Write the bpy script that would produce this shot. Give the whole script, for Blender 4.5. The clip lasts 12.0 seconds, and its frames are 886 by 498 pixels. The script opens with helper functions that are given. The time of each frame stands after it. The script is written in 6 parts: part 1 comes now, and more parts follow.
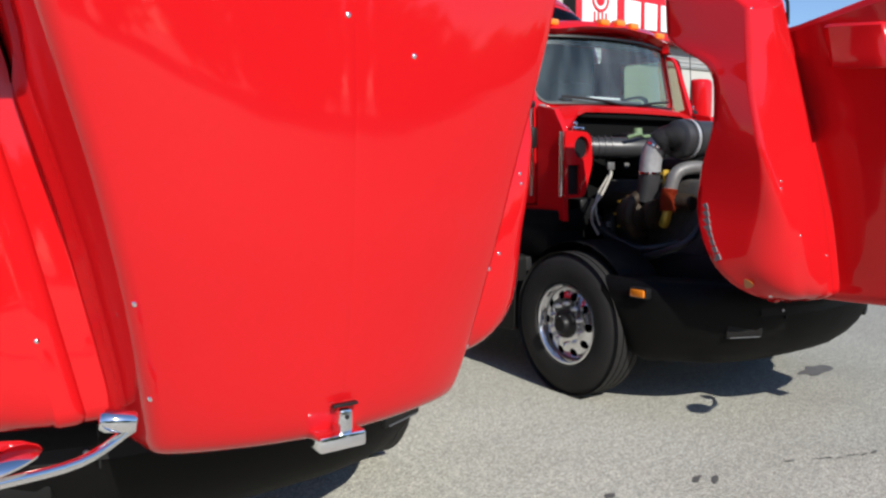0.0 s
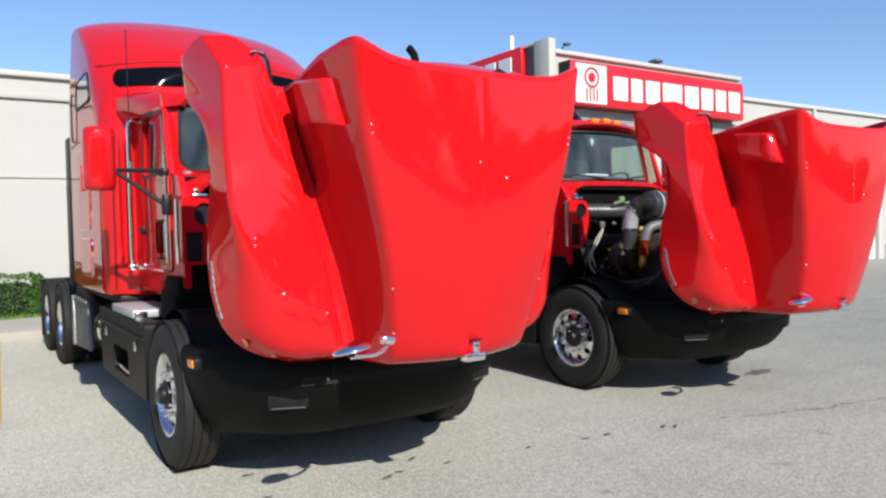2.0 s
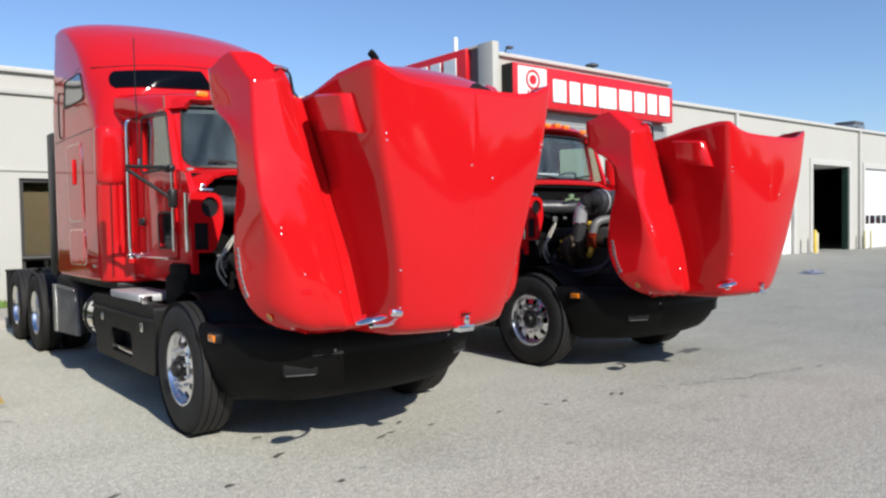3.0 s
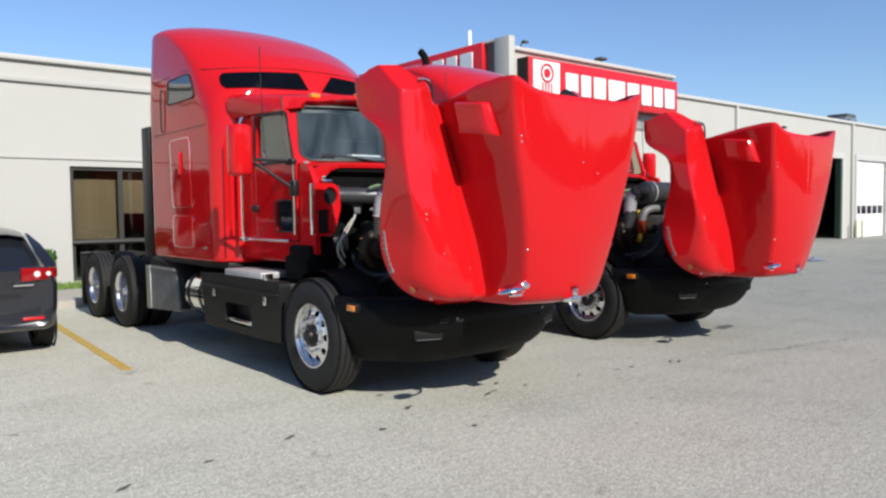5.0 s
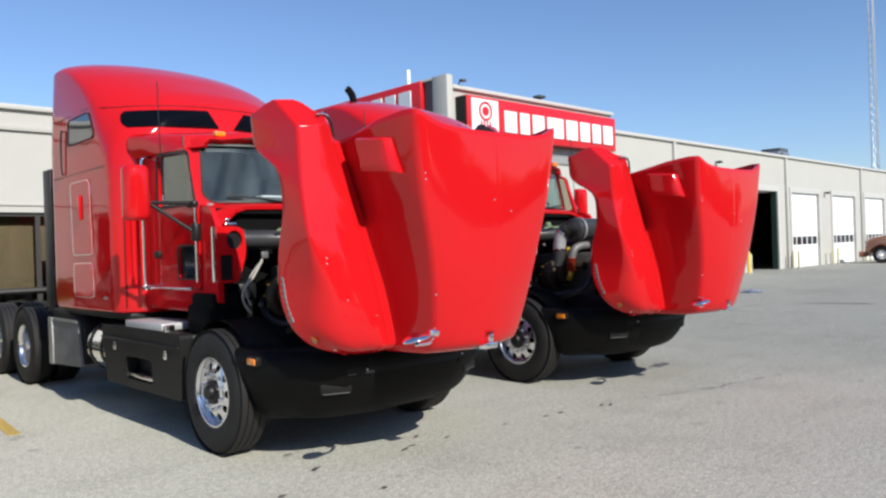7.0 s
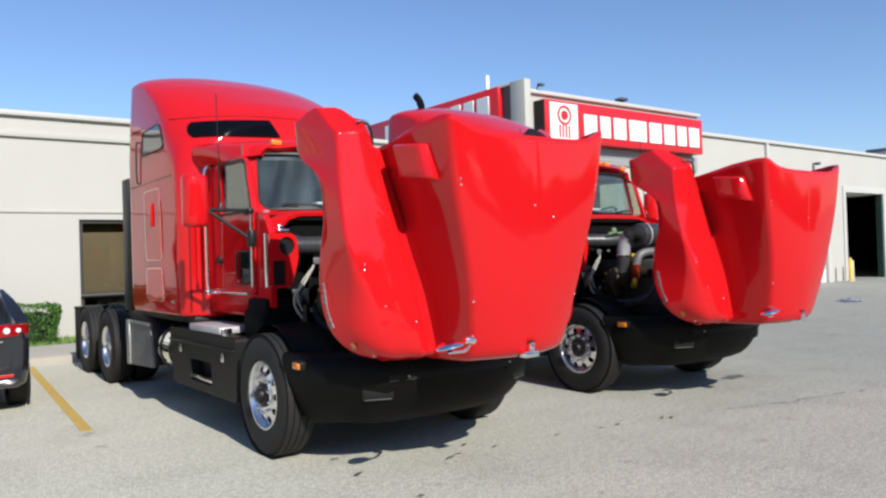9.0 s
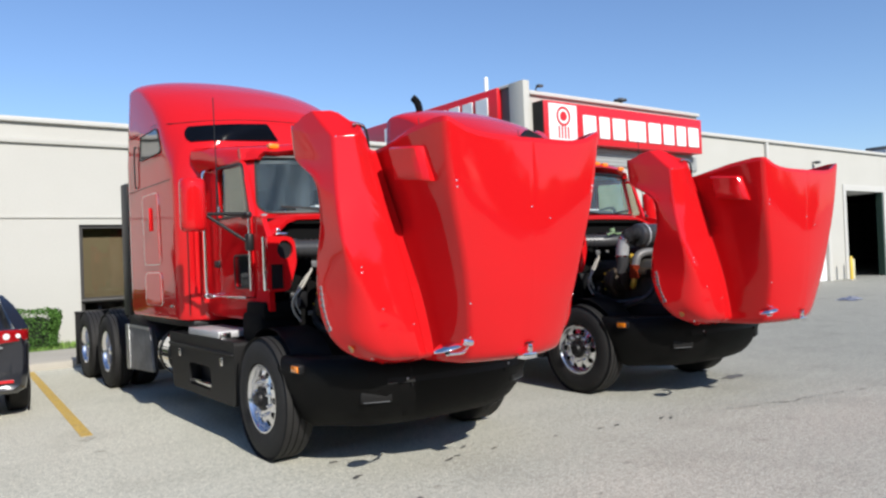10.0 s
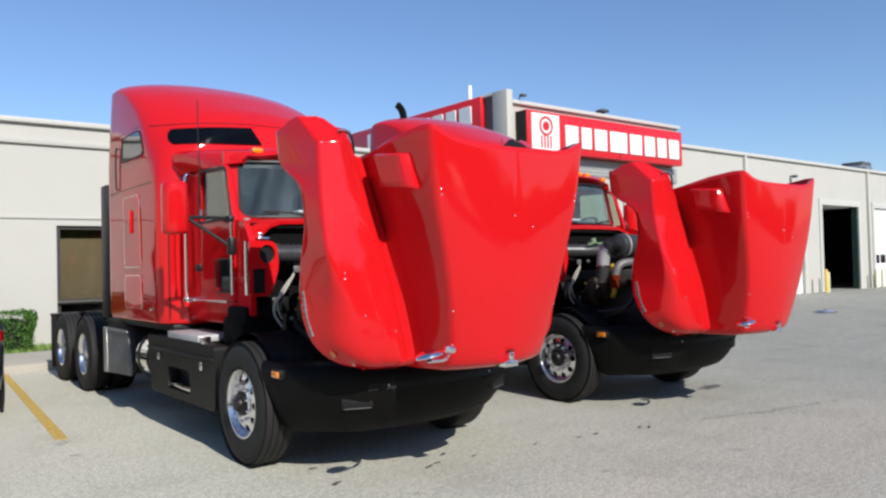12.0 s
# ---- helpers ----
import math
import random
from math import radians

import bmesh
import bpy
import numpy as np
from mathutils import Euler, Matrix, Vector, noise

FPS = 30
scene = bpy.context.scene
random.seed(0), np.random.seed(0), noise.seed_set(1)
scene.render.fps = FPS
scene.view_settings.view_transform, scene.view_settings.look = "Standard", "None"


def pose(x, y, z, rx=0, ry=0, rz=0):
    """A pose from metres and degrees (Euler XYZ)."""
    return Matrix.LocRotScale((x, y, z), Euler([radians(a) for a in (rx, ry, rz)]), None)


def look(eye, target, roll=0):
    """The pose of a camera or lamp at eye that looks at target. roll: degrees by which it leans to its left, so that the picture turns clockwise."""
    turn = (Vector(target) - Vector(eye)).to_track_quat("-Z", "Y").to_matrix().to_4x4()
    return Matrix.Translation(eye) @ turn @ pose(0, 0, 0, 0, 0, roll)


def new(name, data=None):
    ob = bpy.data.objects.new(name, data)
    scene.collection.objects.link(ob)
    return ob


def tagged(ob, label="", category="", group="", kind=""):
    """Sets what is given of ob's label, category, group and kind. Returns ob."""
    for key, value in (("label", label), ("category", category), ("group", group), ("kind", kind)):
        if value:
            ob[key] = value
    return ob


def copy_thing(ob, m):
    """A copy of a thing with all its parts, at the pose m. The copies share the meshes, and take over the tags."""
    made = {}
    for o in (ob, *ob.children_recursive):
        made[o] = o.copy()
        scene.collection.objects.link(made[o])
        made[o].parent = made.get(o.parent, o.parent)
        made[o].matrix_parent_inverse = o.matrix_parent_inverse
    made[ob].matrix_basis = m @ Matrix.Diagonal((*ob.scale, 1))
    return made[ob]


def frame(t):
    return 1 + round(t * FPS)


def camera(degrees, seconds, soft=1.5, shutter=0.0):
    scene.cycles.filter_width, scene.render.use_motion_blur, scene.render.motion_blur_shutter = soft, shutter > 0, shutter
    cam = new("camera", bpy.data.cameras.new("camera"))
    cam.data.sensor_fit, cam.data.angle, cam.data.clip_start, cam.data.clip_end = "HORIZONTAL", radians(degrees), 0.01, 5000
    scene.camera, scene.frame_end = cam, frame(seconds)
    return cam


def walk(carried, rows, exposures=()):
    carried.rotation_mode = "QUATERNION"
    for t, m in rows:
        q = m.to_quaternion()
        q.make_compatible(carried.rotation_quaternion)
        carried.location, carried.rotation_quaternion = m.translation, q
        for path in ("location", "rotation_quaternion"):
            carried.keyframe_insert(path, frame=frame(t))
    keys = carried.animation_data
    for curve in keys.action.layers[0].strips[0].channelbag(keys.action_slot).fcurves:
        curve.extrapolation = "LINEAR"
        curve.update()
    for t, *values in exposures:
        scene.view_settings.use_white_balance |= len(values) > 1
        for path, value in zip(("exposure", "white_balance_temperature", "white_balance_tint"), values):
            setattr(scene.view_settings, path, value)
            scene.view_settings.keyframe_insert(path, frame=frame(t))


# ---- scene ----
cam = camera(61.2, 12.0, 2.4)
PATH = [
    (0, (1.053, 0.578, 1.58), (2.154, 2.234, 1.371), -0.5),
    (0.5, (0.667, 0.14, 1.56), (1.72, 1.835, 1.424), -0.1),
    (1, (0.244, -0.256, 1.565), (1.345, 1.41, 1.457), -1.3),
    (1.5, (-0.128, -0.611, 1.572), (0.944, 1.075, 1.484), -1.0),
    (2, (-0.501, -0.98, 1.592), (0.612, 0.681, 1.538), -1.3),
    (2.5, (-0.878, -1.234, 1.596), (0.353, 0.342, 1.566), -1.5),
    (3, (-1.243, -1.377, 1.575), (0.011, 0.18, 1.506), -1.0),
    (3.5, (-1.644, -1.366, 1.569), (-0.323, 0.133, 1.49), -1.7),
    (3.7, (-1.826, -1.407, 1.58), (-0.499, 0.087, 1.496), -0.9),
    (5.3, (-2.579, -1.479, 1.587), (-1.302, 0.057, 1.485), -0.8),
    (5.5, (-2.563, -1.489, 1.607), (-1.258, 0.024, 1.516), -0.5),
    (6, (-2.424, -1.516, 1.613), (-1.051, -0.063, 1.572), -0.7),
    (6.5, (-2.243, -1.487, 1.609), (-0.858, -0.043, 1.593), -1.2),
    (7, (-2.053, -1.4, 1.606), (-0.675, 0.049, 1.604), -1.9),
    (7.5, (-1.901, -1.453, 1.605), (-0.61, 0.075, 1.621), -0.7),
    (7.7, (-1.866, -1.47, 1.605), (-0.598, 0.076, 1.618), -0.4),
    (9.5, (-1.741, -1.595, 1.599), (-0.551, 0.012, 1.623), -2.1),
    (10, (-1.734, -1.596, 1.6), (-0.537, 0.006, 1.626), -2.3),
    (10.5, (-1.736, -1.602, 1.601), (-0.528, -0.008, 1.63), -1.9),
    (11, (-1.745, -1.602, 1.602), (-0.518, -0.022, 1.638), -1.4),
    (11.5, (-1.761, -1.612, 1.606), (-0.525, -0.04, 1.646), -1.3),
    (12, (-1.761, -1.601, 1.603), (-0.523, -0.031, 1.646), -1.4),
]
walk(cam, [(t, look(eye, target, roll)) for t, eye, target, roll in PATH],
     [(0, 0.36), (1, 0.43), (2.5, 0.45), (3, 0.31), (3.7, 0.32), (5.5, 0.30), (7.5, 0.31), (9.5, 0.37), (11, 0.37), (12, 0.28)])

# ---- world, sun, exposure ----
SUN_WAY = Vector((0.160, 1.42, -1.0)).normalized()
world = bpy.data.worlds.new("sky")
scene.world = world
world.use_nodes = True
_wn = world.node_tree
_sky = _wn.nodes.new("ShaderNodeTexSky")
_sky.sky_type = 'NISHITA'
_sky.sun_disc = False
_sky.sun_elevation = radians(34.9)
_sky.sun_rotation = radians(186.4)
_sky.air_density, _sky.dust_density, _sky.ozone_density = 1.0, 0.4, 2.5
_wn.nodes["Background"].inputs["Strength"].default_value = 0.101
_tint = _wn.nodes.new("ShaderNodeMix")
_tint.data_type, _tint.blend_type = 'RGBA', 'MULTIPLY'
_tint.inputs["Factor"].default_value = 1.0
_tint.inputs["B"].default_value = (0.90, 1.0, 1.18, 1)
_wn.links.new(_sky.outputs[0], _tint.inputs["A"])
_wn.links.new(_tint.outputs["Result"], _wn.nodes["Background"].inputs["Color"])
sun = new("sun", bpy.data.lights.new("sun", 'SUN'))
sun.data.energy, sun.data.angle, sun.data.color = 4.6, radians(0.53), (1.0, 0.96, 0.90)
sun.matrix_world = look((0, 0, 30), Vector((0, 0, 30)) + SUN_WAY)


# ---- materials ----
def material(name, color, rough=0.5, metal=0.0, coat=0.0, grain=0.0, grain_scale=40.0, stain=0.0, stain_scale=1.5,
             bump=0.0, bump_scale=60.0, spec=0.5, dark=(0, 0, 0), island=0.0, rnd=0.0, coat_ior=1.5, coat_rough=0.03):
    """A node material with grain and stains at real-world size."""
    m = bpy.data.materials.new(name)
    m.use_nodes = True
    nt = m.node_tree
    b = nt.nodes["Principled BSDF"]
    b.inputs["Roughness"].default_value = rough
    b.inputs["Metallic"].default_value = metal
    b.inputs["Coat Weight"].default_value = coat
    b.inputs["Coat Roughness"].default_value = coat_rough
    b.inputs["Coat IOR"].default_value = coat_ior
    b.inputs["Specular IOR Level"].default_value = spec
    co = nt.nodes.new("ShaderNodeTexCoord").outputs["Object"]
    col = nt.nodes.new("ShaderNodeRGB")
    col.outputs[0].default_value = (*color, 1)
    out = col.outputs[0]

    def noise_mix(out, scale, amount, detail, to):
        n = nt.nodes.new("ShaderNodeTexNoise")
        n.inputs["Scale"].default_value, n.inputs["Detail"].default_value = scale, detail
        nt.links.new(co, n.inputs["Vector"])
        r = nt.nodes.new("ShaderNodeMapRange")
        r.inputs["From Min"].default_value, r.inputs["From Max"].default_value = 0.3, 0.7
        r.inputs["To Min"].default_value, r.inputs["To Max"].default_value = 0.0, amount
        nt.links.new(n.outputs["Fac"], r.inputs["Value"])
        x = nt.nodes.new("ShaderNodeMix")
        x.data_type = 'RGBA'
        nt.links.new(r.outputs[0], x.inputs["Factor"])
        nt.links.new(out, x.inputs["A"])
        x.inputs["B"].default_value = (*to, 1)
        return x.outputs["Result"]
    if stain:
        out = noise_mix(out, stain_scale, stain, 6, dark)
    if grain:
        out = noise_mix(out, grain_scale, grain, 3, tuple(min(1, c * 0.35) for c in color))
    if rnd:
        oi = nt.nodes.new("ShaderNodeObjectInfo")
        h = nt.nodes.new("ShaderNodeHueSaturation")
        r = nt.nodes.new("ShaderNodeMapRange")
        r.inputs["To Min"].default_value, r.inputs["To Max"].default_value = 1 - rnd, 1 + rnd
        nt.links.new(oi.outputs["Random"], r.inputs["Value"])
        nt.links.new(r.outputs[0], h.inputs["Value"])
        nt.links.new(out, h.inputs["Color"])
        out = h.outputs[0]
    if island:
        g = nt.nodes.new("ShaderNodeNewGeometry")
        h = nt.nodes.new("ShaderNodeHueSaturation")
        r = nt.nodes.new("ShaderNodeMapRange")
        r.inputs["To Min"].default_value, r.inputs["To Max"].default_value = 1 - island, 1 + island
        nt.links.new(g.outputs["Random Per Island"], r.inputs["Value"])
        nt.links.new(r.outputs[0], h.inputs["Value"])
        nt.links.new(out, h.inputs["Color"])
        out = h.outputs[0]
    nt.links.new(out, b.inputs["Base Color"])
    if bump:
        n = nt.nodes.new("ShaderNodeTexNoise")
        n.inputs["Scale"].default_value, n.inputs["Detail"].default_value = bump_scale, 4
        nt.links.new(co, n.inputs["Vector"])
        bp = nt.nodes.new("ShaderNodeBump")
        bp.inputs["Strength"].default_value, bp.inputs["Distance"].default_value = bump, 0.01
        nt.links.new(n.outputs["Fac"], bp.inputs["Height"])
        nt.links.new(bp.outputs[0], b.inputs["Normal"])
    return m


def glass(name, tint, gloss_rough=0.02, see=0.85, ior=1.6, dust_haze=0.0, sheen=(1, 1, 1)):
    """A thin tinted pane: clear tint, with gloss by Fresnel."""
    m = bpy.data.materials.new(name)
    m.use_nodes = True
    nt = m.node_tree
    nt.nodes.clear()
    o = nt.nodes.new("ShaderNodeOutputMaterial")
    t = nt.nodes.new("ShaderNodeBsdfTransparent")
    t.inputs[0].default_value = (*[c * see for c in tint], 1)
    g = nt.nodes.new("ShaderNodeBsdfGlossy")
    g.inputs["Roughness"].default_value = gloss_rough
    g.inputs["Color"].default_value = (*sheen, 1)
    # gloss rises towards grazing angles, alike from either side of the pane
    f = nt.nodes.new("ShaderNodeLayerWeight")
    f.inputs["Blend"].default_value = 0.5
    w = nt.nodes.new("ShaderNodeMath")
    w.operation = 'POWER'
    w.inputs[1].default_value = 5.0
    k = ((ior - 1) / (ior + 1)) ** 2
    v = nt.nodes.new("ShaderNodeMapRange")
    v.inputs["To Min"].default_value, v.inputs["To Max"].default_value = 1.6 * k, 1.0
    nt.links.new(f.outputs["Facing"], w.inputs[0])
    nt.links.new(w.outputs[0], v.inputs["Value"])
    x = nt.nodes.new("ShaderNodeMixShader")
    nt.links.new(v.outputs[0], x.inputs[0])
    nt.links.new(t.outputs[0], x.inputs[1])
    nt.links.new(g.outputs[0], x.inputs[2])
    last = x.outputs[0]
    if dust_haze:
        # road dust, tinted teal to paint in sky haze and glare streaks
        d = nt.nodes.new("ShaderNodeBsdfDiffuse")
        d.inputs[0].default_value = (0.34, 0.44, 0.48, 1)
        n = nt.nodes.new("ShaderNodeTexNoise")
        n.inputs["Scale"].default_value, n.inputs["Detail"].default_value = 3.0, 4
        tc, mp = nt.nodes.new("ShaderNodeTexCoord"), nt.nodes.new("ShaderNodeMapping")
        mp.inputs["Scale"].default_value = (2.2, 2.2, 0.35)
        mp.inputs["Rotation"].default_value = (0, radians(12), 0)
        nt.links.new(tc.outputs["Object"], mp.inputs["Vector"])
        nt.links.new(mp.outputs[0], n.inputs["Vector"])
        r = nt.nodes.new("ShaderNodeMapRange")
        r.inputs["From Min"].default_value, r.inputs["From Max"].default_value = 0.35, 0.70
        r.inputs["To Min"].default_value, r.inputs["To Max"].default_value = dust_haze * 0.35, dust_haze * 2.2
        nt.links.new(n.outputs["Fac"], r.inputs["Value"])
        y = nt.nodes.new("ShaderNodeMixShader")
        nt.links.new(r.outputs[0], y.inputs[0])
        nt.links.new(last, y.inputs[1])
        nt.links.new(d.outputs[0], y.inputs[2])
        last = y.outputs[0]
    nt.links.new(last, o.inputs[0])
    return m


def leaf_material(name, color):
    """Thin leaves: half of the light is thrown back, half goes through."""
    m = bpy.data.materials.new(name)
    m.use_nodes = True
    nt = m.node_tree
    nt.nodes.clear()
    o = nt.nodes.new("ShaderNodeOutputMaterial")
    d, t = nt.nodes.new("ShaderNodeBsdfDiffuse"), nt.nodes.new("ShaderNodeBsdfTranslucent")
    x = nt.nodes.new("ShaderNodeMixShader")
    geo = nt.nodes.new("ShaderNodeNewGeometry")
    mix = nt.nodes.new("ShaderNodeMix")
    mix.data_type = 'RGBA'
    mix.inputs["A"].default_value = (*[c * 0.7 for c in color], 1)
    mix.inputs["B"].default_value = (*[c * 1.3 for c in color], 1)
    nt.links.new(geo.outputs["Random Per Island"], mix.inputs["Factor"])
    nt.links.new(mix.outputs["Result"], d.inputs[0])
    nt.links.new(mix.outputs["Result"], t.inputs[0])
    nt.links.new(d.outputs[0], x.inputs[1])
    nt.links.new(t.outputs[0], x.inputs[2])
    nt.links.new(x.outputs[0], o.inputs[0])
    return m


RED = material("red_paint", (0.545, 0.0080, 0.0110), 0.35, coat=0.9, stain=0.10, stain_scale=0.9, dark=(0.46, 0.0065, 0.009), spec=0.0, coat_ior=1.45, coat_rough=0.05)


def wavy(m, scale, strength):
    """Slight unevenness of moulded panels, which bends what they mirror."""
    nt = m.node_tree
    b = nt.nodes["Principled BSDF"]
    n = nt.nodes.new("ShaderNodeTexNoise")
    n.inputs["Scale"].default_value, n.inputs["Detail"].default_value = scale, 1.0
    nt.links.new(nt.nodes.new("ShaderNodeTexCoord").outputs["Object"], n.inputs["Vector"])
    bp = nt.nodes.new("ShaderNodeBump")
    bp.inputs["Strength"].default_value, bp.inputs["Distance"].default_value = strength, 0.01
    nt.links.new(n.outputs["Fac"], bp.inputs["Height"])
    nt.links.new(bp.outputs[0], b.inputs["Normal"])
    nt.links.new(bp.outputs[0], b.inputs["Coat Normal"])


wavy(RED, 2.6, 0.35)
BROWN_PAINT = material("brown_paint", (0.27, 0.075, 0.03), 0.3, coat=1.0, grain=0.1)
CAR_PAINT = material("dark_car_paint", (0.012, 0.013, 0.018), 0.25, coat=0.5, grain=0.1, grain_scale=200)
PLASTIC = material("black_bumper_plastic", (0.008, 0.0078, 0.0078), 0.5, spec=0.22, grain=0.3, grain_scale=300, stain=0.3, stain_scale=3, dark=(0.014, 0.0135, 0.0125), bump=0.15, bump_scale=500)
BLACK = material("black_paint", (0.008, 0.008, 0.009), 0.45, grain=0.2, stain=0.4, stain_scale=5, dark=(0.016, 0.015, 0.014), spec=0.3)
RUBBER = material("tyre_rubber", (0.015, 0.0145, 0.0145), 0.7, spec=0.3, grain=0.3, grain_scale=120, stain=0.4, stain_scale=6, dark=(0.035, 0.033, 0.030), bump=0.2, bump_scale=200)
CHROME = material("chrome", (0.85, 0.85, 0.86), 0.06, metal=1.0, grain=0.03, grain_scale=20)
ALU = material("polished_aluminium", (0.80, 0.80, 0.81), 0.16, metal=1.0, grain=0.10, grain_scale=15, bump=0.04, bump_scale=80)
TREAD = material("aluminium_tread_plate", (0.62, 0.62, 0.61), 0.42, metal=1.0, grain=0.2, grain_scale=60, bump=0.5, bump_scale=90)
DULL_ALU = material("dull_aluminium_sheet", (0.30, 0.30, 0.31), 0.5, metal=0.7, grain=0.35, grain_scale=18, stain=0.5, stain_scale=5, dark=(0.12, 0.12, 0.12), bump=0.15, bump_scale=12)
STEEL = material("grey_steel_pipe", (0.50, 0.51, 0.52), 0.38, metal=0.35, grain=0.25, grain_scale=30, stain=0.3, stain_scale=8, dark=(0.12, 0.12, 0.12))
CAST = material("dirty_cast_iron", (0.08, 0.075, 0.07), 0.6, grain=0.5, grain_scale=25, stain=0.5, stain_scale=6, dark=(0.015, 0.014, 0.013), bump=0.6, bump_scale=40)
RUST = material("heat_stained_metal", (0.05, 0.032, 0.017), 0.6, metal=0.4, bump=0.5, bump_scale=50, grain=0.5, grain_scale=30, stain=0.5, stain_scale=10, dark=(0.02, 0.014, 0.010))
PIPE_GREY = material("dark_grey_pipe", (0.15, 0.15, 0.15), 0.5, metal=0.2, grain=0.3, grain_scale=30, stain=0.5, stain_scale=8, dark=(0.16, 0.15, 0.14))
GREEN_POST = material("dark_green_post", (0.02, 0.05, 0.035), 0.6, grain=0.2)
GREEN_WIRE = material("dusty_green_wire", (0.16, 0.24, 0.12), 0.6, grain=0.3, grain_scale=60)
# near-black, darker than the black paint, to keep the engine bay dark
NEAR_BLACK = material("near_black_matt", (0.005, 0.005, 0.005), 0.85, grain=0.3, grain_scale=20, spec=0.1)
STEP_ALU = material("worn_step_plate", (0.50, 0.50, 0.50), 0.5, metal=0.35, grain=0.25, grain_scale=60, bump=0.5, bump_scale=90)
WHEEL_ALU = material("brushed_wheel_aluminium", (0.82, 0.82, 0.84), 0.20, metal=1.0, grain=0.06, grain_scale=15, bump=0.02, bump_scale=80)
HOSE_RED = material("red_silicone_hose", (0.52, 0.09, 0.035), 0.45, grain=0.3, grain_scale=60)
BRASS = material("brass_elbow", (0.70, 0.46, 0.06), 0.4, metal=0.5, grain=0.3, grain_scale=40)
HOSE = material("black_hose", (0.038, 0.038, 0.040), 0.38, grain=0.3, grain_scale=80)
WHITE_HOSE = material("pale_cable_loom", (0.42, 0.40, 0.34), 0.5, grain=0.4, grain_scale=50)
AMBER_DULL = material("dull_amber_lens", (0.40, 0.13, 0.02), 0.25, coat=0.6, grain=0.2, grain_scale=120)
AMBER = material("amber_lens", (0.85, 0.24, 0.015), 0.18, coat=0.8, grain=0.2, grain_scale=120)
RED_LENS = material("red_lens", (0.55, 0.01, 0.015), 0.12, coat=1.0, grain=0.2, grain_scale=100)
CLEAR_LENS = material("clear_lens", (0.75, 0.72, 0.70), 0.12, coat=1.0, grain=0.2, grain_scale=100)
DARKGLASS = material("dark_tinted_glass", (0.012, 0.014, 0.017), 0.04, coat=0.3, spec=0.5, grain=0.05)
GLASS = glass("cab_glass", (0.84, 0.95, 0.93), see=0.95, ior=1.45, dust_haze=0.08, sheen=(0.75, 0.90, 0.86))
BROW_GLASS = material("dark_brow_glass", (0.006, 0.008, 0.014), 0.12, spec=0.12, grain=0.05)
DOOR_GLASS = glass("door_glass", (0.78, 0.86, 0.75), 0.03, 0.82, 1.6)
BRONZE_GLASS = glass("bronze_glass", (0.64, 0.61, 0.52), 0.03, 0.85, 1.45)
INTERIOR = material("dark_grey_cab_trim", (0.05, 0.052, 0.055), 0.7, grain=0.3, grain_scale=60)
DASH = material("grey_dash_vinyl", (0.17, 0.18, 0.19), 0.6, grain=0.3, grain_scale=60)
CREAM = material("painted_cream_wall", (0.46, 0.45, 0.405), 0.75, grain=0.08, grain_scale=30, stain=0.16, stain_scale=0.7, dark=(0.33, 0.31, 0.27), bump=0.25, bump_scale=60)
CAP = material("pale_metal_coping", (0.50, 0.49, 0.45), 0.5, grain=0.1, grain_scale=10, stain=0.2, stain_scale=2, dark=(0.5, 0.48, 0.44))
GREY_WALL = material("grey_panel", (0.34, 0.35, 0.34), 0.6, grain=0.1, stain=0.2, dark=(0.22, 0.22, 0.22))
DARK_GREY = material("dark_grey_panel", (0.075, 0.08, 0.085), 0.6, grain=0.15, stain=0.2, dark=(0.05, 0.05, 0.05))
SIGN_RED = material("red_sign_face", (0.60, 0.012, 0.020), 0.35, grain=0.06, stain=0.08, dark=(0.4, 0.01, 0.02))
SIGN_WHITE = material("white_sign_letter", (0.82, 0.82, 0.80), 0.4, grain=0.04, stain=0.06, dark=(0.6, 0.6, 0.58))
DOOR_WHITE = material("white_overhead_door", (0.85, 0.85, 0.84), 0.45, grain=0.04, stain=0.08, dark=(0.65, 0.64, 0.6))
FRAME = material("bronze_window_frame", (0.035, 0.032, 0.028), 0.45, grain=0.2)
BLIND = material("tan_window_blind", (0.42, 0.38, 0.31), 0.8, grain=0.1, stain=0.2, dark=(0.18, 0.15, 0.11))
YELLOW = material("yellow_post_paint", (0.72, 0.50, 0.05), 0.5, grain=0.2, grain_scale=20, stain=0.2, stain_scale=5, dark=(0.4, 0.3, 0.08))
PALE_YELLOW = material("faded_yellow_post_paint", (0.62, 0.58, 0.36), 0.6, grain=0.2, stain=0.2, dark=(0.4, 0.4, 0.3))
LINE_PAINT = material("worn_yellow_line", (0.68, 0.44, 0.06), 0.7, grain=0.75, grain_scale=35, stain=0.4, stain_scale=7, dark=(0.36, 0.33, 0.28))
CONCRETE = material("kerb_concrete", (0.42, 0.39, 0.33), 0.85, grain=0.25, grain_scale=60, stain=0.3, stain_scale=1.5, dark=(0.28, 0.26, 0.22), bump=0.3, bump_scale=80)
GRASS = material("grass_blade", (0.15, 0.25, 0.045), 0.6, island=0.5)
LEAF = material("hedge_leaf", (0.055, 0.125, 0.022), 0.75, spec=0.2, island=0.45)
SOIL = material("lawn_soil", (0.08, 0.12, 0.03), 0.9, grain=0.5, grain_scale=20)
TREE = leaf_material("far_tree_leaf", (0.20, 0.27, 0.09))
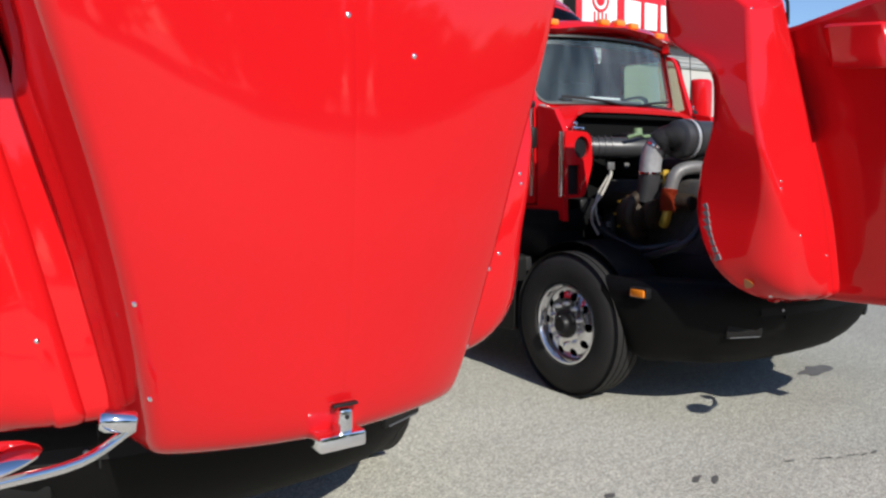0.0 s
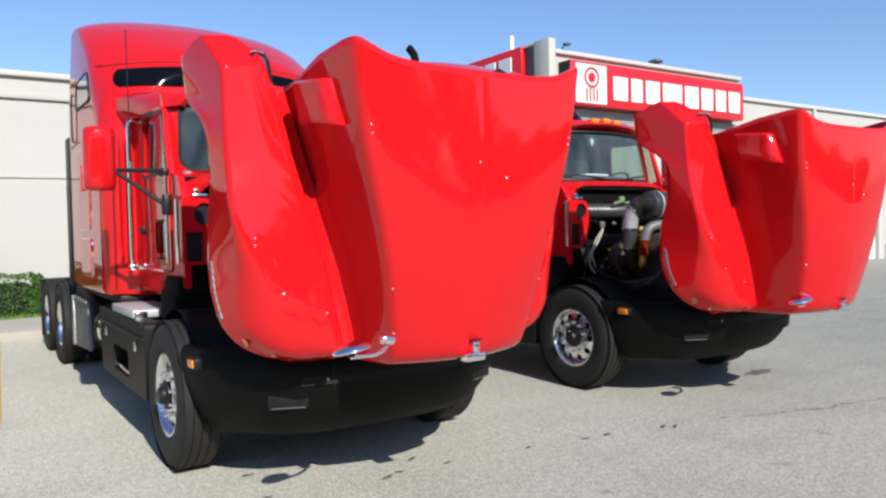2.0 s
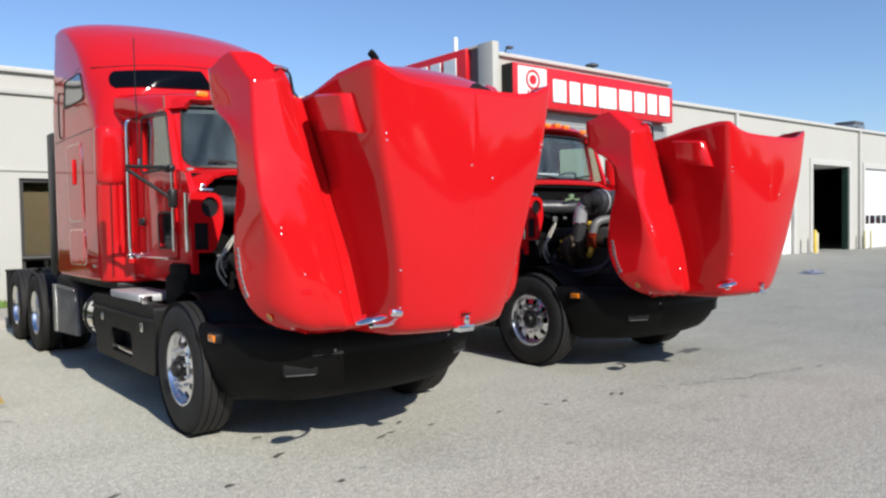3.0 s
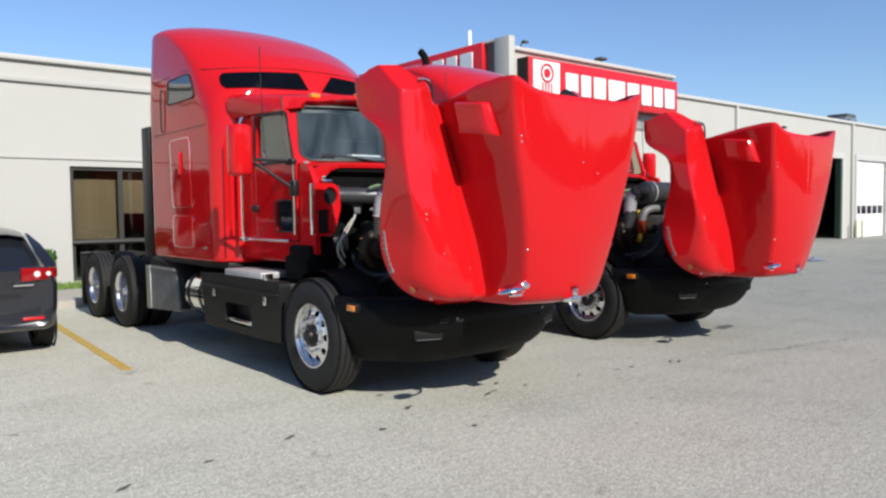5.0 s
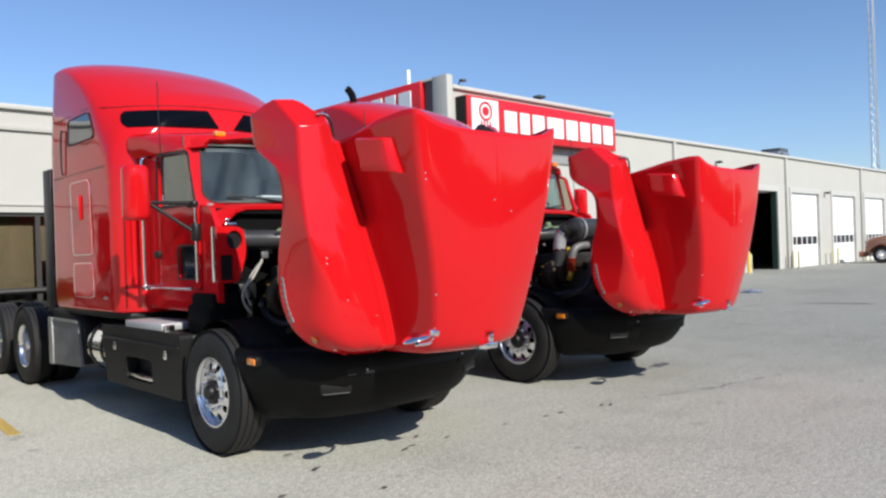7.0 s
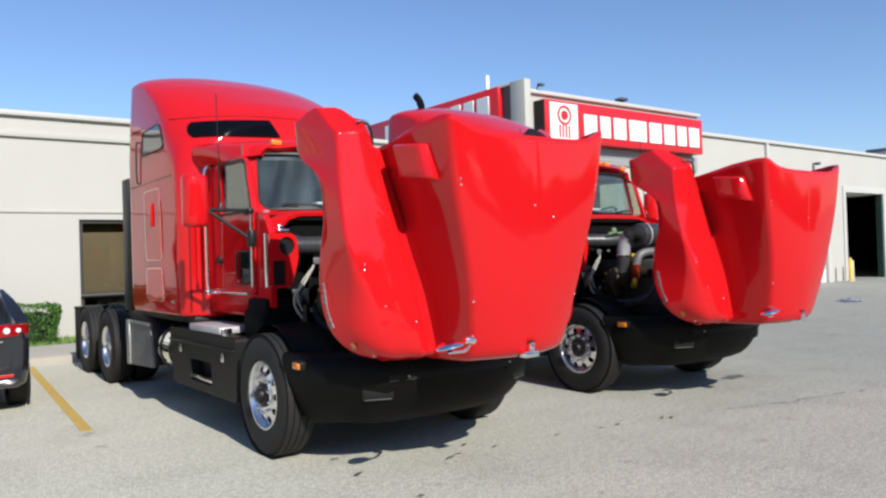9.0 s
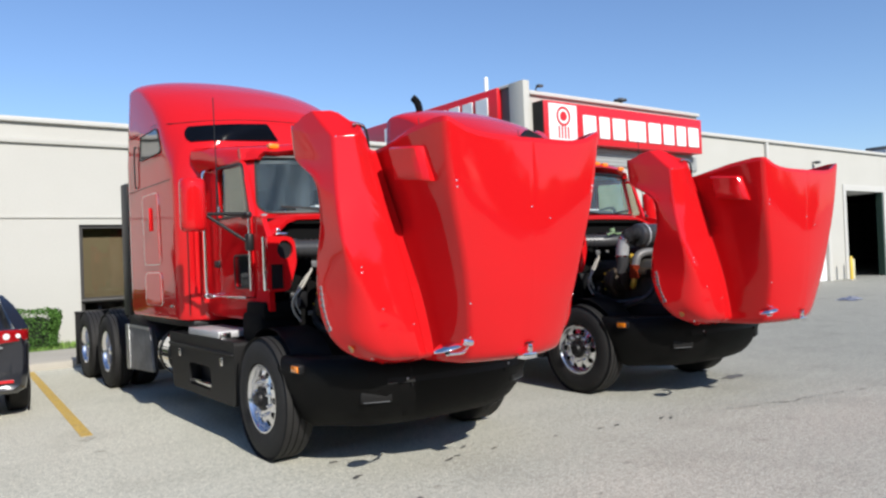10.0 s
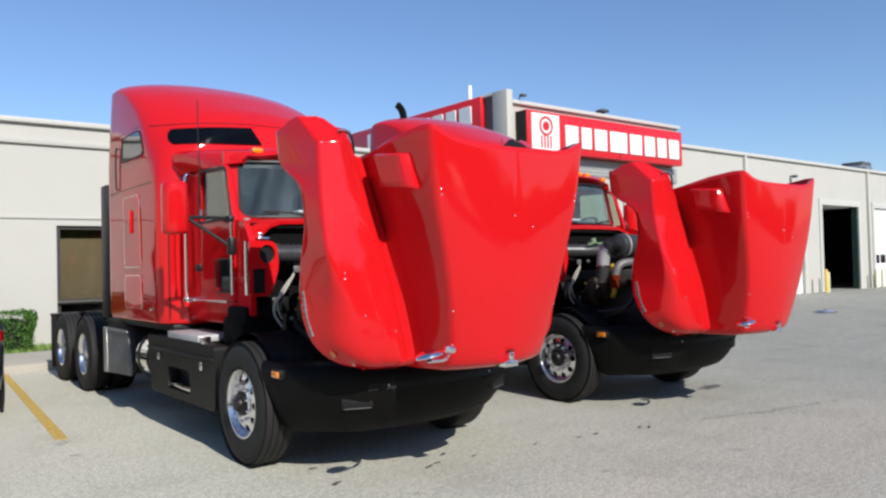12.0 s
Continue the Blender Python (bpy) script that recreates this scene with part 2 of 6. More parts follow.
# colours the oil marks, and the one painted mirror shadow
OIL_AND_SHADOW = material("oil_stain", (0.095, 0.09, 0.082), 0.6, grain=0.3, grain_scale=30, stain=0.5, stain_scale=9, dark=(0.16, 0.15, 0.14))
GALV = material("galvanised_steel", (0.45, 0.46, 0.47), 0.4, metal=0.8, grain=0.3, grain_scale=8, stain=0.2, dark=(0.3, 0.3, 0.3))
BLUE = material("blue_cloth", (0.05, 0.12, 0.35), 0.7, grain=0.3, stain=1.0, stain_scale=5, dark=(0.72, 0.72, 0.72))
PLATE = material("plate_white", (0.72, 0.73, 0.74), 0.4, grain=0.1)
DIRTGREY = material("dull_grey_bar", (0.20, 0.20, 0.21), 0.5, grain=0.1)


def ground_material():
    m = material("sun_bleached_asphalt", (0.335, 0.315, 0.28), 0.9, grain=0.0)
    nt = m.node_tree
    b = nt.nodes["Principled BSDF"]
    co = nt.nodes.new("ShaderNodeTexCoord").outputs["Object"]

    def tex(kind, scale, detail=4):
        n = nt.nodes.new(kind)
        n.inputs["Scale"].default_value = scale
        if kind == "ShaderNodeTexNoise":
            n.inputs["Detail"].default_value = detail
        nt.links.new(co, n.inputs["Vector"])
        return n

    def ramp(src, a, b_, ca, cb):
        r = nt.nodes.new("ShaderNodeValToRGB")
        r.color_ramp.elements[0].position, r.color_ramp.elements[1].position = a, b_
        r.color_ramp.elements[0].color, r.color_ramp.elements[1].color = (*ca, 1), (*cb, 1)
        nt.links.new(src, r.inputs[0])
        return r.outputs[0]

    def mult(a, c, fac=1.0):
        x = nt.nodes.new("ShaderNodeMix")
        x.data_type, x.blend_type = 'RGBA', 'MULTIPLY'
        x.inputs["Factor"].default_value = fac
        nt.links.new(a, x.inputs["A"])
        nt.links.new(c, x.inputs["B"])
        return x.outputs["Result"]
    base = ramp(tex("ShaderNodeTexNoise", 0.22, 8).outputs["Fac"], 0.3, 0.72, (0.415, 0.405, 0.350), (0.465, 0.456, 0.397))
    speck = ramp(tex("ShaderNodeTexNoise", 55, 3).outputs["Fac"], 0.37, 0.65, (0.70, 0.70, 0.69), (1.19, 1.19, 1.17))
    fine = ramp(tex("ShaderNodeTexNoise", 160, 2).outputs["Fac"], 0.36, 0.66, (0.52, 0.52, 0.52), (1.34, 1.34, 1.33))
    blot = ramp(tex("ShaderNodeTexNoise", 1.3, 7).outputs["Fac"], 0.30, 0.50, (0.90, 0.895, 0.89), (1, 1, 1))
    spots = ramp(tex("ShaderNodeTexNoise", 3.1, 5).outputs["Fac"], 0.24, 0.33, (0.55, 0.54, 0.53), (1, 1, 1))
    # darker tone towards the workshop doors
    sep = nt.nodes.new("ShaderNodeSeparateXYZ")
    nt.links.new(co, sep.inputs[0])
    wave = nt.nodes.new("ShaderNodeMath")
    wave.operation = 'MULTIPLY_ADD'
    nt.links.new(tex("ShaderNodeTexNoise", 0.35, 5).outputs["Fac"], wave.inputs[0])
    wave.inputs[1].default_value = 9.0
    nt.links.new(sep.outputs[0], wave.inputs[2])
    span = nt.nodes.new("ShaderNodeMapRange")
    span.inputs["From Min"].default_value, span.inputs["From Max"].default_value = 5.0, 15.0
    nt.links.new(wave.outputs[0], span.inputs["Value"])
    door_tone = ramp(span.outputs[0], 0.0, 1.0, (1.12, 1.12, 1.12), (0.78, 0.79, 0.80))
    # paler, warmer tone on the side of the car bays
    side = nt.nodes.new("ShaderNodeMath")
    side.operation = 'SUBTRACT'
    nt.links.new(sep.outputs[0], side.inputs[0])
    nt.links.new(sep.outputs[1], side.inputs[1])
    fade = nt.nodes.new("ShaderNodeMapRange")
    fade.inputs["From Min"].default_value, fade.inputs["From Max"].default_value = -5.5, 2.5
    nt.links.new(side.outputs[0], fade.inputs["Value"])
    bay_tone = ramp(fade.outputs[0], 0.0, 1.0, (1.17, 1.165, 1.13), (0.965, 0.965, 0.97))
    # faint sweeps left by turning wheels
    mp = nt.nodes.new("ShaderNodeMapping")
    mp.inputs["Rotation"].default_value, mp.inputs["Scale"].default_value = (0, 0, 0.35), (0.25, 3.2, 1.0)
    nt.links.new(co, mp.inputs["Vector"])
    sw = tex("ShaderNodeTexNoise", 1.0, 5)
    nt.links.new(mp.outputs[0], sw.inputs["Vector"])
    sweep = ramp(sw.outputs["Fac"], 0.35, 0.65, (0.965, 0.965, 0.965), (1.025, 1.025, 1.025))
    mott = ramp(tex("ShaderNodeTexNoise", 19, 5).outputs["Fac"], 0.35, 0.65, (0.86, 0.86, 0.855), (1.11, 1.11, 1.10))
    out = mult(mult(mult(mult(mult(mult(mult(base, speck), fine), blot), spots), door_tone), sweep), mott)
    out = mult(out, bay_tone)
    nt.links.new(out, b.inputs["Base Color"])
    bp = nt.nodes.new("ShaderNodeBump")
    bp.inputs["Strength"].default_value, bp.inputs["Distance"].default_value = 0.35, 0.006
    nt.links.new(tex("ShaderNodeTexNoise", 140, 5).outputs["Fac"], bp.inputs["Height"])
    nt.links.new(bp.outputs[0], b.inputs["Normal"])
    return m


ASPHALT = ground_material()


# ---- building helpers ----
SHIFT = Vector((0, 0, 0))


def put(name, bm, mat, sharp=40, bevel=0.0):
    """The bmesh as one mesh object, smooth but for edges sharper than the angle."""
    bmesh.ops.recalc_face_normals(bm, faces=bm.faces)
    me = bpy.data.meshes.new(name)
    if SHIFT.length:
        bmesh.ops.translate(bm, verts=bm.verts, vec=SHIFT)
    for f in bm.faces:
        f.smooth = True
    bm.to_mesh(me)
    bm.free()
    me.set_sharp_from_angle(angle=radians(sharp))
    me.materials.append(mat)
    ob = new(name, me)
    if bevel:
        mo = ob.modifiers.new("bevel", 'BEVEL')
        mo.width, mo.segments, mo.limit_method, mo.angle_limit = bevel, 2, 'ANGLE', radians(40)
    return ob


def part(name, bm, mat, parent, label="", sharp=40, bevel=0.0):
    ob = put(name, bm, mat, sharp, bevel)
    ob.parent = parent
    if label:
        ob["label"] = label
    return ob


def empty(name, at):
    ob = new(name)
    ob.matrix_basis = Matrix.Translation(at)
    return ob


def box(bm, x0, x1, y0, y1, z0, z1, r=0.0, seg=2):
    m = Matrix.Translation(((x0 + x1) / 2, (y0 + y1) / 2, (z0 + z1) / 2)) @ Matrix.Diagonal((abs(x1 - x0), abs(y1 - y0), abs(z1 - z0), 1))
    made = bmesh.ops.create_cube(bm, size=1, matrix=m)
    if r:
        es = list({e for v in made["verts"] for e in v.link_edges})
        bmesh.ops.bevel(bm, geom=es, offset=r, segments=seg, affect='EDGES', profile=0.5)
    return bm


def boxed(*a, **k):
    return box(bmesh.new(), *a, **k)


def lathe(bm, profile, m=Matrix(), seg=32, close=False):
    """Turns a profile of (radius, height) about the local z axis of m."""
    rings = []
    for r, h in profile:
        rings.append([bm.verts.new(m @ Vector((r * math.cos(2 * math.pi * i / seg), r * math.sin(2 * math.pi * i / seg), h))) for i in range(seg)])
    pairs = list(zip(rings, rings[1:])) + ([(rings[-1], rings[0])] if close else [])
    for a, b in pairs:
        for i in range(seg):
            bm.faces.new((a[i], a[(i + 1) % seg], b[(i + 1) % seg], b[i]))
    if not close:
        for ring, (r, h) in ((rings[0], profile[0]), (rings[-1], profile[-1])):
            if r > 1e-4:
                bm.faces.new(ring)
    bmesh.ops.remove_doubles(bm, verts=[v for g in rings for v in g], dist=1e-5)
    return bm


def along(p, q):
    """A matrix at p whose z axis points to q."""
    p, q = Vector(p), Vector(q)
    return Matrix.Translation(p) @ (q - p).to_track_quat('Z', 'Y').to_matrix().to_4x4()


def smooth_path(pts, n):
    """A rounded path through the points."""
    pts = [Vector(p) for p in pts]
    if len(pts) < 3:
        return pts
    out = []
    q = [pts[0] * 2 - pts[1]] + pts + [pts[-1] * 2 - pts[-2]]
    for i in range(1, len(q) - 2):
        for k in range(n):
            t = k / n
            a, b, c, d = q[i - 1], q[i], q[i + 1], q[i + 2]
            out.append(0.5 * ((2 * b) + (c - a) * t + (2 * a - 5 * b + 4 * c - d) * t * t + (3 * b - a - 3 * c + d) * t ** 3))
    out.append(pts[-1])
    return out


def tube(bm, pts, r, seg=10, n=5, ribs=0.0):
    """A round tube along the points; ribs makes it a ribbed hose."""
    path = smooth_path(pts, n)
    if ribs:
        path = smooth_path(pts, n * 3)
    rings = []
    up = Vector((0.13, 0.27, 0.95))
    for i, p in enumerate(path):
        d = (path[min(i + 1, len(path) - 1)] - path[max(i - 1, 0)]).normalized()
        side = d.cross(up)
        if side.length < 0.05:
            side = d.cross(Vector((1, 0, 0)))
        side.normalize()
        nor = side.cross(d)
        rr = r * (1 + (ribs if i % 2 else 0))
        rings.append([bm.verts.new(p + rr * (math.cos(2 * math.pi * k / seg) * side + math.sin(2 * math.pi * k / seg) * nor)) for k in range(seg)])
    for a, b in zip(rings, rings[1:]):
        for k in range(seg):
            bm.faces.new((a[k], a[(k + 1) % seg], b[(k + 1) % seg], b[k]))
    bm.faces.new(rings[0])
    bm.faces.new(rings[-1][::-1])
    return bm


def piped(pts, r, **k):
    return tube(bmesh.new(), pts, r, **k)


def loft(bm, sections, closed=False, caps=False):
    """A skin over rows of points."""
    rows = [[bm.verts.new(p) for p in s] for s in sections]
    for a, b in zip(rows, rows[1:]):
        n = len(a)
        for i in range(n if closed else n - 1):
            j = (i + 1) % n
            bm.faces.new((a[i], a[j], b[j], b[i]))
    if caps:
        bm.faces.new(rows[0])
        bm.faces.new(rows[-1][::-1])
    return bm


def rounded(pts, r, n=4):
    """The polygon with its corners rounded by r (a number, or one for each corner)."""
    out, k = [], len(pts)
    for i in range(k):
        a, b, c = Vector(pts[i - 1]), Vector(pts[i]), Vector(pts[(i + 1) % k])
        ri = r[i] if isinstance(r, (list, tuple)) else r
        if ri <= 0:
            out.append(b)
            continue
        ri = min(ri, (a - b).length * 0.49, (c - b).length * 0.49)
        p, q = b + (a - b).normalized() * ri, b + (c - b).normalized() * ri
        for s in range(n + 1):
            t = s / n
            out.append((1 - t) ** 2 * p + 2 * t * (1 - t) * b + t * t * q)
    return out


def rect(u0, u1, v0, v1):
    return [(u0, v0), (u1, v0), (u1, v1), (u0, v1)]


def circle(u, v, r, n=16):
    return [(u + r * math.cos(2 * math.pi * i / n), v + r * math.sin(2 * math.pi * i / n)) for i in range(n)]


def plate(bm, outer, holes, at, thick):
    """A sheet with openings: outlines in (u, v), at(u, v) gives the place, thick the vector through it."""
    thick = Vector(thick)
    edges, loops = [], []
    for loop in (outer, *holes):
        vs = [bm.verts.new(at(p[0], p[1])) for p in loop]
        loops.append(vs)
        edges += [bm.edges.new((vs[i], vs[(i + 1) % len(vs)])) for i in range(len(vs))]
    made = bmesh.ops.triangle_fill(bm, use_beauty=True, use_dissolve=False, edges=edges)
    faces = [g for g in made["geom"] if isinstance(g, bmesh.types.BMFace)]
    twin = {v: bm.verts.new(v.co + thick) for vs in loops for v in vs}
    for f in faces:
        bm.faces.new([twin[v] for v in f.verts][::-1])
    for vs in loops:
        for i in range(len(vs)):
            a, b = vs[i], vs[(i + 1) % len(vs)]
            bm.faces.new((a, b, twin[b], twin[a]))
    return bm


def plated(outer, holes, at, thick):
    return plate(bmesh.new(), outer, holes, at, thick)


def on_y(y):
    return lambda u, v: Vector((u, y, v))


def on_x(x):
    return lambda u, v: Vector((x, u, v))


def setting(ob, label, category):
    return tagged(ob, label, category, kind="structure")

# ---- ground ----
def ground_z(x, y):
    """The lot falls gently towards the workshop doors."""
    t = min(max((x - 8) / 24, 0), 1)
    return -0.15 * t * t * (3 - 2 * t)


def build_ground():
    bm = bmesh.new()
    xs = [-900, -300, -100, -40, -20, -10, -4, 0, 4, 8, 11, 14, 17, 20, 23, 26, 29, 32, 40, 60, 100, 300, 900]
    ys = [-900, -300, -100, -40, -15, -5, 0, 5, 10, 15, 20, 40, 100, 300, 900]
    vs = [[bm.verts.new((x, y, ground_z(x, y))) for y in ys] for x in xs]
    for i in range(len(xs) - 1):
        for j in range(len(ys) - 1):
            bm.faces.new((vs[i][j], vs[i + 1][j], vs[i + 1][j + 1], vs[i][j + 1]))
    setting(put("ground", bm, ASPHALT), "sun-bleached grey asphalt lot with speckles and stains", "ground")
    # kerb, footpath slabs, lawn
    bm = boxed(-30, 14.4, 12.45, 12.62, -0.1, 0.13, r=0.02)
    setting(put("kerb", bm, CONCRETE), "worn pale concrete kerb along the lot", "kerb")
    path = setting(put("pavement", boxed(-30, 14.4, 12.62, 14.6, -0.1, 0.118), CONCRETE), "pale concrete footpath in front of the building", "pavement")
    me = None
    for i in range(28):
        if me is None:
            ob = part("paving_slab", boxed(-0.74, 0.74, 12.63, 14.58, 0.11, 0.136, r=0.006, seg=1), CONCRETE, path)
            me = ob.data
        else:
            ob = new("paving_slab", me)
            ob.parent = path
        ob.location = (-26.2 + 1.5 * i, 0, 0)
    setting(put("lawn", boxed(-30, 14.4, 14.6, 16.2, -0.1, 0.12), SOIL), "narrow strip of mown lawn beside the wall", "lawn")
    rng = random.Random(5)
    bm = bmesh.new()
    for i in range(9000):
        x, y = rng.uniform(-8, 5), rng.uniform(14.62, 16.15)
        h, a = rng.uniform(0.05, 0.10), rng.uniform(0, 6.28)
        d = Vector((math.cos(a), math.sin(a), 0)) * 0.008
        p = Vector((x, y, 0.115))
        tip = p + Vector((rng.uniform(-0.03, 0.03), rng.uniform(-0.03, 0.03), h))
        bm.faces.new((bm.verts.new(p - d), bm.verts.new(p + d), bm.verts.new(tip)))
    tagged(put("grass", bm, GRASS), "short green grass beside the building", "grass", kind="stuff")
    # painted bay line
    bm = boxed(-0.055, 0.055, 0.0, 6.0, -0.01, 0.004)
    bmesh.ops.transform(bm, matrix=pose(-0.175, 6.45, 0, 0, 0, -3.2), verts=bm.verts)
    setting(put("bay_line", bm, LINE_PAINT), "worn yellow parking bay line on the asphalt", "marking")


build_ground()


# ---- building ----
def office_window(name, xs, y):
    """A row of tall panes over low panes, between the mullions at xs."""
    cells = [(a + (0.08 if k == 0 else 0.05), b - (0.08 if k == len(xs) - 2 else 0.05), z0, z1) for z0, z1 in ((1.06, 2.58), (0.24, 0.94)) for k, (a, b) in enumerate(zip(xs, xs[1:]))]
    win = setting(put(name, plated(rect(xs[0], xs[-1], 0.16, 2.66), [rect(*c) for c in cells], on_y(y + 0.06), (0, 0.10, 0)), FRAME),
                  "dark bronze framed office window with tinted panes", "window")
    part("sill", boxed(xs[0], xs[-1], y - 0.02, y + 0.058, 0.97, 1.02, r=0.006), FRAME, win, "dark bronze transom sill")
    for x0, x1, z0, z1 in cells:
        p = part("pane", boxed(x0 - 0.01, x1 + 0.01, y + 0.10, y + 0.11, z0 - 0.01, z1 + 0.01), BRONZE_GLASS, win, "bronze tinted pane")
        p.visible_shadow = False


def build_building():
    WY, TY = 16.2, 15.6
    # office wing
    wall = setting(put("wall_office", plated(rect(-40, 14.6, -0.2, 4.86), [rect(1.69, 6.05, 0.16, 2.66), rect(-7.0, -2.62, 0.16, 2.66)], on_y(WY), (0, 0.3, 0)), CREAM),
                   "painted cream panel wall of the office wing", "wall")
    part("ledge", boxed(-40, 14.6, WY - 0.07, WY - 0.002, 4.38, 4.50, r=0.01), CREAM, wall)
    part("drip_band", boxed(-40, 14.6, WY - 0.03, WY - 0.002, 2.80, 2.86, r=0.005), CREAM, wall)
    part("coping", boxed(-40, 14.6, WY - 0.10, WY + 0.4, 4.82, 4.93, r=0.015), CAP, wall, "pale metal coping")
    office_window("window_1", (1.69, 2.75, 3.90, 5.00, 6.05), WY)
    office_window("window_2", (-7.0, -5.9, -4.8, -3.7, -2.62), WY)
    tagged(put("window_blind", boxed(1.75, 2.72, WY + 0.33, WY + 0.36, 1.0, 2.6, r=0.005), BLIND), "tan roller blind behind the office window", "blind")
    tagged(put("window_blind", boxed(2.82, 6.0, WY + 0.33, WY + 0.36, 1.62, 2.6, r=0.005), BLIND), "half-drawn tan roller blind behind the office window", "blind")
    setting(put("wall_office_back", boxed(-40, 14.6, 29.7, 30, -0.2, 4.8), CREAM), "plain back wall of the office wing", "wall")
    setting(put("wall_office_end", boxed(-40, -39.7, WY + 0.3, 29.7, -0.2, 4.8), CREAM), "plain end wall of the office wing", "wall")
    setting(put("ceiling_office", boxed(-39.7, 14.5, WY + 0.3, 29.7, 3.0, 3.1), CAP), "white office ceiling", "ceiling")
    setting(put("roof_office", boxed(-39.7, 14.5, WY + 0.3, 29.7, 4.5, 4.6), GREY_WALL), "flat grey roof of the office wing", "roof")
    setting(put("floor_office", boxed(-39.7, 14.5, WY + 0.3, 29.7, -0.1, 0.1), CONCRETE), "grey office floor", "floor")
    # sign tower
    tower = setting(put("wall_tower", boxed(14.62, 23.6, TY, TY + 0.3, -0.3, 6.70), CREAM), "cream front wall of the sign tower", "wall")
    part("coping", boxed(14.665, 23.65, TY - 0.12, TY + 0.4, 6.68, 6.80, r=0.015), CAP, tower, "pale metal coping")
    part("corner_column", boxed(14.40, 14.66, TY - 0.12, TY + 0.55, -0.3, 7.10, r=0.01), CREAM, tower)
    part("soffit_band", boxed(15.0, 23.4, TY - 0.06, TY - 0.002, 4.55, 5.12, r=0.01), GREY_WALL, tower, "grey ribbed band below the sign")
    for k in range(5):
        part("rib", boxed(15.0, 23.4, TY - 0.085, TY - 0.062, 4.60 + 0.11 * k, 4.64 + 0.11 * k), GREY_WALL, tower)
    side = setting(put("wall_tower_side", boxed(14.52, 14.62, TY + 0.55, 29.7, -0.3, 7.02), CREAM), "cream side wall of the sign tower", "wall")
    part("corner_panel", boxed(14.47, 14.518, TY + 0.55, TY + 1.0, 4.9, 7.05), DARK_GREY, side, "dark grey corner panel")
    part("coping", boxed(14.40, 14.75, TY + 0.55, 29.7, 7.02, 7.10, r=0.01), CAP, side, "pale metal coping")
    setting(put("wall_tower_end", boxed(23.3, 23.6, TY + 0.3, 29.7, 5.9, 6.7), CREAM), "plain end wall of the sign tower", "wall")
    setting(put("wall_tower_back", boxed(14.62, 23.6, 29.7, 30, -0.3, 6.7), CREAM), "plain back wall of the sign tower", "wall")
    setting(put("roof_tower", boxed(14.62, 23.3, TY + 0.3, 29.7, 6.3, 6.4), GREY_WALL), "flat grey roof of the sign tower", "roof")
    # signs
    sign_board("front")
    sign_board("side")
    # workshop wing
    doors = [(29.45, 33.45), (35.35, 39.35), (41.3, 45.3), (47.6, 51.6), (53.6, 57.6), (59.9, 63.9)]
    ztop, zb = 4.10, -0.15
    shop = setting(put("wall_workshop", plated(rect(23.6, 80, -0.4, 6.02), [rect(a, b, zb - 0.02, ztop) for a, b in doors], on_y(TY), (0, 0.3, 0)), CREAM),
                   "cream panel wall of the workshop wing", "wall")
    part("coping", boxed(23.6, 80, TY - 0.12, TY + 0.4, 5.99, 6.12, r=0.015), CAP, shop, "pale metal coping")
    for x in (28.4, 40.5, 52.75, 65.0):
        part("downpipe", boxed(x - 0.07, x + 0.07, TY - 0.14, TY - 0.002, zb, 5.98, r=0.02), CAP, shop, "pale square downpipe")
    for a, b in doors:
        bm = plated([(a - 0.28, zb), (a - 0.28, ztop + 0.3), (b + 0.28, ztop + 0.3), (b + 0.28, zb), (b, zb), (b, ztop), (a, ztop), (a, zb)], [], on_y(TY - 0.05), (0, 0.048, 0))
        part("door_surround", bm, CAP, shop, "pale raised surround of a workshop door")
    setting(put("wall_workshop_back", boxed(23.6, 80, 39.7, 40, -0.4, 6.0), DARK_GREY), "dark back wall of the workshop", "wall")
    setting(put("wall_workshop_end", boxed(79.7, 80, TY + 0.3, 39.7, -0.4, 6.0), CREAM), "plain end wall of the workshop", "wall")
    setting(put("wall_workshop_near", boxed(23.6, 23.9, TY + 0.3, 39.7, -0.4, 5.9), CREAM), "plain inner wall of the workshop", "wall")
    setting(put("roof_workshop", boxed(23.6, 79.7, TY + 0.3, 39.7, 5.7, 5.8), GREY_WALL), "flat roof of the workshop", "roof")
    for i, (a, b) in enumerate(doors):
        if i == 1:
            d = setting(put("door_2", boxed(a + 0.02, b - 0.02, TY + 0.35, TY + 2.6, ztop - 0.02, ztop + 0.03, r=0.01), DOOR_WHITE), "white overhead workshop door, rolled up open", "door")
            part("track", boxed(b - 0.10, b - 0.004, TY + 0.01, TY + 0.29, zb, ztop), GREEN_POST, d, "dark green door post")
            part("track", boxed(a + 0.004, a + 0.06, TY + 0.1, TY + 0.2, zb, ztop), GALV, d)
            continue
        d = setting(put("door_%d" % (i + 1), boxed(a + 0.004, b - 0.004, TY + 0.14, TY + 0.18, zb + 0.004, ztop - 0.004), DOOR_WHITE), "white sectional overhead workshop door, closed", "door")
        n = 7
        for k in range(n):
            z0 = zb + (ztop - zb) / n * k
            z1 = z0 + (ztop - zb) / n
            if k == 2:
                w = (b - a - 0.16) / 5
                holes = [rect(a + 0.08 + w * j + 0.045, a + 0.08 + w * (j + 1) - 0.045, z0 + 0.07, z1 - 0.07) for j in range(5)]
                part("door_panel", plated(rect(a + 0.02, b - 0.02, z0 + 0.006, z1 - 0.006), holes, on_y(TY + 0.10), (0, 0.03, 0)), DOOR_WHITE, d)
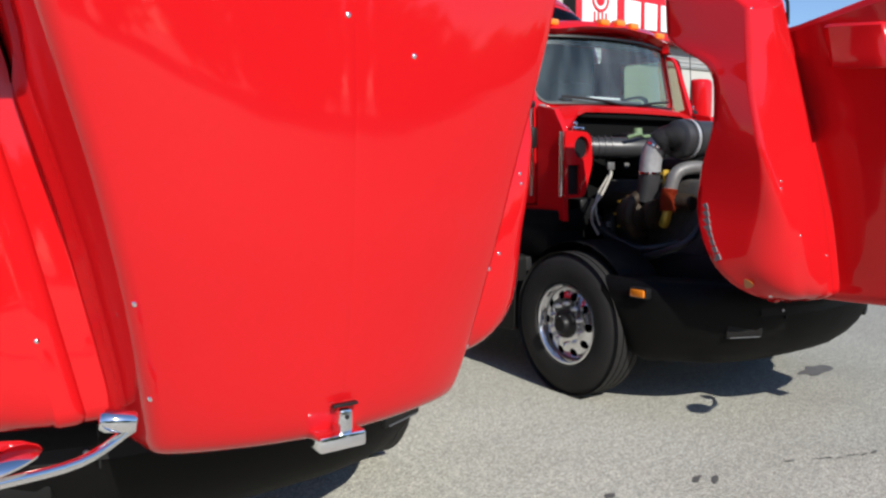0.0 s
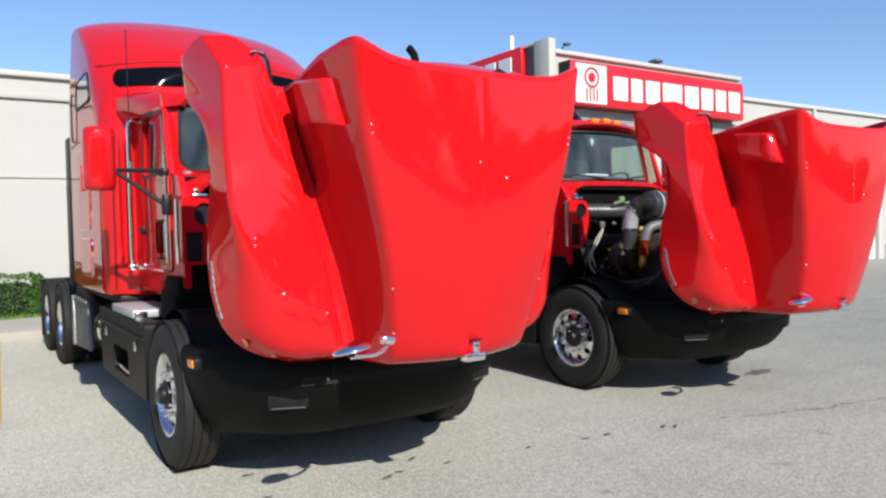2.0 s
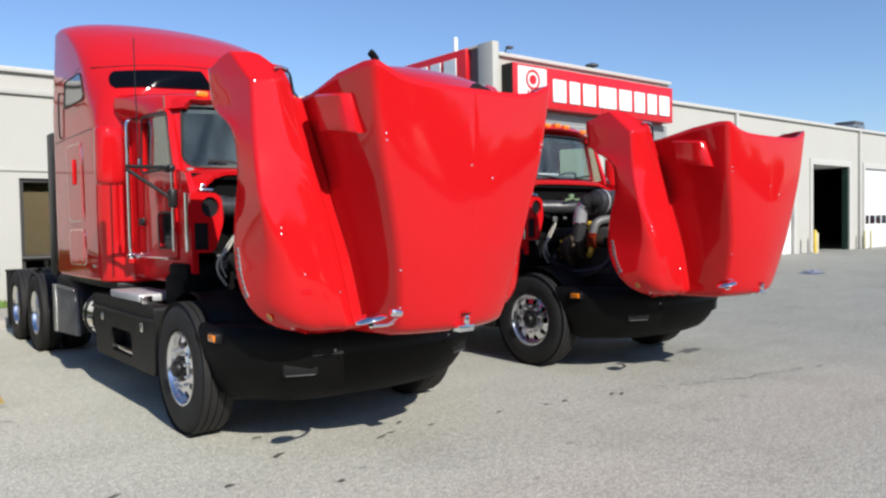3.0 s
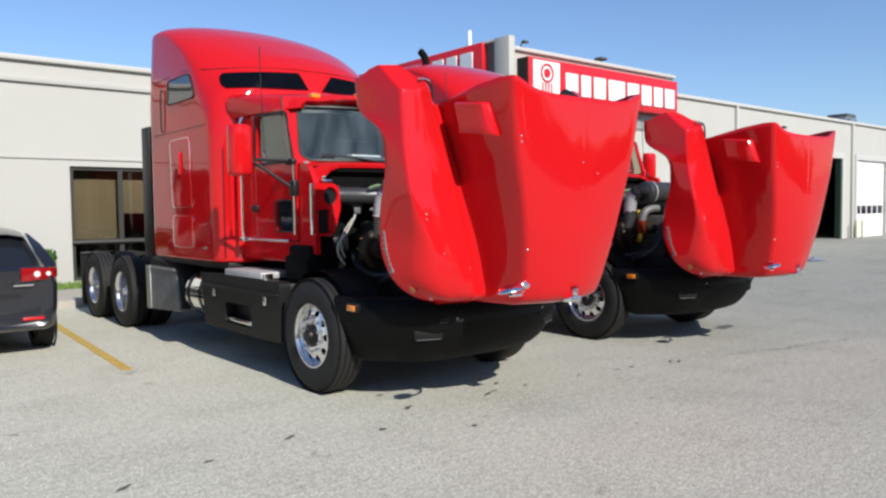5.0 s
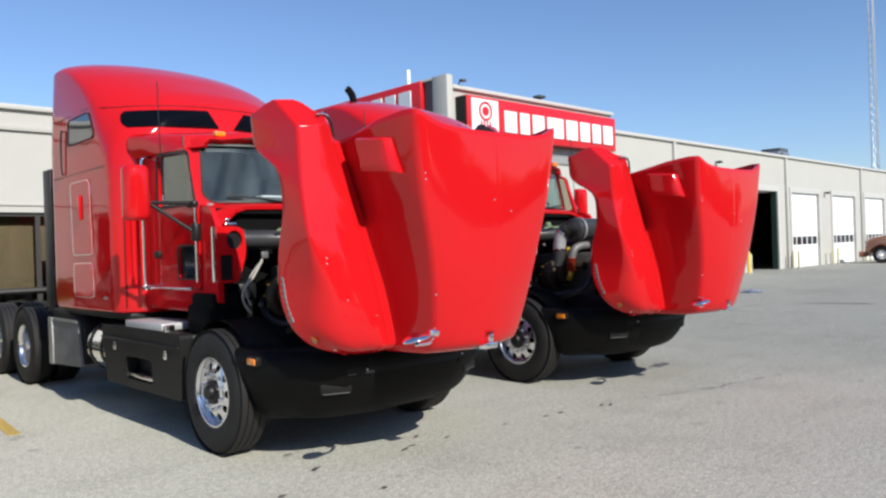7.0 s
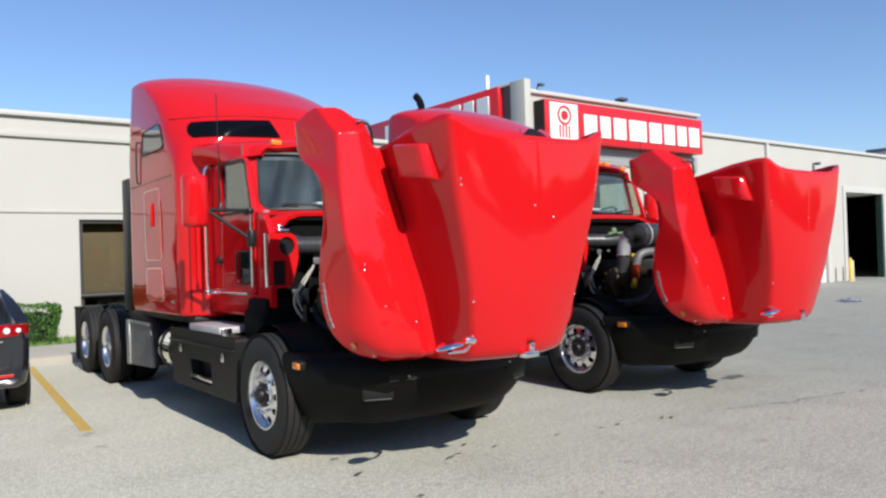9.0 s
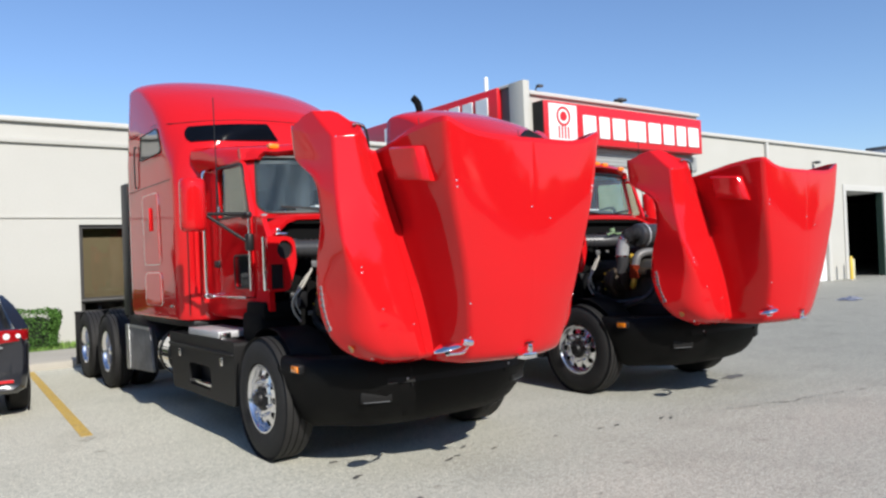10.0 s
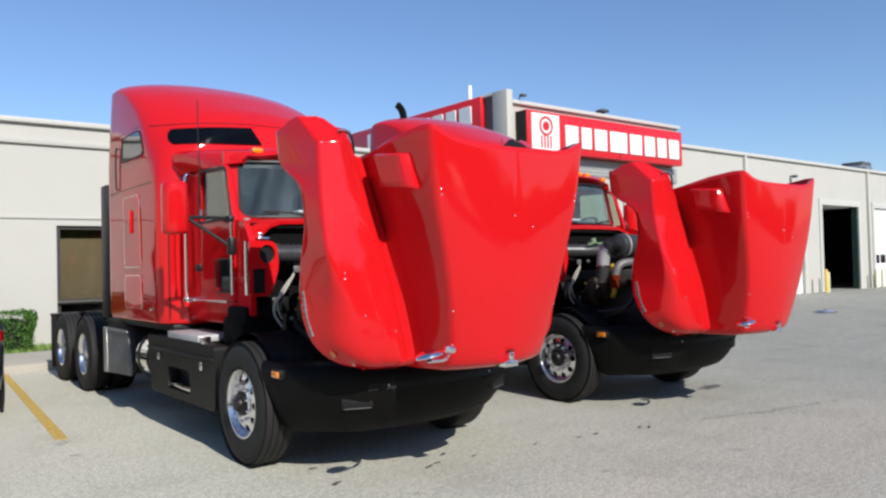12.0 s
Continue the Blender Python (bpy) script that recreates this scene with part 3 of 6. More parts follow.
                for h in holes:
                    part("pane", boxed(h[0][0], h[1][0], TY + 0.118, TY + 0.128, h[0][1], h[2][1]), DARKGLASS, d, "dark door pane")
            else:
                part("door_panel", boxed(a + 0.02, b - 0.02, TY + 0.10, TY + 0.136, z0 + 0.006, z1 - 0.006, r=0.006, seg=1), DOOR_WHITE, d)


LETTERS = (0.62, 0.50, 0.64, 0.92, 0.68, 0.60, 0.54, 0.62)


def sign_board(which):
    """A red lightbox; the brand name on it is kept as plain white blocks of the letters' size."""
    if which == "front":
        y0, y1 = 15.10, 15.58
        s = tagged(put("sign_board", boxed(14.88, 23.15, y0, y1, 5.16, 6.44, r=0.012), SIGN_RED), "red sign box with white blocks and emblem above the trucks", "sign")
        part("side_return", boxed(14.862, 14.878, y0 + 0.02, y1, 5.17, 6.43), BLACK, s, "black side of the sign box")
        part("emblem_field", boxed(15.07, 16.32, y0 - 0.03, y0 - 0.004, 5.22, 6.36), SIGN_WHITE, s, "white square emblem field")
        ring = lathe(bmesh.new(), [(0.24, 0), (0.31, 0), (0.31, 0.02), (0.24, 0.02)], Matrix.Translation((15.70, y0 - 0.034, 5.98)) @ pose(0, 0, 0, 90), 28, close=True)
        part("emblem_ring", ring, SIGN_RED, s, "thin red ring")
        part("emblem_dot", lathe(bmesh.new(), [(0.15, 0), (0.15, 0.02)], Matrix.Translation((15.70, y0 - 0.034, 5.98)) @ pose(0, 0, 0, 90), 20), SIGN_RED, s)
        for k in range(4):
            x = 15.49 + 0.14 * k
            part("emblem_stripe", boxed(x - 0.03, x + 0.03, y0 - 0.05, y0 - 0.032, 5.27, 5.66), SIGN_RED, s)
        x, gap = 16.62, (22.90 - 16.62 - sum(LETTERS)) / 7
        for w in LETTERS:
            part("letter_block", boxed(x, x + w, y0 - 0.045, y0 - 0.004, 5.38, 6.10, r=0.012, seg=1), SIGN_WHITE, s)
            x += w + gap
    else:
        x0, x1 = 14.30, 14.515
        s = tagged(put("sign_board", boxed(x0, x1, 16.62, 26.2, 6.02, 7.06, r=0.012), SIGN_RED), "red sign box with white blocks on the tower side", "sign")
        y, gap = 17.06, 0.17
        for w in LETTERS[::-1]:
            part("letter_block", boxed(x0 - 0.045, x0 - 0.004, y, y + w, 6.22, 6.82, r=0.012, seg=1), SIGN_WHITE, s)
            y += w + gap


build_building()

# ---- red tractor units ----
TRUCK_AT = Vector((1.87, 4.3, 0))
ip = np.interp


def flow(z, zs, vs):
    """Smooth monotone interpolation through the given stations."""
    if z <= zs[0] or z >= zs[-1]:
        return float(ip(z, zs, vs))
    d = [(vs[k + 1] - vs[k]) / (zs[k + 1] - zs[k]) for k in range(len(zs) - 1)]
    m = [d[0]] + [0.0 if d[k - 1] * d[k] <= 0 else 2 * d[k - 1] * d[k] / (d[k - 1] + d[k]) for k in range(1, len(d))] + [d[-1]]
    k = max(j for j in range(len(zs) - 1) if zs[j] <= z)
    h = zs[k + 1] - zs[k]
    t = (z - zs[k]) / h
    return vs[k] * (1 + 2 * t) * (1 - t) ** 2 + m[k] * h * t * (1 - t) ** 2 + vs[k + 1] * t * t * (3 - 2 * t) + m[k + 1] * h * t * t * (t - 1)


def hood_half(s):
    """One row across half of the tipped hood, from the middle line out to the wheel arch; s from the lower lip to the upper edge."""
    z = 0.895 + 1.605 * s
    wp = flow(z, (0.895, 0.92, 0.97, 1.1, 1.5, 2.1, 2.5), (0.400, 0.412, 0.420, 0.440, 0.515, 0.655, 0.705))
    yp = flow(z, (0.895, 0.92, 0.97, 1.1, 1.5, 2.1, 2.5), (2.465, 2.415, 2.385, 2.345, 2.265, 2.21, 2.185))
    c = flow(z, (0.895, 1.1, 1.5, 2.5), (0.098, 0.082, 0.066, 0.045))
    fx = 0.545 + 0.33 * (z - 0.92) / 1.6
    fy = flow(z, (0.895, 0.91, 0.935, 1.2, 2.5), (2.85, 2.79, 2.758, 2.765, 2.905))
    # the flat strip beside the fender's seam, and the slot between it and the flank higher up
    deep = flow(z, (0.895, 1.5, 1.80, 2.5), (0.010, 0.014, 0.02, 0.03))
    slot = flow(z, (0.895, 1.83, 1.865, 1.93, 2.5), (0.0, 0.0, 0.02, 0.13, 0.15))
    vb = fx - flow(z, (0.895, 1.0, 1.4, 1.8, 2.5), (0.075, 0.095, 0.10, 0.095, 0.09))
    yv = fy + deep
    ox = flow(z, (0.895, 0.91, 0.94, 0.98, 1.05, 1.15, 1.3, 1.55, 1.8, 2.1, 2.5), (0.70, 0.745, 0.775, 0.81, 0.865, 0.93, 1.01, 1.08, 1.11, 1.103, 1.098))
    oy = flow(z, (0.895, 0.915, 0.945, 1.0, 1.2, 1.5, 1.8, 2.1, 2.5), (2.88, 2.83, 2.80, 2.785, 2.775, 2.805, 2.870, 2.935, 2.970))
    b = flow(z, (0.895, 0.96, 1.2, 1.5, 2.4), (0.0, 0.006, 0.012, 0.010, 0.004))
    ay = flow(z, (0.895, 0.93, 0.98, 1.03, 1.12, 1.25, 1.43, 1.6, 1.87, 2.03, 2.12, 2.18, 2.23, 2.30, 2.34, 2.5), (2.94, 2.975, 3.03, 3.075, 3.135, 3.19, 3.225, 3.205, 3.13, 3.128, 3.16, 3.235, 3.334, 3.425, 3.437, 3.44))
    ax = flow(z, (0.895, 0.93, 0.98, 1.03, 1.12, 1.3, 1.87, 2.2, 2.5), (0.80, 0.925, 1.015, 1.06, 1.10, 1.120, 1.125, 1.150, 1.175))
    # the chamfer at the fender's upper end
    f = max(0.0, s - 0.984) / 0.016
    lift = max(0.0, s - 0.35) / 0.65
    rows = [(0.0, yp - c + 0.0030, -0.10), (0.0045, yp - c - 0.0010, -0.10), (0.050, yp - c - 0.0002, -0.10)]
    rows += [(wp * k, yp - c * (1 - k * k), dz) for k, dz in ((0.22, -0.10), (0.38, -0.098), (0.54, -0.094), (0.68, -0.083), (0.80, -0.064), (0.89, -0.036))]
    rows += [(wp - 0.012, yp - 0.002, -0.006), (wp, yp + 0.006, -0.002), (wp + 0.010, yp + 0.018, 0.0), (wp + 0.017, yp + 0.038, 0.0), (wp + 0.026, yp + 0.10, 0.0),
             (wp * 0.6 + vb * 0.4 + 0.020, yp * 0.6 + yv * 0.4 + 0.03, -0.03), (wp * 0.3 + vb * 0.7 + 0.010 - 0.15 * slot, yp * 0.3 + yv * 0.7 + 1.2 * slot, -0.09), (vb - 0.002 - 0.10 * slot, yv - 0.014 + slot * 0.9, -0.120), (vb + 0.012, yv, -0.124), (fx - 0.016, yv + 0.002, -0.115), (fx - 0.011, yv + 0.006, -0.112), (fx - 0.009, yv + 0.030, -0.110)]
    # the upper middle of the panel leans back
    lean = 0.02 * max(0.0, z - 1.4) ** 1.2
    rows = [(x, y + lean * max(0.0, 1 - (x / wp) ** 2), dz * lift) for x, y, dz in rows]
    # the outer corner: a tight radius above, a wide sweep towards the lower end
    wide = flow(z, (0.895, 0.95, 1.10, 1.25, 1.45, 1.70), (0.35, 0.75, 1.0, 0.85, 0.35, 0.0))
    cx = ox + 0.003 + wide * 0.85 * (ax - 0.008 - ox)
    rx = min(0.022 + 0.17 * wide, cx - fx - 0.12)
    ry = 0.026 + wide * 0.62 * (ay - oy - 0.03)
    g = lambda k: (fx * (1 - k) + (cx - rx) * k, fy * (1 - k) + oy * k)
    face = [(fx - 0.003, fy + 0.034, -0.105, 0.0), (fx - 0.002, fy + 0.006, -0.095, 0.0), (fx + 0.005, fy - 0.001, -0.075, 0.0), (fx + 0.016, fy - 0.004, -0.035, 0.0), (fx + 0.052, fy - 0.006, 0.03, 0.05), (fx + 0.056, fy - 0.0035, 0.03, 0.05)]
    for k, q, e in ((0.36, 0.8, 0.30), (0.50, 1.0, 0.85), (0.64, 1.0, 1.0), (0.80, 0.7, 1.0), (0.90, 0.4, 1.0)):
        face.append((g(k)[0], g(k)[1] - b * q, 0.02 * (1 - k), e))
    for k in range(8):
        a = radians(79) * k / 7
        face.append((cx - rx + rx * math.sin(a), oy + ry - ry * math.cos(a), 0.0, 1.0))
    for i, (x, y, dz, e) in enumerate(face):
        out = 0.040 * f * max(0.0, (x - 0.95) / 0.15)
        rows.append((x + min(out, 0.042 * f), y + 0.185 * f * e + 0.02 * f, dz * lift + (0.172 * e + 0.03 * (1 - e)) * f))
    ey, n = oy + 0.81 * ry, 1 - wide
    cx -= 0.018 * rx
    rows += [(cx * 0.6 + ax * 0.4 + 0.006 * n + 0.022 * f, ey * 0.6 + ay * 0.4 + 0.02 * n - 0.012 * wide + 0.09 * f, 0.03 * lift + 0.122 * f), (cx * 0.25 + ax * 0.75 + 0.004 * n + 0.008 * f, ey * 0.25 + ay * 0.75 + 0.005 * n - 0.022 * wide, 0.08 * lift + 0.045 * f)]
    rows += [(ax, ay - 0.03, 0.105 * lift), (ax + 0.002, ay - 0.006, 0.11 * lift), (ax - 0.006, ay + 0.002, 0.11 * lift), (ax - 0.035, ay + 0.003, 0.11 * lift)]
    return [Vector((x, y, z + dz)) for x, y, dz in rows]


def mirrored(v, side):
    return Vector((v[0] * side, v[1], v[2]))


def build_hood(truck):
    levels = [0.8125, 0.8375, 0.8625, 0.8875, 0, 0.006, 0.013, 0.022, 0.034, 0.05, 0.07, 0.095, 0.12] + [0.15 + 0.025 * k for k in range(33)] + [0.966, 0.980, 0.984, 0.988, 1.0]
    secs = []
    for s in sorted(levels):
        half = hood_half(s)
        secs.append([mirrored(p, -1) for p in half[:0:-1]] + half)
    # lower lip turned inwards
    lip = [Vector((p.x * 0.985, p.y + 0.03, p.z - 0.010)) for p in secs[0]]
    back = [Vector((p.x * 0.96, p.y + 0.09, p.z - 0.012)) for p in secs[0]]
    # the fenders' upper ends turn back towards the cab
    top = [Vector((p.x * 0.985, max(p.y, 3.36), min(p.z, 2.60))) if abs(p.x) > 0.9 else Vector((p.x, p.y + 0.012, p.z - 0.004)) for p in secs[-1]]
    secs = [back, lip] + secs + [top]
    hood = part("hood", loft(bmesh.new(), secs), RED, truck, "glossy red hood with fenders, tipped forward open", sharp=50)
    so = hood.modifiers.new("thickness", 'SOLIDIFY')
    so.thickness, so.offset = 0.014, 1
    wn = hood.modifiers.new("even", 'WEIGHTED_NORMAL')
    wn.weight, wn.keep_sharp = 90, True
    return hood


def build_hood_details(truck, hood):
    for sd in (-1, 1):
        # vent box on the flank of the hood, above the valley
        bm = bmesh.new()
        secs = []
        for yt, yb, ot, ob_, zt, zb in ((2.72, 2.70, 0.010, 0.015, 2.375, 2.16), (2.68, 2.66, 0.048, 0.066, 2.372, 2.145), (2.48, 2.46, 0.066, 0.092, 2.352, 2.128), (2.435, 2.395, 0.062, 0.094, 2.349, 2.120), (2.428, 2.383, 0.054, 0.088, 2.348, 2.118), (2.404, 2.348, 0.020, 0.064, 2.345, 2.110)):
            xt, xb = 0.70 + 0.215 * (yt - 2.27), 0.66 + 0.215 * (yb - 2.27)
            v = [(xt - 0.15, yt, zt + 0.004), (xt + ot - 0.018, yt, zt + 0.002), (xt + ot, yt, zt - 0.014), (xb + ob_ * 0.98, (yt + 2 * yb) / 3, zb + 0.07), (xb + ob_, yb, zb + 0.012), (xb + ob_ - 0.006, yb, zb), (xb - 0.15, yb, zb + 0.012)]
            secs.append([Vector((sd * x, y, z)) for x, y, z in v])
        part("vent_box", loft(bm, secs, closed=True, caps=True), RED, hood, "red moulded vent box", sharp=34)
        # rubber hold-down latch on the fender top
        la = part("hood_latch", piped([(sd * 0.945, 2.945, 2.550), (sd * 0.915, 2.905, 2.548), (sd * 0.893, 2.880, 2.525), (sd * 0.878, 2.880, 2.47), (sd * 0.866, 2.885, 2.40)], 0.009), BLACK, hood, "black rubber hood latch")
        part("latch_hook", piped([(sd * 0.955, 2.945, 2.565), (sd * 0.93, 2.905, 2.565), (sd * 0.905, 2.870, 2.545)], 0.007), ALU, la, "steel latch hook")
        if sd == 1:
            part("latch_flap", plated([(0.64, 2.53), (0.80, 2.665), (0.97, 2.61), (0.99, 2.48), (0.66, 2.46)], [], on_y(3.02), (0, 0.05, 0)), BLACK, hood, "black flap at the fender top")
        # plain bars where the maker's lettering runs down the fender side
        for k in range(8):
            z = 1.42 - 0.040 * k
            y = flow(z, (0.98, 1.03, 1.12, 1.25, 1.43), (3.03, 3.075, 3.135, 3.19, 3.225)) - 0.043
            x = flow(z, (0.98, 1.03, 1.12, 1.3), (1.015, 1.06, 1.10, 1.120)) + 0.008
            bm = boxed(-0.006, 0.004, -0.021, 0.021, -0.0180, 0.0180)
            bmesh.ops.transform(bm, matrix=Matrix.Translation((sd * x, y, z)) @ pose(0, 0, 0, -20, 8 * sd, 0), verts=bm.verts)
            part("name_bar", bm, DIRTGREY, hood, "small plain silver bar")
        # small bright metal domes added to stand in for sun glints on the paint
        for x, y, z, n in ((0.88, 2.756, 1.272, (0.14, -0.99, 0.02)), (1.013, 2.797, 1.565, (0.17, -0.98, 0.12)), (1.015, 2.793, 1.527, (0.17, -0.98, 0.09)), (0.64, 2.743, 1.15, (-0.04, -1.0, 0.05)), (0.485, 2.296, 1.295, (0.74, -0.61, -0.26)),
                           (0.64, 2.194, 2.10, (0.14, -0.99, -0.09)), (0.634, 2.197, 2.06, (0.15, -0.98, -0.10)), (1.085, 2.956, 2.474, (0.40, -0.91, 0.13)), (0.45, 2.358, 1.06, (0.74, -0.61, -0.28))):
            p, q = Vector((sd * x, y, z)), Vector((sd * n[0], n[1], n[2])).normalized()
            part("fastener", lathe(bmesh.new(), [(0.0068, -0.003), (0.0068, 0.001), (0.005, 0.003), (0.0, 0.0040)], along(p, p + q), 10), ALU, hood)
        # lamps set in the lower end of the near fender, facing outwards and down
        if sd == 1:
            continue
        m = Matrix.Translation((sd * 1.028, 2.985, 0.998)) @ pose(0, 0, 0, 0, 118 * sd, 0) @ Matrix.Diagonal((0.5, 0.9, 0.25, 1))
        part("turn_lamp", lathe(bmesh.new(), [(0.0, -0.02), (0.06, -0.02), (0.062, 0.002), (0.04, 0.010), (0.0, 0.012)], m, 20), AMBER_DULL, hood, "dull amber turn lamp in the fender")
        m = Matrix.Translation((sd * 0.892, 2.93, 0.926)) @ pose(0, 0, 0, 0, 150 * sd, 0) @ Matrix.Diagonal((0.55, 0.55, 0.35, 1))
        part("headlamp", lathe(bmesh.new(), [(0.0, -0.02), (0.05, -0.02), (0.055, 0.008), (0.03, 0.020), (0.0, 0.024)], m, 20), CLEAR_LENS, hood, "clear headlamp lens edge")
    # two more stand-in glint dots, on the middle panel
    for x, y, z in ((-0.02, 2.159, 1.935), (0.16, 2.167, 1.857)):
        part("fastener", lathe(bmesh.new(), [(0.0068, -0.003), (0.0068, 0.001), (0.005, 0.003), (0.0, 0.0040)], along((x, y, z), (x, y - 1, z)), 10), ALU, hood)
    # hood mirror, standing off the tipped hood
    sd = -1
    m = Matrix.Translation((sd * 0.535, 2.285, 1.045)) @ pose(0, 0, 0, 0, 80 * sd, 12 * sd)
    ball = part("hood_mirror", lathe(bmesh.new(), [(0.0, -0.040), (0.018, -0.040), (0.024, -0.033), (0.026, 0.022), (0.020, 0.034), (0.0, 0.037)], m, 20), CHROME, hood, "chrome mirror mount")
    head = lathe(bmesh.new(), [(0.0, -0.030), (0.040, -0.027), (0.075, -0.014), (0.097, 0.002), (0.100, 0.009), (0.097, 0.014), (0.0, 0.016)], Matrix.Translation((sd * 0.79, 2.17, 1.045)) @ pose(0, 0, 0, 176, 10 * sd, 0) @ Matrix.Diagonal((1.0, 0.85, 1, 1)), 32)
    part("mirror_head", head, CHROME, ball, "chrome convex mirror head")
    part("mirror_arm", piped([(sd * 0.50, 2.31, 1.015), (sd * 0.62, 2.23, 0.99), (sd * 0.79, 2.17, 1.000)], 0.011), CHROME, ball)
    part("mirror_arm", piped([(sd * 0.79, 2.17, 1.000), (sd * 0.79, 2.17, 1.035)], 0.016), BLACK, ball)
    # catch at the nose, in a notch of the lower edge
    em = part("nose_catch", boxed(-0.085, 0.045, 2.232, 2.33, 0.882, 0.925, r=0.010), CHROME, hood, "chrome nose catch")
    part("catch_plate", boxed(-0.028, 0.012, 2.238, 2.30, 0.92, 0.985, r=0.012), ALU, em, "silver catch plate")
    part("catch_hole", lathe(bmesh.new(), [(0, 0), (0.006, 0), (0.006, 0.003), (0, 0.003)], along((-0.008, 2.2385, 0.965), (-0.008, 2.0, 0.965)), 10), BLACK, em)
    # black bar imitates the shadow along the notch's upper edge
    part("catch_recess", boxed(-0.040, 0.028, 2.243, 2.262, 0.990, 0.998, r=0.002), BLACK, em, "black bar standing in for the notch's shadow")


def build_bumper(truck):
    plan = [(-1.135, 4.02), (-1.135, 3.88), (-1.122, 3.70), (-1.09, 3.57), (-1.03, 3.44), (-0.94, 3.315), (-0.82, 3.20), (-0.65, 3.11), (-0.42, 3.05), (-0.15, 3.025)]
    plan = plan + [(-x, y) for x, y in plan[::-1]]

    def ring(i, pairs):
        x, y = plan[i]
        a, b = Vector(plan[max(i - 1, 0)]), Vector(plan[min(i + 1, len(plan) - 1)])
        t = (b - a).normalized()
        n = Vector((t.y, -t.x))
        return [Vector((x + n.x * o, y + n.y * o, z)) for o, z in pairs]
    hi = 0.885
    secs = []
    for i, (x, y) in enumerate(plan):
        low = flow(y, (3.02, 3.6, 3.78, 3.92, 4.02), (0.335, 0.335, 0.345, 0.42, 0.55))
        tuck = flow(y, (3.02, 3.45, 3.75, 4.02), (1.0, 1.0, 0.55, 0.45))
        k = (hi - low) / 0.55
        prof = [(-0.36, low), (-0.29, low), (-0.215, low + 0.03 * k), (-0.150, low + 0.085 * k), (-0.09, low + 0.16 * k), (-0.04, low + 0.25 * k), (-0.010, low + 0.34 * k), (0.004, low + 0.42 * k), (-0.010, low + 0.49 * k), (-0.04, hi - 0.012), (-0.07, hi), (-0.22, hi + 0.005)]
        secs.append(ring(i, [(o * tuck if z < low + 0.4 * k else o, z) for o, z in prof]))
    bm = loft(bmesh.new(), secs)
    bmesh.ops.solidify(bm, geom=bm.faces[:], thickness=0.02)
    bumper = part("bumper", bm, PLASTIC, truck, "black moulded plastic front bumper", sharp=38)
    # dark slot along the front, following the bumper's curve
    bm = loft(bmesh.new(), [ring(i, [(-0.02, 0.69), (0.007, 0.69), (-0.004, 0.775), (-0.03, 0.775)]) for i in range(7, 13)])
    part("lower_grille", bm, PLASTIC, bumper, "dark intake slot")
    for sd in (-1, 1):
        body = part("marker_lamp", boxed(sd * 1.085, sd * 1.135, 3.57, 3.71, 0.775, 0.842, r=0.008), BLACK, bumper, "black marker lamp base")
        part("lens", boxed(sd * 1.115, sd * 1.145, 3.585, 3.695, 0.785, 0.832, r=0.006), AMBER, body, "amber lens")
        m = Matrix.Translation((sd * 0.705, 3.178, 0.60)) @ pose(0, 0, 0, 0, 0, 24 * sd)
        bm = boxed(-0.12, 0.12, -0.004, 0.06, -0.05, 0.05, r=0.012)
        bmesh.ops.transform(bm, matrix=m, verts=bm.verts)
        rec = part("fog_recess", bm, PLASTIC, bumper, "dark fog lamp recess")
        bm = boxed(-0.10, 0.10, -0.007, 0.01, -0.046, -0.038, r=0.003)
        bmesh.ops.transform(bm, matrix=m, verts=bm.verts)
        part("step_strip", bm, DARK_GREY, rec, "grey step strip")
        part("bumper_seam", boxed(sd * 0.46, sd * 0.466, 3.058, 3.10, 0.66, 0.80), BLACK, bumper)
        part("bolt", lathe(bmesh.new(), [(0.0, 0), (0.010, 0), (0.008, 0.006), (0.0, 0.008)], along((sd * 0.50, 3.062, 0.72), (sd * 0.55, 2.5, 0.72)), 8), STEEL, bumper)


CACHE = {}


def shared(key, name, make, mat, parent, m, label="", sharp=40, bevel=0.0):
    """A part whose mesh is built once and shared by alike parts."""
    global SHIFT
    keep, SHIFT = SHIFT, Vector((0, 0, 0))
    if key not in CACHE:
        ob = part(name, make(), mat, parent, label, sharp, bevel)
        CACHE[key] = ob.data
    else:
        ob = new(name, CACHE[key])
        ob.parent = parent
        if label:
            ob["label"] = label
    SHIFT = keep
    ob.matrix_basis = m
    return ob


def tyre_mesh():
    """A truck tyre about its axle (local z, outwards)."""
    R, w = 0.505, 0.135
    prof = [(0.292, -w + 0.02), (0.30, -w), (0.36, -w - 0.012), (0.43, -w - 0.008), (0.475, -w + 0.012), (0.497, -w + 0.035)]
    for k in range(4):
        a = -w + 0.05 + k * 0.0565
        prof += [(R, a), (R + 0.002, a + 0.047), (R - 0.012, a + 0.049), (R - 0.012, a + 0.053)]
    prof = prof[:-2] + [(0.497, w - 0.035), (0.475, w - 0.012), (0.43, w + 0.008), (0.36, w + 0.012), (0.30, w), (0.292, w - 0.02)]
    return lathe(bmesh.new(), prof, seg=56, close=True)


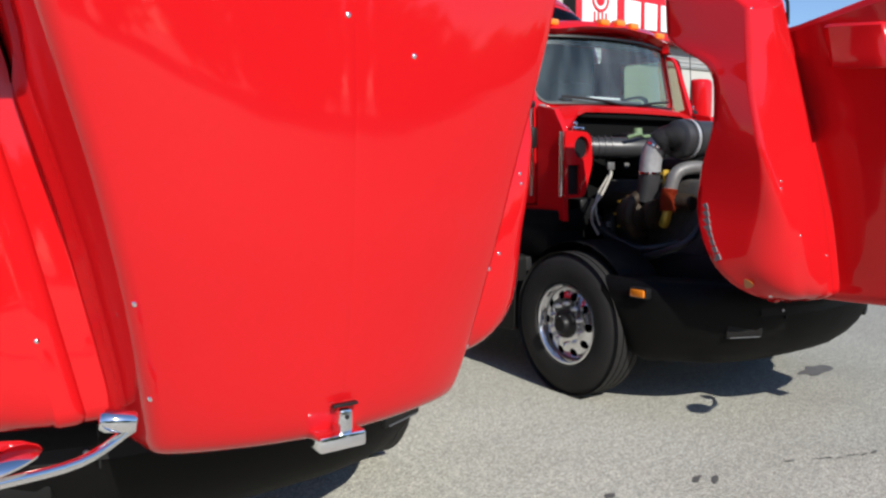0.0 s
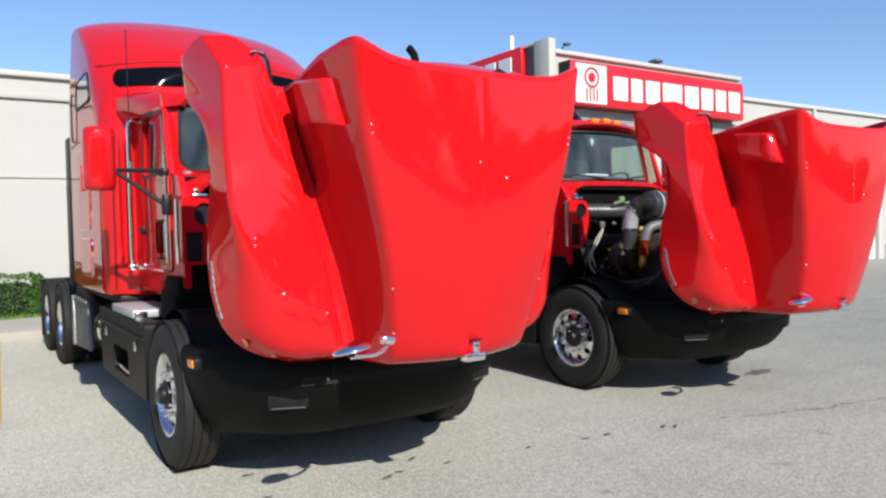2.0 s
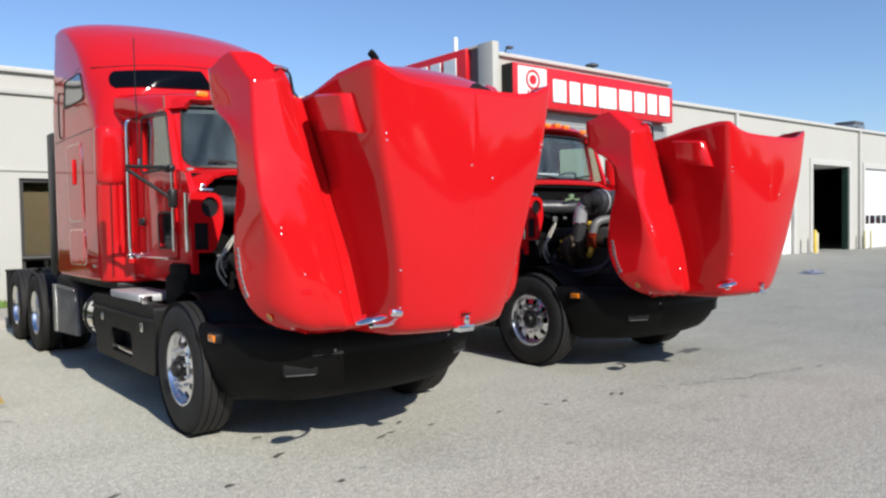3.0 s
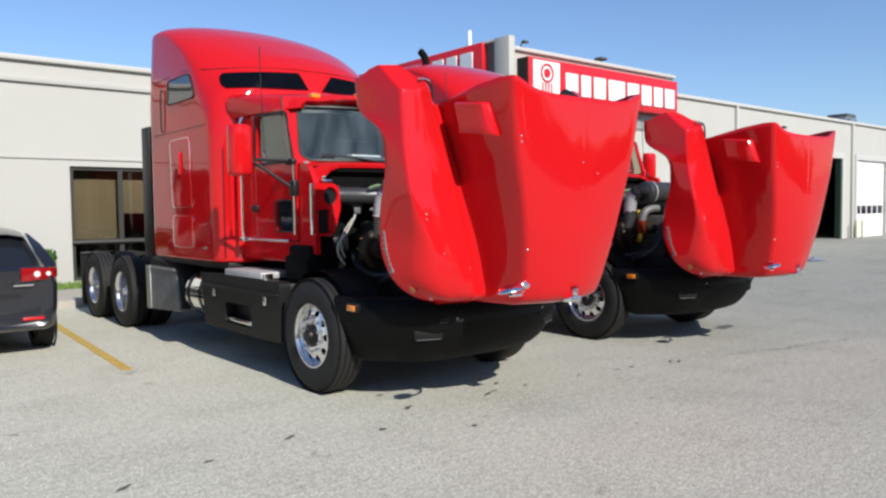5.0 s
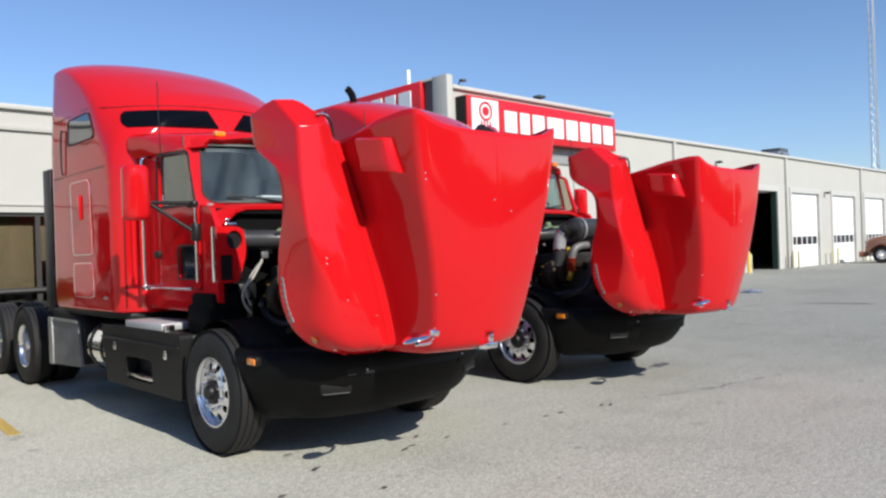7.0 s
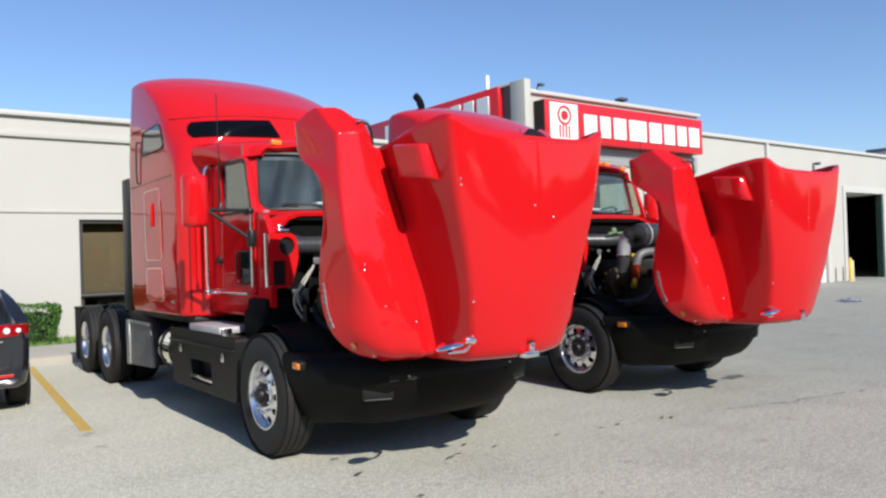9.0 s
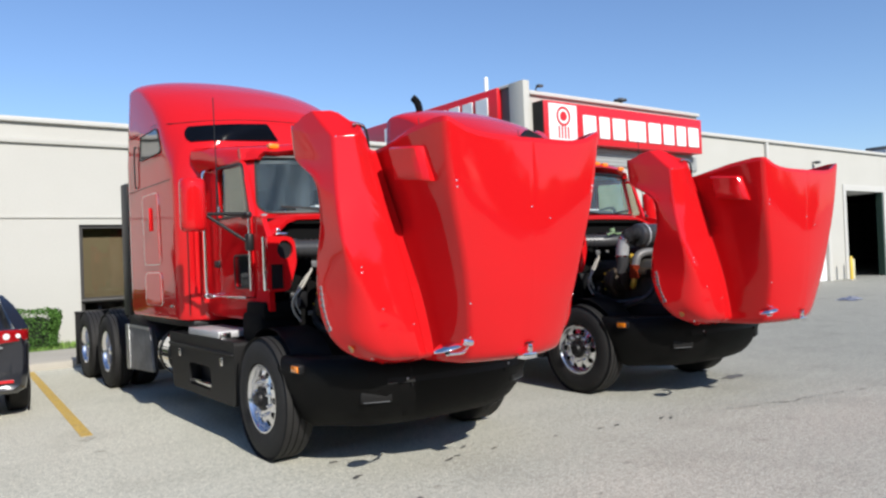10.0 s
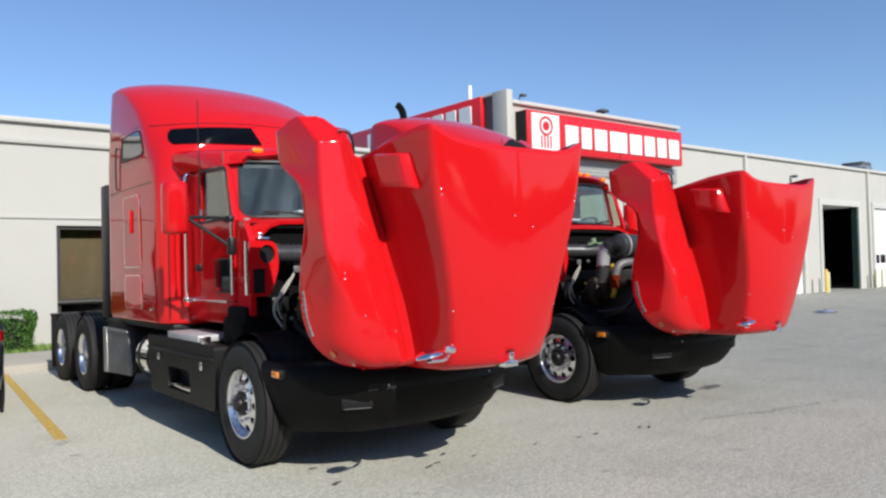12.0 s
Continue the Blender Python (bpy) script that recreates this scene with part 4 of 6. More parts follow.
def rim_mesh(depth):
    """Aluminium disc wheel with ten hand holes; depth is how far the disc stands out (front) or in (rear)."""
    bm = bmesh.new()
    lathe(bm, [(0.292, 0.118), (0.285, 0.128), (0.272, 0.128), (0.262, 0.115), (0.255, 0.06), (0.25, -0.12), (0.29, -0.13)], seg=48)
    for f in [f for f in bm.faces if len(f.verts) > 4]:
        bm.faces.remove(f)
    outer, n = circle(0, 0, 0.252, 60), 10
    holes = [circle(0.205 * math.cos(2 * math.pi * (k + 0.5) / n), 0.205 * math.sin(2 * math.pi * (k + 0.5) / n), 0.030, 14) for k in range(n)]
    holes.append(circle(0, 0, 0.10, 24))

    def at(u, v):
        r = math.hypot(u, v)
        return Vector((u, v, float(ip(r, (0.10, 0.165, 0.185, 0.225, 0.252), (depth, depth, depth - 0.006, depth - 0.02, depth - 0.045)))))
    plate(bm, outer, holes, at, (0, 0, -0.02))
    return bm


def hub_mesh(h):
    return lathe(bmesh.new(), [(0.0, h), (0.05, h), (0.06, h - 0.012), (0.064, 0.04), (0.098, 0.03), (0.102, 0.0)], seg=24)


def nut_mesh():
    return lathe(bmesh.new(), [(0.0, 0.032), (0.007, 0.032), (0.012, 0.027), (0.013, 0.008), (0.017, 0.005), (0.017, 0.0)], seg=6)


def build_wheel(truck, x, y, front, sd):
    turn = pose(x, y - TRUCK_AT.y, 0.505, 0, 90 * sd, 0)
    depth = 0.112 if front else -0.055
    rim = shared("rim%d" % front, "wheel", lambda: rim_mesh(depth), WHEEL_ALU, truck, turn, "polished aluminium wheel with round hand holes" if front else "polished deep-dished aluminium wheel", 45)
    shared("tyre", "tyre", tyre_mesh, RUBBER, rim, Matrix(), "black rubber tyre", 30)
    if not front:
        shared("tyre", "tyre", tyre_mesh, RUBBER, rim, Matrix.Translation((0, 0, -0.34)), "black rubber inner tyre", 30)
    if front:
        # near-black disc added behind the wheel so the hand holes look shaded
        shared("drum", "brake_drum", lambda: lathe(bmesh.new(), [(0.0, 0.02), (0.22, 0.02), (0.24, 0.0), (0.24, -0.16), (0.0, -0.16)], seg=32), NEAR_BLACK, rim, Matrix.Translation((0, 0, 0.02)), "near-black brake drum backing the hand holes")
    hub = shared("hub%d" % front, "hub", lambda: hub_mesh(0.075 if front else 0.155), BLACK if front else ALU, rim, Matrix.Translation((0, 0, depth - 0.01)), "black hub cover" if front else "", 40)
    for k in range(10):
        a = 2 * math.pi * k / 10
        shared("nut", "lug_nut", nut_mesh, WHEEL_ALU, rim, Matrix.Translation((0.143 * math.cos(a), 0.143 * math.sin(a), depth - 0.002)))


def cab_x(z):
    return 0.92 - 0.02 * max(0.0, z - 2.05) - 0.02 * max(0.0, 1.6 - z)


def shield_y(u, v):
    """The windscreen's plane: u across, v height."""
    return 4.78 + 0.22 * (v - 2.08) + 0.20 * (abs(u) / 0.77) ** 2


def build_cab(truck):
    def side_at(sd, off=0.0):
        return lambda u, v: Vector((sd * (cab_x(v) + off), u, v))
    # shell: sides behind and below the doors, roof, cowl, floor
    cab = part("cab", boxed(-0.88, 0.88, 4.90, 6.12, 1.10, 1.20, r=0.02), RED, truck, "red cab")
    for sd in (-1, 1):
        # strip behind the door, sill below it, post ahead of it
        part("cab_side", plated([(5.85, 1.312), (6.14, 1.312), (6.14, 2.06), (6.14, 2.63), (5.85, 2.62), (5.85, 2.06)], [], side_at(sd), (-sd * 0.06, 0, 0)), RED, cab)
        part("sill_panel", plated([(4.62, 1.14), (6.14, 1.14), (6.14, 1.31), (4.62, 1.31)], [], side_at(sd), (-sd * 0.06, 0, 0)), RED, cab)
        part("cowl_side", plated([(4.56, 1.20), (4.845, 1.312), (4.845, 2.06), (4.66, 2.02), (4.56, 1.86)], [], side_at(sd), (-sd * 0.05, 0, 0)), RED, cab)
        # door
        frame = rounded([(4.855, 1.32), (5.84, 1.32), (5.84, 2.06), (5.84, 2.615), (5.07, 2.60), (4.87, 2.06)], [0.05, 0.05, 0, 0.04, 0.12, 0])
        win = rounded([(4.93, 2.09), (5.70, 2.09), (5.70, 2.575), (5.06, 2.545)], [0.03, 0.05, 0.05, 0.06])
        low = rounded(rect(4.95, 5.29, 1.41, 1.70), 0.04)
        door = part("door", plated(frame, [win, low], side_at(sd, 0.012), (-sd * 0.05, 0, 0)), RED, cab, "red cab door with a low kerb window", sharp=30)
        for n_, loop in (("door_window", win), ("kerb_window", low)):
            p = part(n_, plated(loop, [], side_at(sd, -0.012), (-sd * 0.006, 0, 0)), DOOR_GLASS if n_ == "door_window" else DARKGLASS, door, "tinted glass")
            p.visible_shadow = False
        part("window_seal", plated(rounded(rect(4.935, 5.305, 1.395, 1.715), 0.05), [low], side_at(sd, 0.018), (-sd * 0.012, 0, 0)), BLACK, door)
        part("window_seal", plated(rounded([(4.905, 2.065), (5.725, 2.065), (5.725, 2.60), (5.045, 2.57)], [0.04, 0.06, 0.06, 0.07]), [win], side_at(sd, 0.018), (-sd * 0.012, 0, 0)), BLACK, door)
        h = part("door_handle", boxed(sd * 0.925, sd * 0.955, 5.66, 5.79, 1.60, 1.67, r=0.012), BLACK, door, "black door handle")
        # vertical grab rails with feet, chrome
        x = sd * 1.0
        part("grab_rail", piped([(sd * 0.915, 5.89, 2.585), (x - sd * 0.018, 5.89, 2.575), (x - sd * 0.003, 5.89, 2.55), (x, 5.89, 2.48), (x, 5.89, 2.2), (x, 5.89, 1.9), (x, 5.89, 1.6), (x, 5.89, 1.42), (x - sd * 0.003, 5.89, 1.36), (x - sd * 0.02, 5.89, 1.335), (sd * 0.92, 5.89, 1.325)], 0.018, n=3), CHROME, cab, "chrome vertical grab rail")
        part("rail_foot", boxed(sd * 0.90, sd * 1.03, 5.83, 5.95, 1.295, 1.345, r=0.012), CHROME, cab)
        part("sill_rail", piped([(sd * 0.945, 5.85, 1.315), (sd * 0.945, 5.0, 1.315)], 0.014), CHROME, cab, "thin chrome strip under the door")
        part("hinge_rail", piped([(sd * 0.95, 4.872, 2.04), (sd * 0.95, 4.872, 1.85), (sd * 0.95, 4.872, 1.60), (sd * 0.95, 4.872, 1.38)], 0.012), CHROME, cab, "chrome rail on the door post")
        # mirror: arm bracket, two struts, red housing, glass
        secs = []
        for q, w in ((0.0, 0.62), (0.012, 0.80), (0.04, 0.92), (0.10, 0.985), (0.25, 1.0), (0.5, 1.0), (0.75, 1.0), (0.90, 0.985), (0.96, 0.92), (0.988, 0.80), (1.0, 0.62)):
            ring = []
            for k in range(28):
                a = 2 * math.pi * k / 28
                u, v = math.cos(a), math.sin(a)
                ring.append(Vector((sd * 1.36 + 0.116 * w * math.copysign(abs(u) ** 0.75, u), 5.165 - (0.125 * w * abs(v) ** 0.85 if v > 0 else -0.008 * abs(v)), 1.935 + 0.48 * q)))
            secs.append(ring)
        mir = part("side_mirror", loft(bmesh.new(), secs, closed=True, caps=True), RED, truck, "red side mirror housing", sharp=60)
        part("mirror_glass", boxed(sd * 1.27, sd * 1.45, 5.172, 5.178, 1.98, 2.37, r=0.002, seg=1), CHROME, mir, "mirror glass")
        part("mirror_strut", piped([(sd * 1.25, 5.09, 2.09), (sd * 0.93, 4.93, 2.08)], 0.016), BLACK, mir, "black strut")
        part("mirror_strut", piped([(sd * 1.25, 5.09, 2.07), (sd * 0.95, 4.90, 1.82)], 0.016), BLACK, mir, "black strut")
        part("strut_foot", boxed(sd * 0.915, sd * 0.975, 4.86, 5.02, 2.04, 2.10, r=0.02), BLACK, mir)
        part("strut_foot", boxed(sd * 0.915, sd * 0.975, 4.84, 4.94, 1.74, 1.90, r=0.02), BLACK, mir)
        part("antenna", piped([(sd * 1.15, 5.06, 2.08), (sd * 1.15, 5.10, 2.6), (sd * 1.15, 5.12, 3.16)], 0.0045, seg=6), BLACK, mir, "thin black whip antenna")
        part("antenna_mount", lathe(bmesh.new(), [(0.0, 0.09), (0.012, 0.085), (0.014, 0.0), (0, 0)], Matrix.Translation((sd * 1.15, 5.06, 2.07)), 10), CHROME, mir)
        # breather panel on the cowl
        f = rounded([(0.74, 1.37), (0.935, 1.37), (0.935, 1.86), (0.675, 1.85), (0.660, 1.62)], [0.05, 0.04, 0.04, 0.08, 0.05])
        bp = part("intake_panel", plated([(sd * a, b) for a, b in f], [[(sd * (0.770 + 0.074 * math.cos(t * math.pi / 10)), 1.738 + 0.082 * math.sin(t * math.pi / 10)) for t in range(20)],
                  [(sd * a, b) for a, b in rect(0.785, 0.905, 1.395, 1.61)]], on_y(4.52), (0, 0.045, 0)), RED, cab, "red air intake panel with dark openings")
        part("intake_mesh", boxed(sd * 0.70, sd * 0.92, 4.547, 4.56, 1.385, 1.84), BLACK, bp, "black mesh behind the intake")
        part("intake_trim", piped([(sd * 0.960, 4.535, 1.385), (sd * 0.962, 4.532, 1.50), (sd * 0.962, 4.532, 1.62), (sd * 0.962, 4.532, 1.74), (sd * 0.962, 4.532, 1.85)], 0.015, n=3), CHROME, bp, "chrome edge trim")
        ct = part("hood_catch", boxed(sd * 0.735, sd * 0.845, 4.53, 4.562, 1.862, 1.888, r=0.008), ALU, bp, "small bright hood catch")
        part("catch_tab", boxed(sd * 0.80, sd * 0.835, 4.535, 4.56, 1.885, 1.925, r=0.008), ALU, ct)
    # windscreen surround and glass
    us = [-0.86 + 1.72 * k / 16 for k in range(17)]
    outer = [(u * 1.04, 2.055) for u in us] + [(u * 1.03, 2.72) for u in us[::-1]]
    wsb = [-0.77 + 1.54 * k / 14 for k in range(15)]
    corner = lambda u0, v0, r, a0, sx: [(sx * (u0 + r * math.cos(radians(a0 + 15 * k))), v0 + r * math.sin(radians(a0 + 15 * k))) for k in range(7)]
    hole = [(u * 0.68 / 0.77, 2.105) for u in wsb] + corner(0.695, 2.205, 0.10, -90, 1) + corner(0.710, 2.56, 0.06, 0, 1) + [(u * 0.68 / 0.77, 2.62) for u in wsb[::-1]] + corner(0.710, 2.56, 0.06, 0, -1)[::-1] + corner(0.695, 2.205, 0.10, -90, -1)[::-1]
    part("windscreen_frame", plated(outer, [hole], lambda u, v: Vector((u, shield_y(u, v), v)), (0, 0.05, 0)), RED, cab, "red windscreen frame", sharp=60)
    rows = [[Vector((u * (0.83 - 0.03 * k / 6) / 0.77, shield_y(u * (0.83 - 0.03 * k / 6) / 0.77, 2.10 + 0.53 * k / 6) + 0.02, 2.10 + 0.53 * k / 6)) for u in wsb] for k in range(7)]
    ws = part("windscreen", loft(bmesh.new(), rows), GLASS, cab, "curved clear windscreen")
    ws.visible_shadow = False
    band = [(u * 0.785 / 0.77, 2.566) for u in wsb] + [(u * 0.775 / 0.77, 2.625) for u in wsb[::-1]]
    part("shade_band", plated(band, [], lambda u, v: Vector((u, shield_y(u, v) + 0.03, v)), (0, 0.006, 0)), BLACK, cab, "black shade band along the windscreen's top")
    seal = [(u * 0.68 / 0.77, 2.088) for u in wsb] + corner(0.695, 2.205, 0.117, -90, 1) + corner(0.710, 2.56, 0.077, 0, 1) + [(u * 0.68 / 0.77, 2.637) for u in wsb[::-1]] + corner(0.710, 2.56, 0.077, 0, -1)[::-1] + corner(0.695, 2.205, 0.117, -90, -1)[::-1]
    part("windscreen_seal", plated(seal, [hole], lambda u, v: Vector((u, shield_y(u, v) - 0.012, v)), (0, 0.011, 0)), BLACK, cab, "black rubber windscreen seal")
    for sd in (-1, 1):
        part("wiper", piped([(sd * 0.1, shield_y(0.1, 2.1) - 0.03, 2.09), (sd * 0.35, shield_y(0.35, 2.15) - 0.03, 2.125), (sd * 0.62, shield_y(0.62, 2.17) - 0.03, 2.15)], 0.010), BLACK, cab, "black wiper")
    # roof with visor
    secs = []
    for y, ze, zc, hw in ((4.90, 2.635, 2.68, 0.72), (4.84, 2.655, 2.715, 0.76), (4.90, 2.685, 2.765, 0.82), (5.15, 2.715, 2.80, 0.89), (5.6, 2.765, 2.85, 0.95), (5.95, 2.81, 2.885, 1.0), (6.12, 2.83, 2.90, 1.03)):
        half = [(0, zc), (hw * 0.5, zc - 0.015), (hw * 0.8, zc - 0.045), (hw * 0.95, ze + 0.02), (hw + 0.008, ze - 0.02), (hw + 0.012, (ze + 2.60) / 2 - 0.02), (0.50 * hw + 0.47, 2.597), (0.50 * hw + 0.455, 2.594)]
        dy = lambda u: 0.20 * (u / 0.8) ** 2 if y < 5.1 else 0.10 * (u / 0.8) ** 2 if y < 5.2 else 0
        secs.append([Vector((-u, y + dy(u), z)) for u, z in half[:0:-1]] + [Vector((u, y + dy(u), z)) for u, z in half])
    part("roof", loft(bmesh.new(), secs), RED, cab, "red cab roof with a visor brow", sharp=50)
    for k in range(5):
        u = (-0.62, -0.17, 0.0, 0.17, 0.62)[k]
        lamp = part("clearance_lamp", boxed(u - 0.05, u + 0.05, 4.87 + 0.2 * (u / 0.8) ** 2, 4.95 + 0.2 * (u / 0.8) ** 2, 2.735 - 0.05 * abs(u), 2.785 - 0.05 * abs(u), r=0.012), AMBER, cab, "amber roof clearance lamp")
    # cowl and firewall
    secs = []
    for f in range(5):
        t = f / 4
        row = []
        for u in us:
            a = abs(u) / 0.86
            p0 = Vector((u, shield_y(u, 2.06) + 0.01, 2.072))
            p1 = Vector((u * 1.03, 4.70 - 0.12 * max(0, a - 0.7) / 0.3, 2.052 - 0.02 * a ** 2 - 0.19 * max(0, a - 0.70) / 0.30))
            p = p0.lerp(p1, t)
            p.z += 0.015 * math.sin(t * math.pi)
            row.append(p)
        secs.append(row)
    row = [Vector((p.x * 0.99, p.y + 0.008, p.z - 0.030)) for p in secs[-1]]
    part("cowl", loft(bmesh.new(), secs + [row]), RED, cab, "red cowl below the windscreen", sharp=40)
    part("firewall", boxed(-0.86, 0.86, 4.80, 4.86, 0.95, 2.03), NEAR_BLACK, cab, "black firewall")
    part("cowl_liner", boxed(-0.68, 0.68, 4.73, 4.82, 1.975, 2.015, r=0.01), NEAR_BLACK, cab)
    part("back_wall", boxed(-0.84, 0.84, 6.03, 6.07, 1.2, 2.78), INTERIOR, cab)
    # inside
    part("dashboard", boxed(-0.80, 0.80, 4.95, 5.30, 1.75, 2.10, r=0.05), DASH, cab, "grey dashboard")
    part("dash_pad", boxed(-0.42, 0.42, 5.0, 5.26, 2.09, 2.155, r=0.025), INTERIOR, cab, "dark padded top of the dashboard")
    part("paper", boxed(-0.20, 0.16, 5.02, 5.14, 2.157, 2.175, r=0.006), PLATE, cab, "white papers on the dashboard")
    for u in (-0.48, 0.48):
        st = part("seat", boxed(u - 0.26, u + 0.26, 5.45, 5.95, 1.50, 1.68, r=0.05), INTERIOR, cab, "dark cab seat")
        part("seat_back", boxed(u - 0.25, u + 0.25, 5.88, 6.04, 1.66, 2.42, r=0.06), INTERIOR, st)
    wheel = lathe(bmesh.new(), [(0.215, -0.015), (0.235, 0.0), (0.215, 0.015), (0.195, 0.0)], Matrix.Translation((0.48, 5.28, 2.08)) @ pose(0, 0, 0, -35), 28, close=True)
    part("steering_wheel", wheel, BLACK, cab, "black steering wheel")


def sleeper_top(y):
    """Height of the roof's middle line along the sleeper."""
    return float(ip(y, (6.075, 6.13, 6.2, 6.35, 6.6, 7.0, 7.4, 7.7, 7.95, 8.1, 8.22), (3.15, 3.215, 3.27, 3.375, 3.50, 3.70, 3.855, 3.945, 3.985, 3.985, 3.95)))


def sleeper_edge(y):
    """Height to which the flat side reaches; above and ahead of it the skin turns over to the roof and the front."""
    return float(ip(y, (6.075, 6.27, 6.62, 6.80, 7.1, 7.5, 7.86, 8.1, 8.22), (2.30, 2.42, 2.93, 3.16, 3.43, 3.67, 3.78, 3.785, 3.75)))


def sleeper_half(y, z):
    """Half width of the sleeper at a station and a height."""
    w = float(ip(y, (6.075, 6.085, 6.105, 6.14, 6.19, 6.235, 6.28, 6.5, 7.4, 8.1, 8.19, 8.22), (0.90, 0.95, 1.005, 1.058, 1.108, 1.145, 1.171, 1.174, 1.177, 1.162, 1.14, 1.09)))
    zs, zt = sleeper_edge(y), sleeper_top(y)
    if z <= zs:
        return w - 0.06 * max(0.0, z - 2.95)
    p = float(ip(y, (6.6, 7.6), (2.5, 2.0)))
    return (w - 0.06 * max(0.0, zs - 2.95)) * max(0.0, 1 - min(1.0, (z - zs) / (zt - zs)) ** p) ** (1 / p)


def sleeper_front(x, z):
    """Where the sleeper's front skin stands at a place across and a height."""
    y = 6.075
    while y < 7.6 and (sleeper_top(y) < z or sleeper_half(y, z) < abs(x)):
        y += 0.004
    return y


def build_sleeper(truck):
    secs = []
    for y in (6.075, 6.085, 6.105, 6.14, 6.19, 6.235, 6.28, 6.35, 6.45, 6.55, 6.65, 6.75, 6.85, 7.0, 7.15, 7.3, 7.45, 7.6, 7.75, 7.9, 8.02, 8.1, 8.19, 8.22):
        zs, zt = sleeper_edge(y), sleeper_top(y)
        w = sleeper_half(y, 1.2)
        half = [(w - 0.08, 1.06), (w - 0.02, 1.075), (w, 1.12)] + [(sleeper_half(y, z), z) for z in (1.12 + (zs - 1.12) * k / 6 for k in range(1, 7))]
        p = float(ip(y, (6.6, 7.6), (2.5, 2.0)))
        for k in range(1, 17):
            a = math.pi / 2 * k / 16
            half.append((half[8][0] * max(0.0, math.cos(a)) ** (2 / p), zs + (zt - zs) * math.sin(a) ** (2 / p)))
        half[-1] = (0.0, zt)
        secs.append([Vector((-u, y, z)) for u, z in half] + [Vector((u, y, z)) for u, z in half[-2::-1]])
    bm = loft(bmesh.new(), secs, caps=True)
    sl = part("sleeper", bm, RED, truck, "tall red high-roof sleeper box", sharp=42)
    part("floor_pan", boxed(-1.06, 1.06, 6.14, 8.2, 0.99, 1.058, r=0.01), BLACK, sl)
    for sd in (-1, 1):
        at = lambda off: (lambda u, v: Vector((sd * (1.173 + off - 0.06 * max(0, v - 2.95)), u, v)))
        w = rounded([(6.652, 2.878), (7.466, 2.878), (7.466, 3.148), (6.820, 3.158)], [0.10, 0.035, 0.035, 0.095])
        wo = rounded([(6.64, 2.868), (7.475, 2.868), (7.475, 3.155), (6.812, 3.165)], [0.09, 0.04, 0.04, 0.09])
        f = part("side_window", plated(wo, [w], at(0.0), (sd * 0.014, 0, 0)), BLACK, sl, "black window frame")
        part("pane", plated(w, [], at(-0.006), (sd * 0.012, 0, 0)), DARKGLASS, f, "dark glass")
        part("roof_seam", plated([(6.86, 3.200), (8.06, 3.200), (8.06, 3.206), (6.86, 3.206)], [], at(0.0), (sd * 0.003, 0, 0)), BLACK, sl)
        part("panel_seam", plated([(6.40, 2.545), (8.06, 2.545), (8.06, 2.551), (6.40, 2.551)], [], at(0.002), (sd * 0.003, 0, 0)), BLACK, sl)
        part("corner_seam", piped([(sd * 1.088, 6.152, 1.12), (sd * 1.088, 6.152, 2.28)], 0.005, seg=6), BLACK, sl)
        # upper and lower luggage doors; chrome strips stand in for their edge highlights
        for z0, z1, skew in ((1.665, 2.45, 0.04), (1.21, 1.57, 0.0)):
            quad = [(6.80, z0), (7.38, z0), (7.38 + skew, z1), (6.80 + skew, z1)]
            d = rounded(quad, 0.07)
            rim = rounded([(quad[0][0] - 0.020, z0 - 0.005), (quad[1][0] + 0.020, z0 - 0.005), (quad[2][0] + 0.020, z1 + 0.005), (quad[3][0] - 0.020, z1 + 0.005)], 0.078)
            dr = part("luggage_door", plated(d, [], at(0.0), (sd * 0.016, 0, 0)), RED, sl, "red rounded luggage door", bevel=0.006)
            part("door_trim", plated(rim, [d], at(0.0), (sd * 0.012, 0, 0)), CHROME, dr, "thin bright strip standing in for the edge highlight")
            if z1 > 2:
                part("latch_plate", boxed(sd * 1.185, sd * 1.212, 7.07, 7.13, 2.04, 2.30, r=0.01), RED, dr, "red recessed latch handle")
        part("grab_handle", piped([(sd * 1.165, 7.66, 3.06), (sd * 1.192, 7.66, 3.03), (sd * 1.194, 7.66, 2.62), (sd * 1.168, 7.66, 2.58)], 0.009), BLACK, sl, "slim dark grab handle")
        part("badge_bars", boxed(sd * 1.172, sd * 1.182, 6.42, 6.52, 1.20, 1.225), ALU, sl, "small silver bar badge")
        # side fairing behind the sleeper
        part("side_fairing", boxed(sd * 1.11, sd * 1.16, 8.23, 8.50, 1.05, 2.70, r=0.012), BLACK, sl, "black rubber-edged fairing behind the sleeper")
    for sd in (-1, 1):
        # upper windows wrapping round the brow, and the joint of the roof cap above them
        rows = []
        for v in range(6):
            k = v / 5
            x0, x1, z0, z1 = 0.085 + 0.125 * k, 1.045 - 0.03 * k, 2.972 + 0.178 * k, 2.925 + 0.185 * k
            row = []
            for c in range(17):
                q = c / 16
                q = q - 0.045 * max(0.0, 2 * abs(k - 0.5)) ** 3 * q
                x, z = x0 + (x1 - x0) * q, z0 + (z1 - z0) * q
                row.append(Vector((sd * x, sleeper_front(x, z) - 0.014, z)))
            rows.append(row)
        bm = loft(bmesh.new(), rows)
        bmesh.ops.solidify(bm, geom=bm.faces[:], thickness=0.008)
        part("brow_window", bm, BROW_GLASS, sl, "dark upper window")
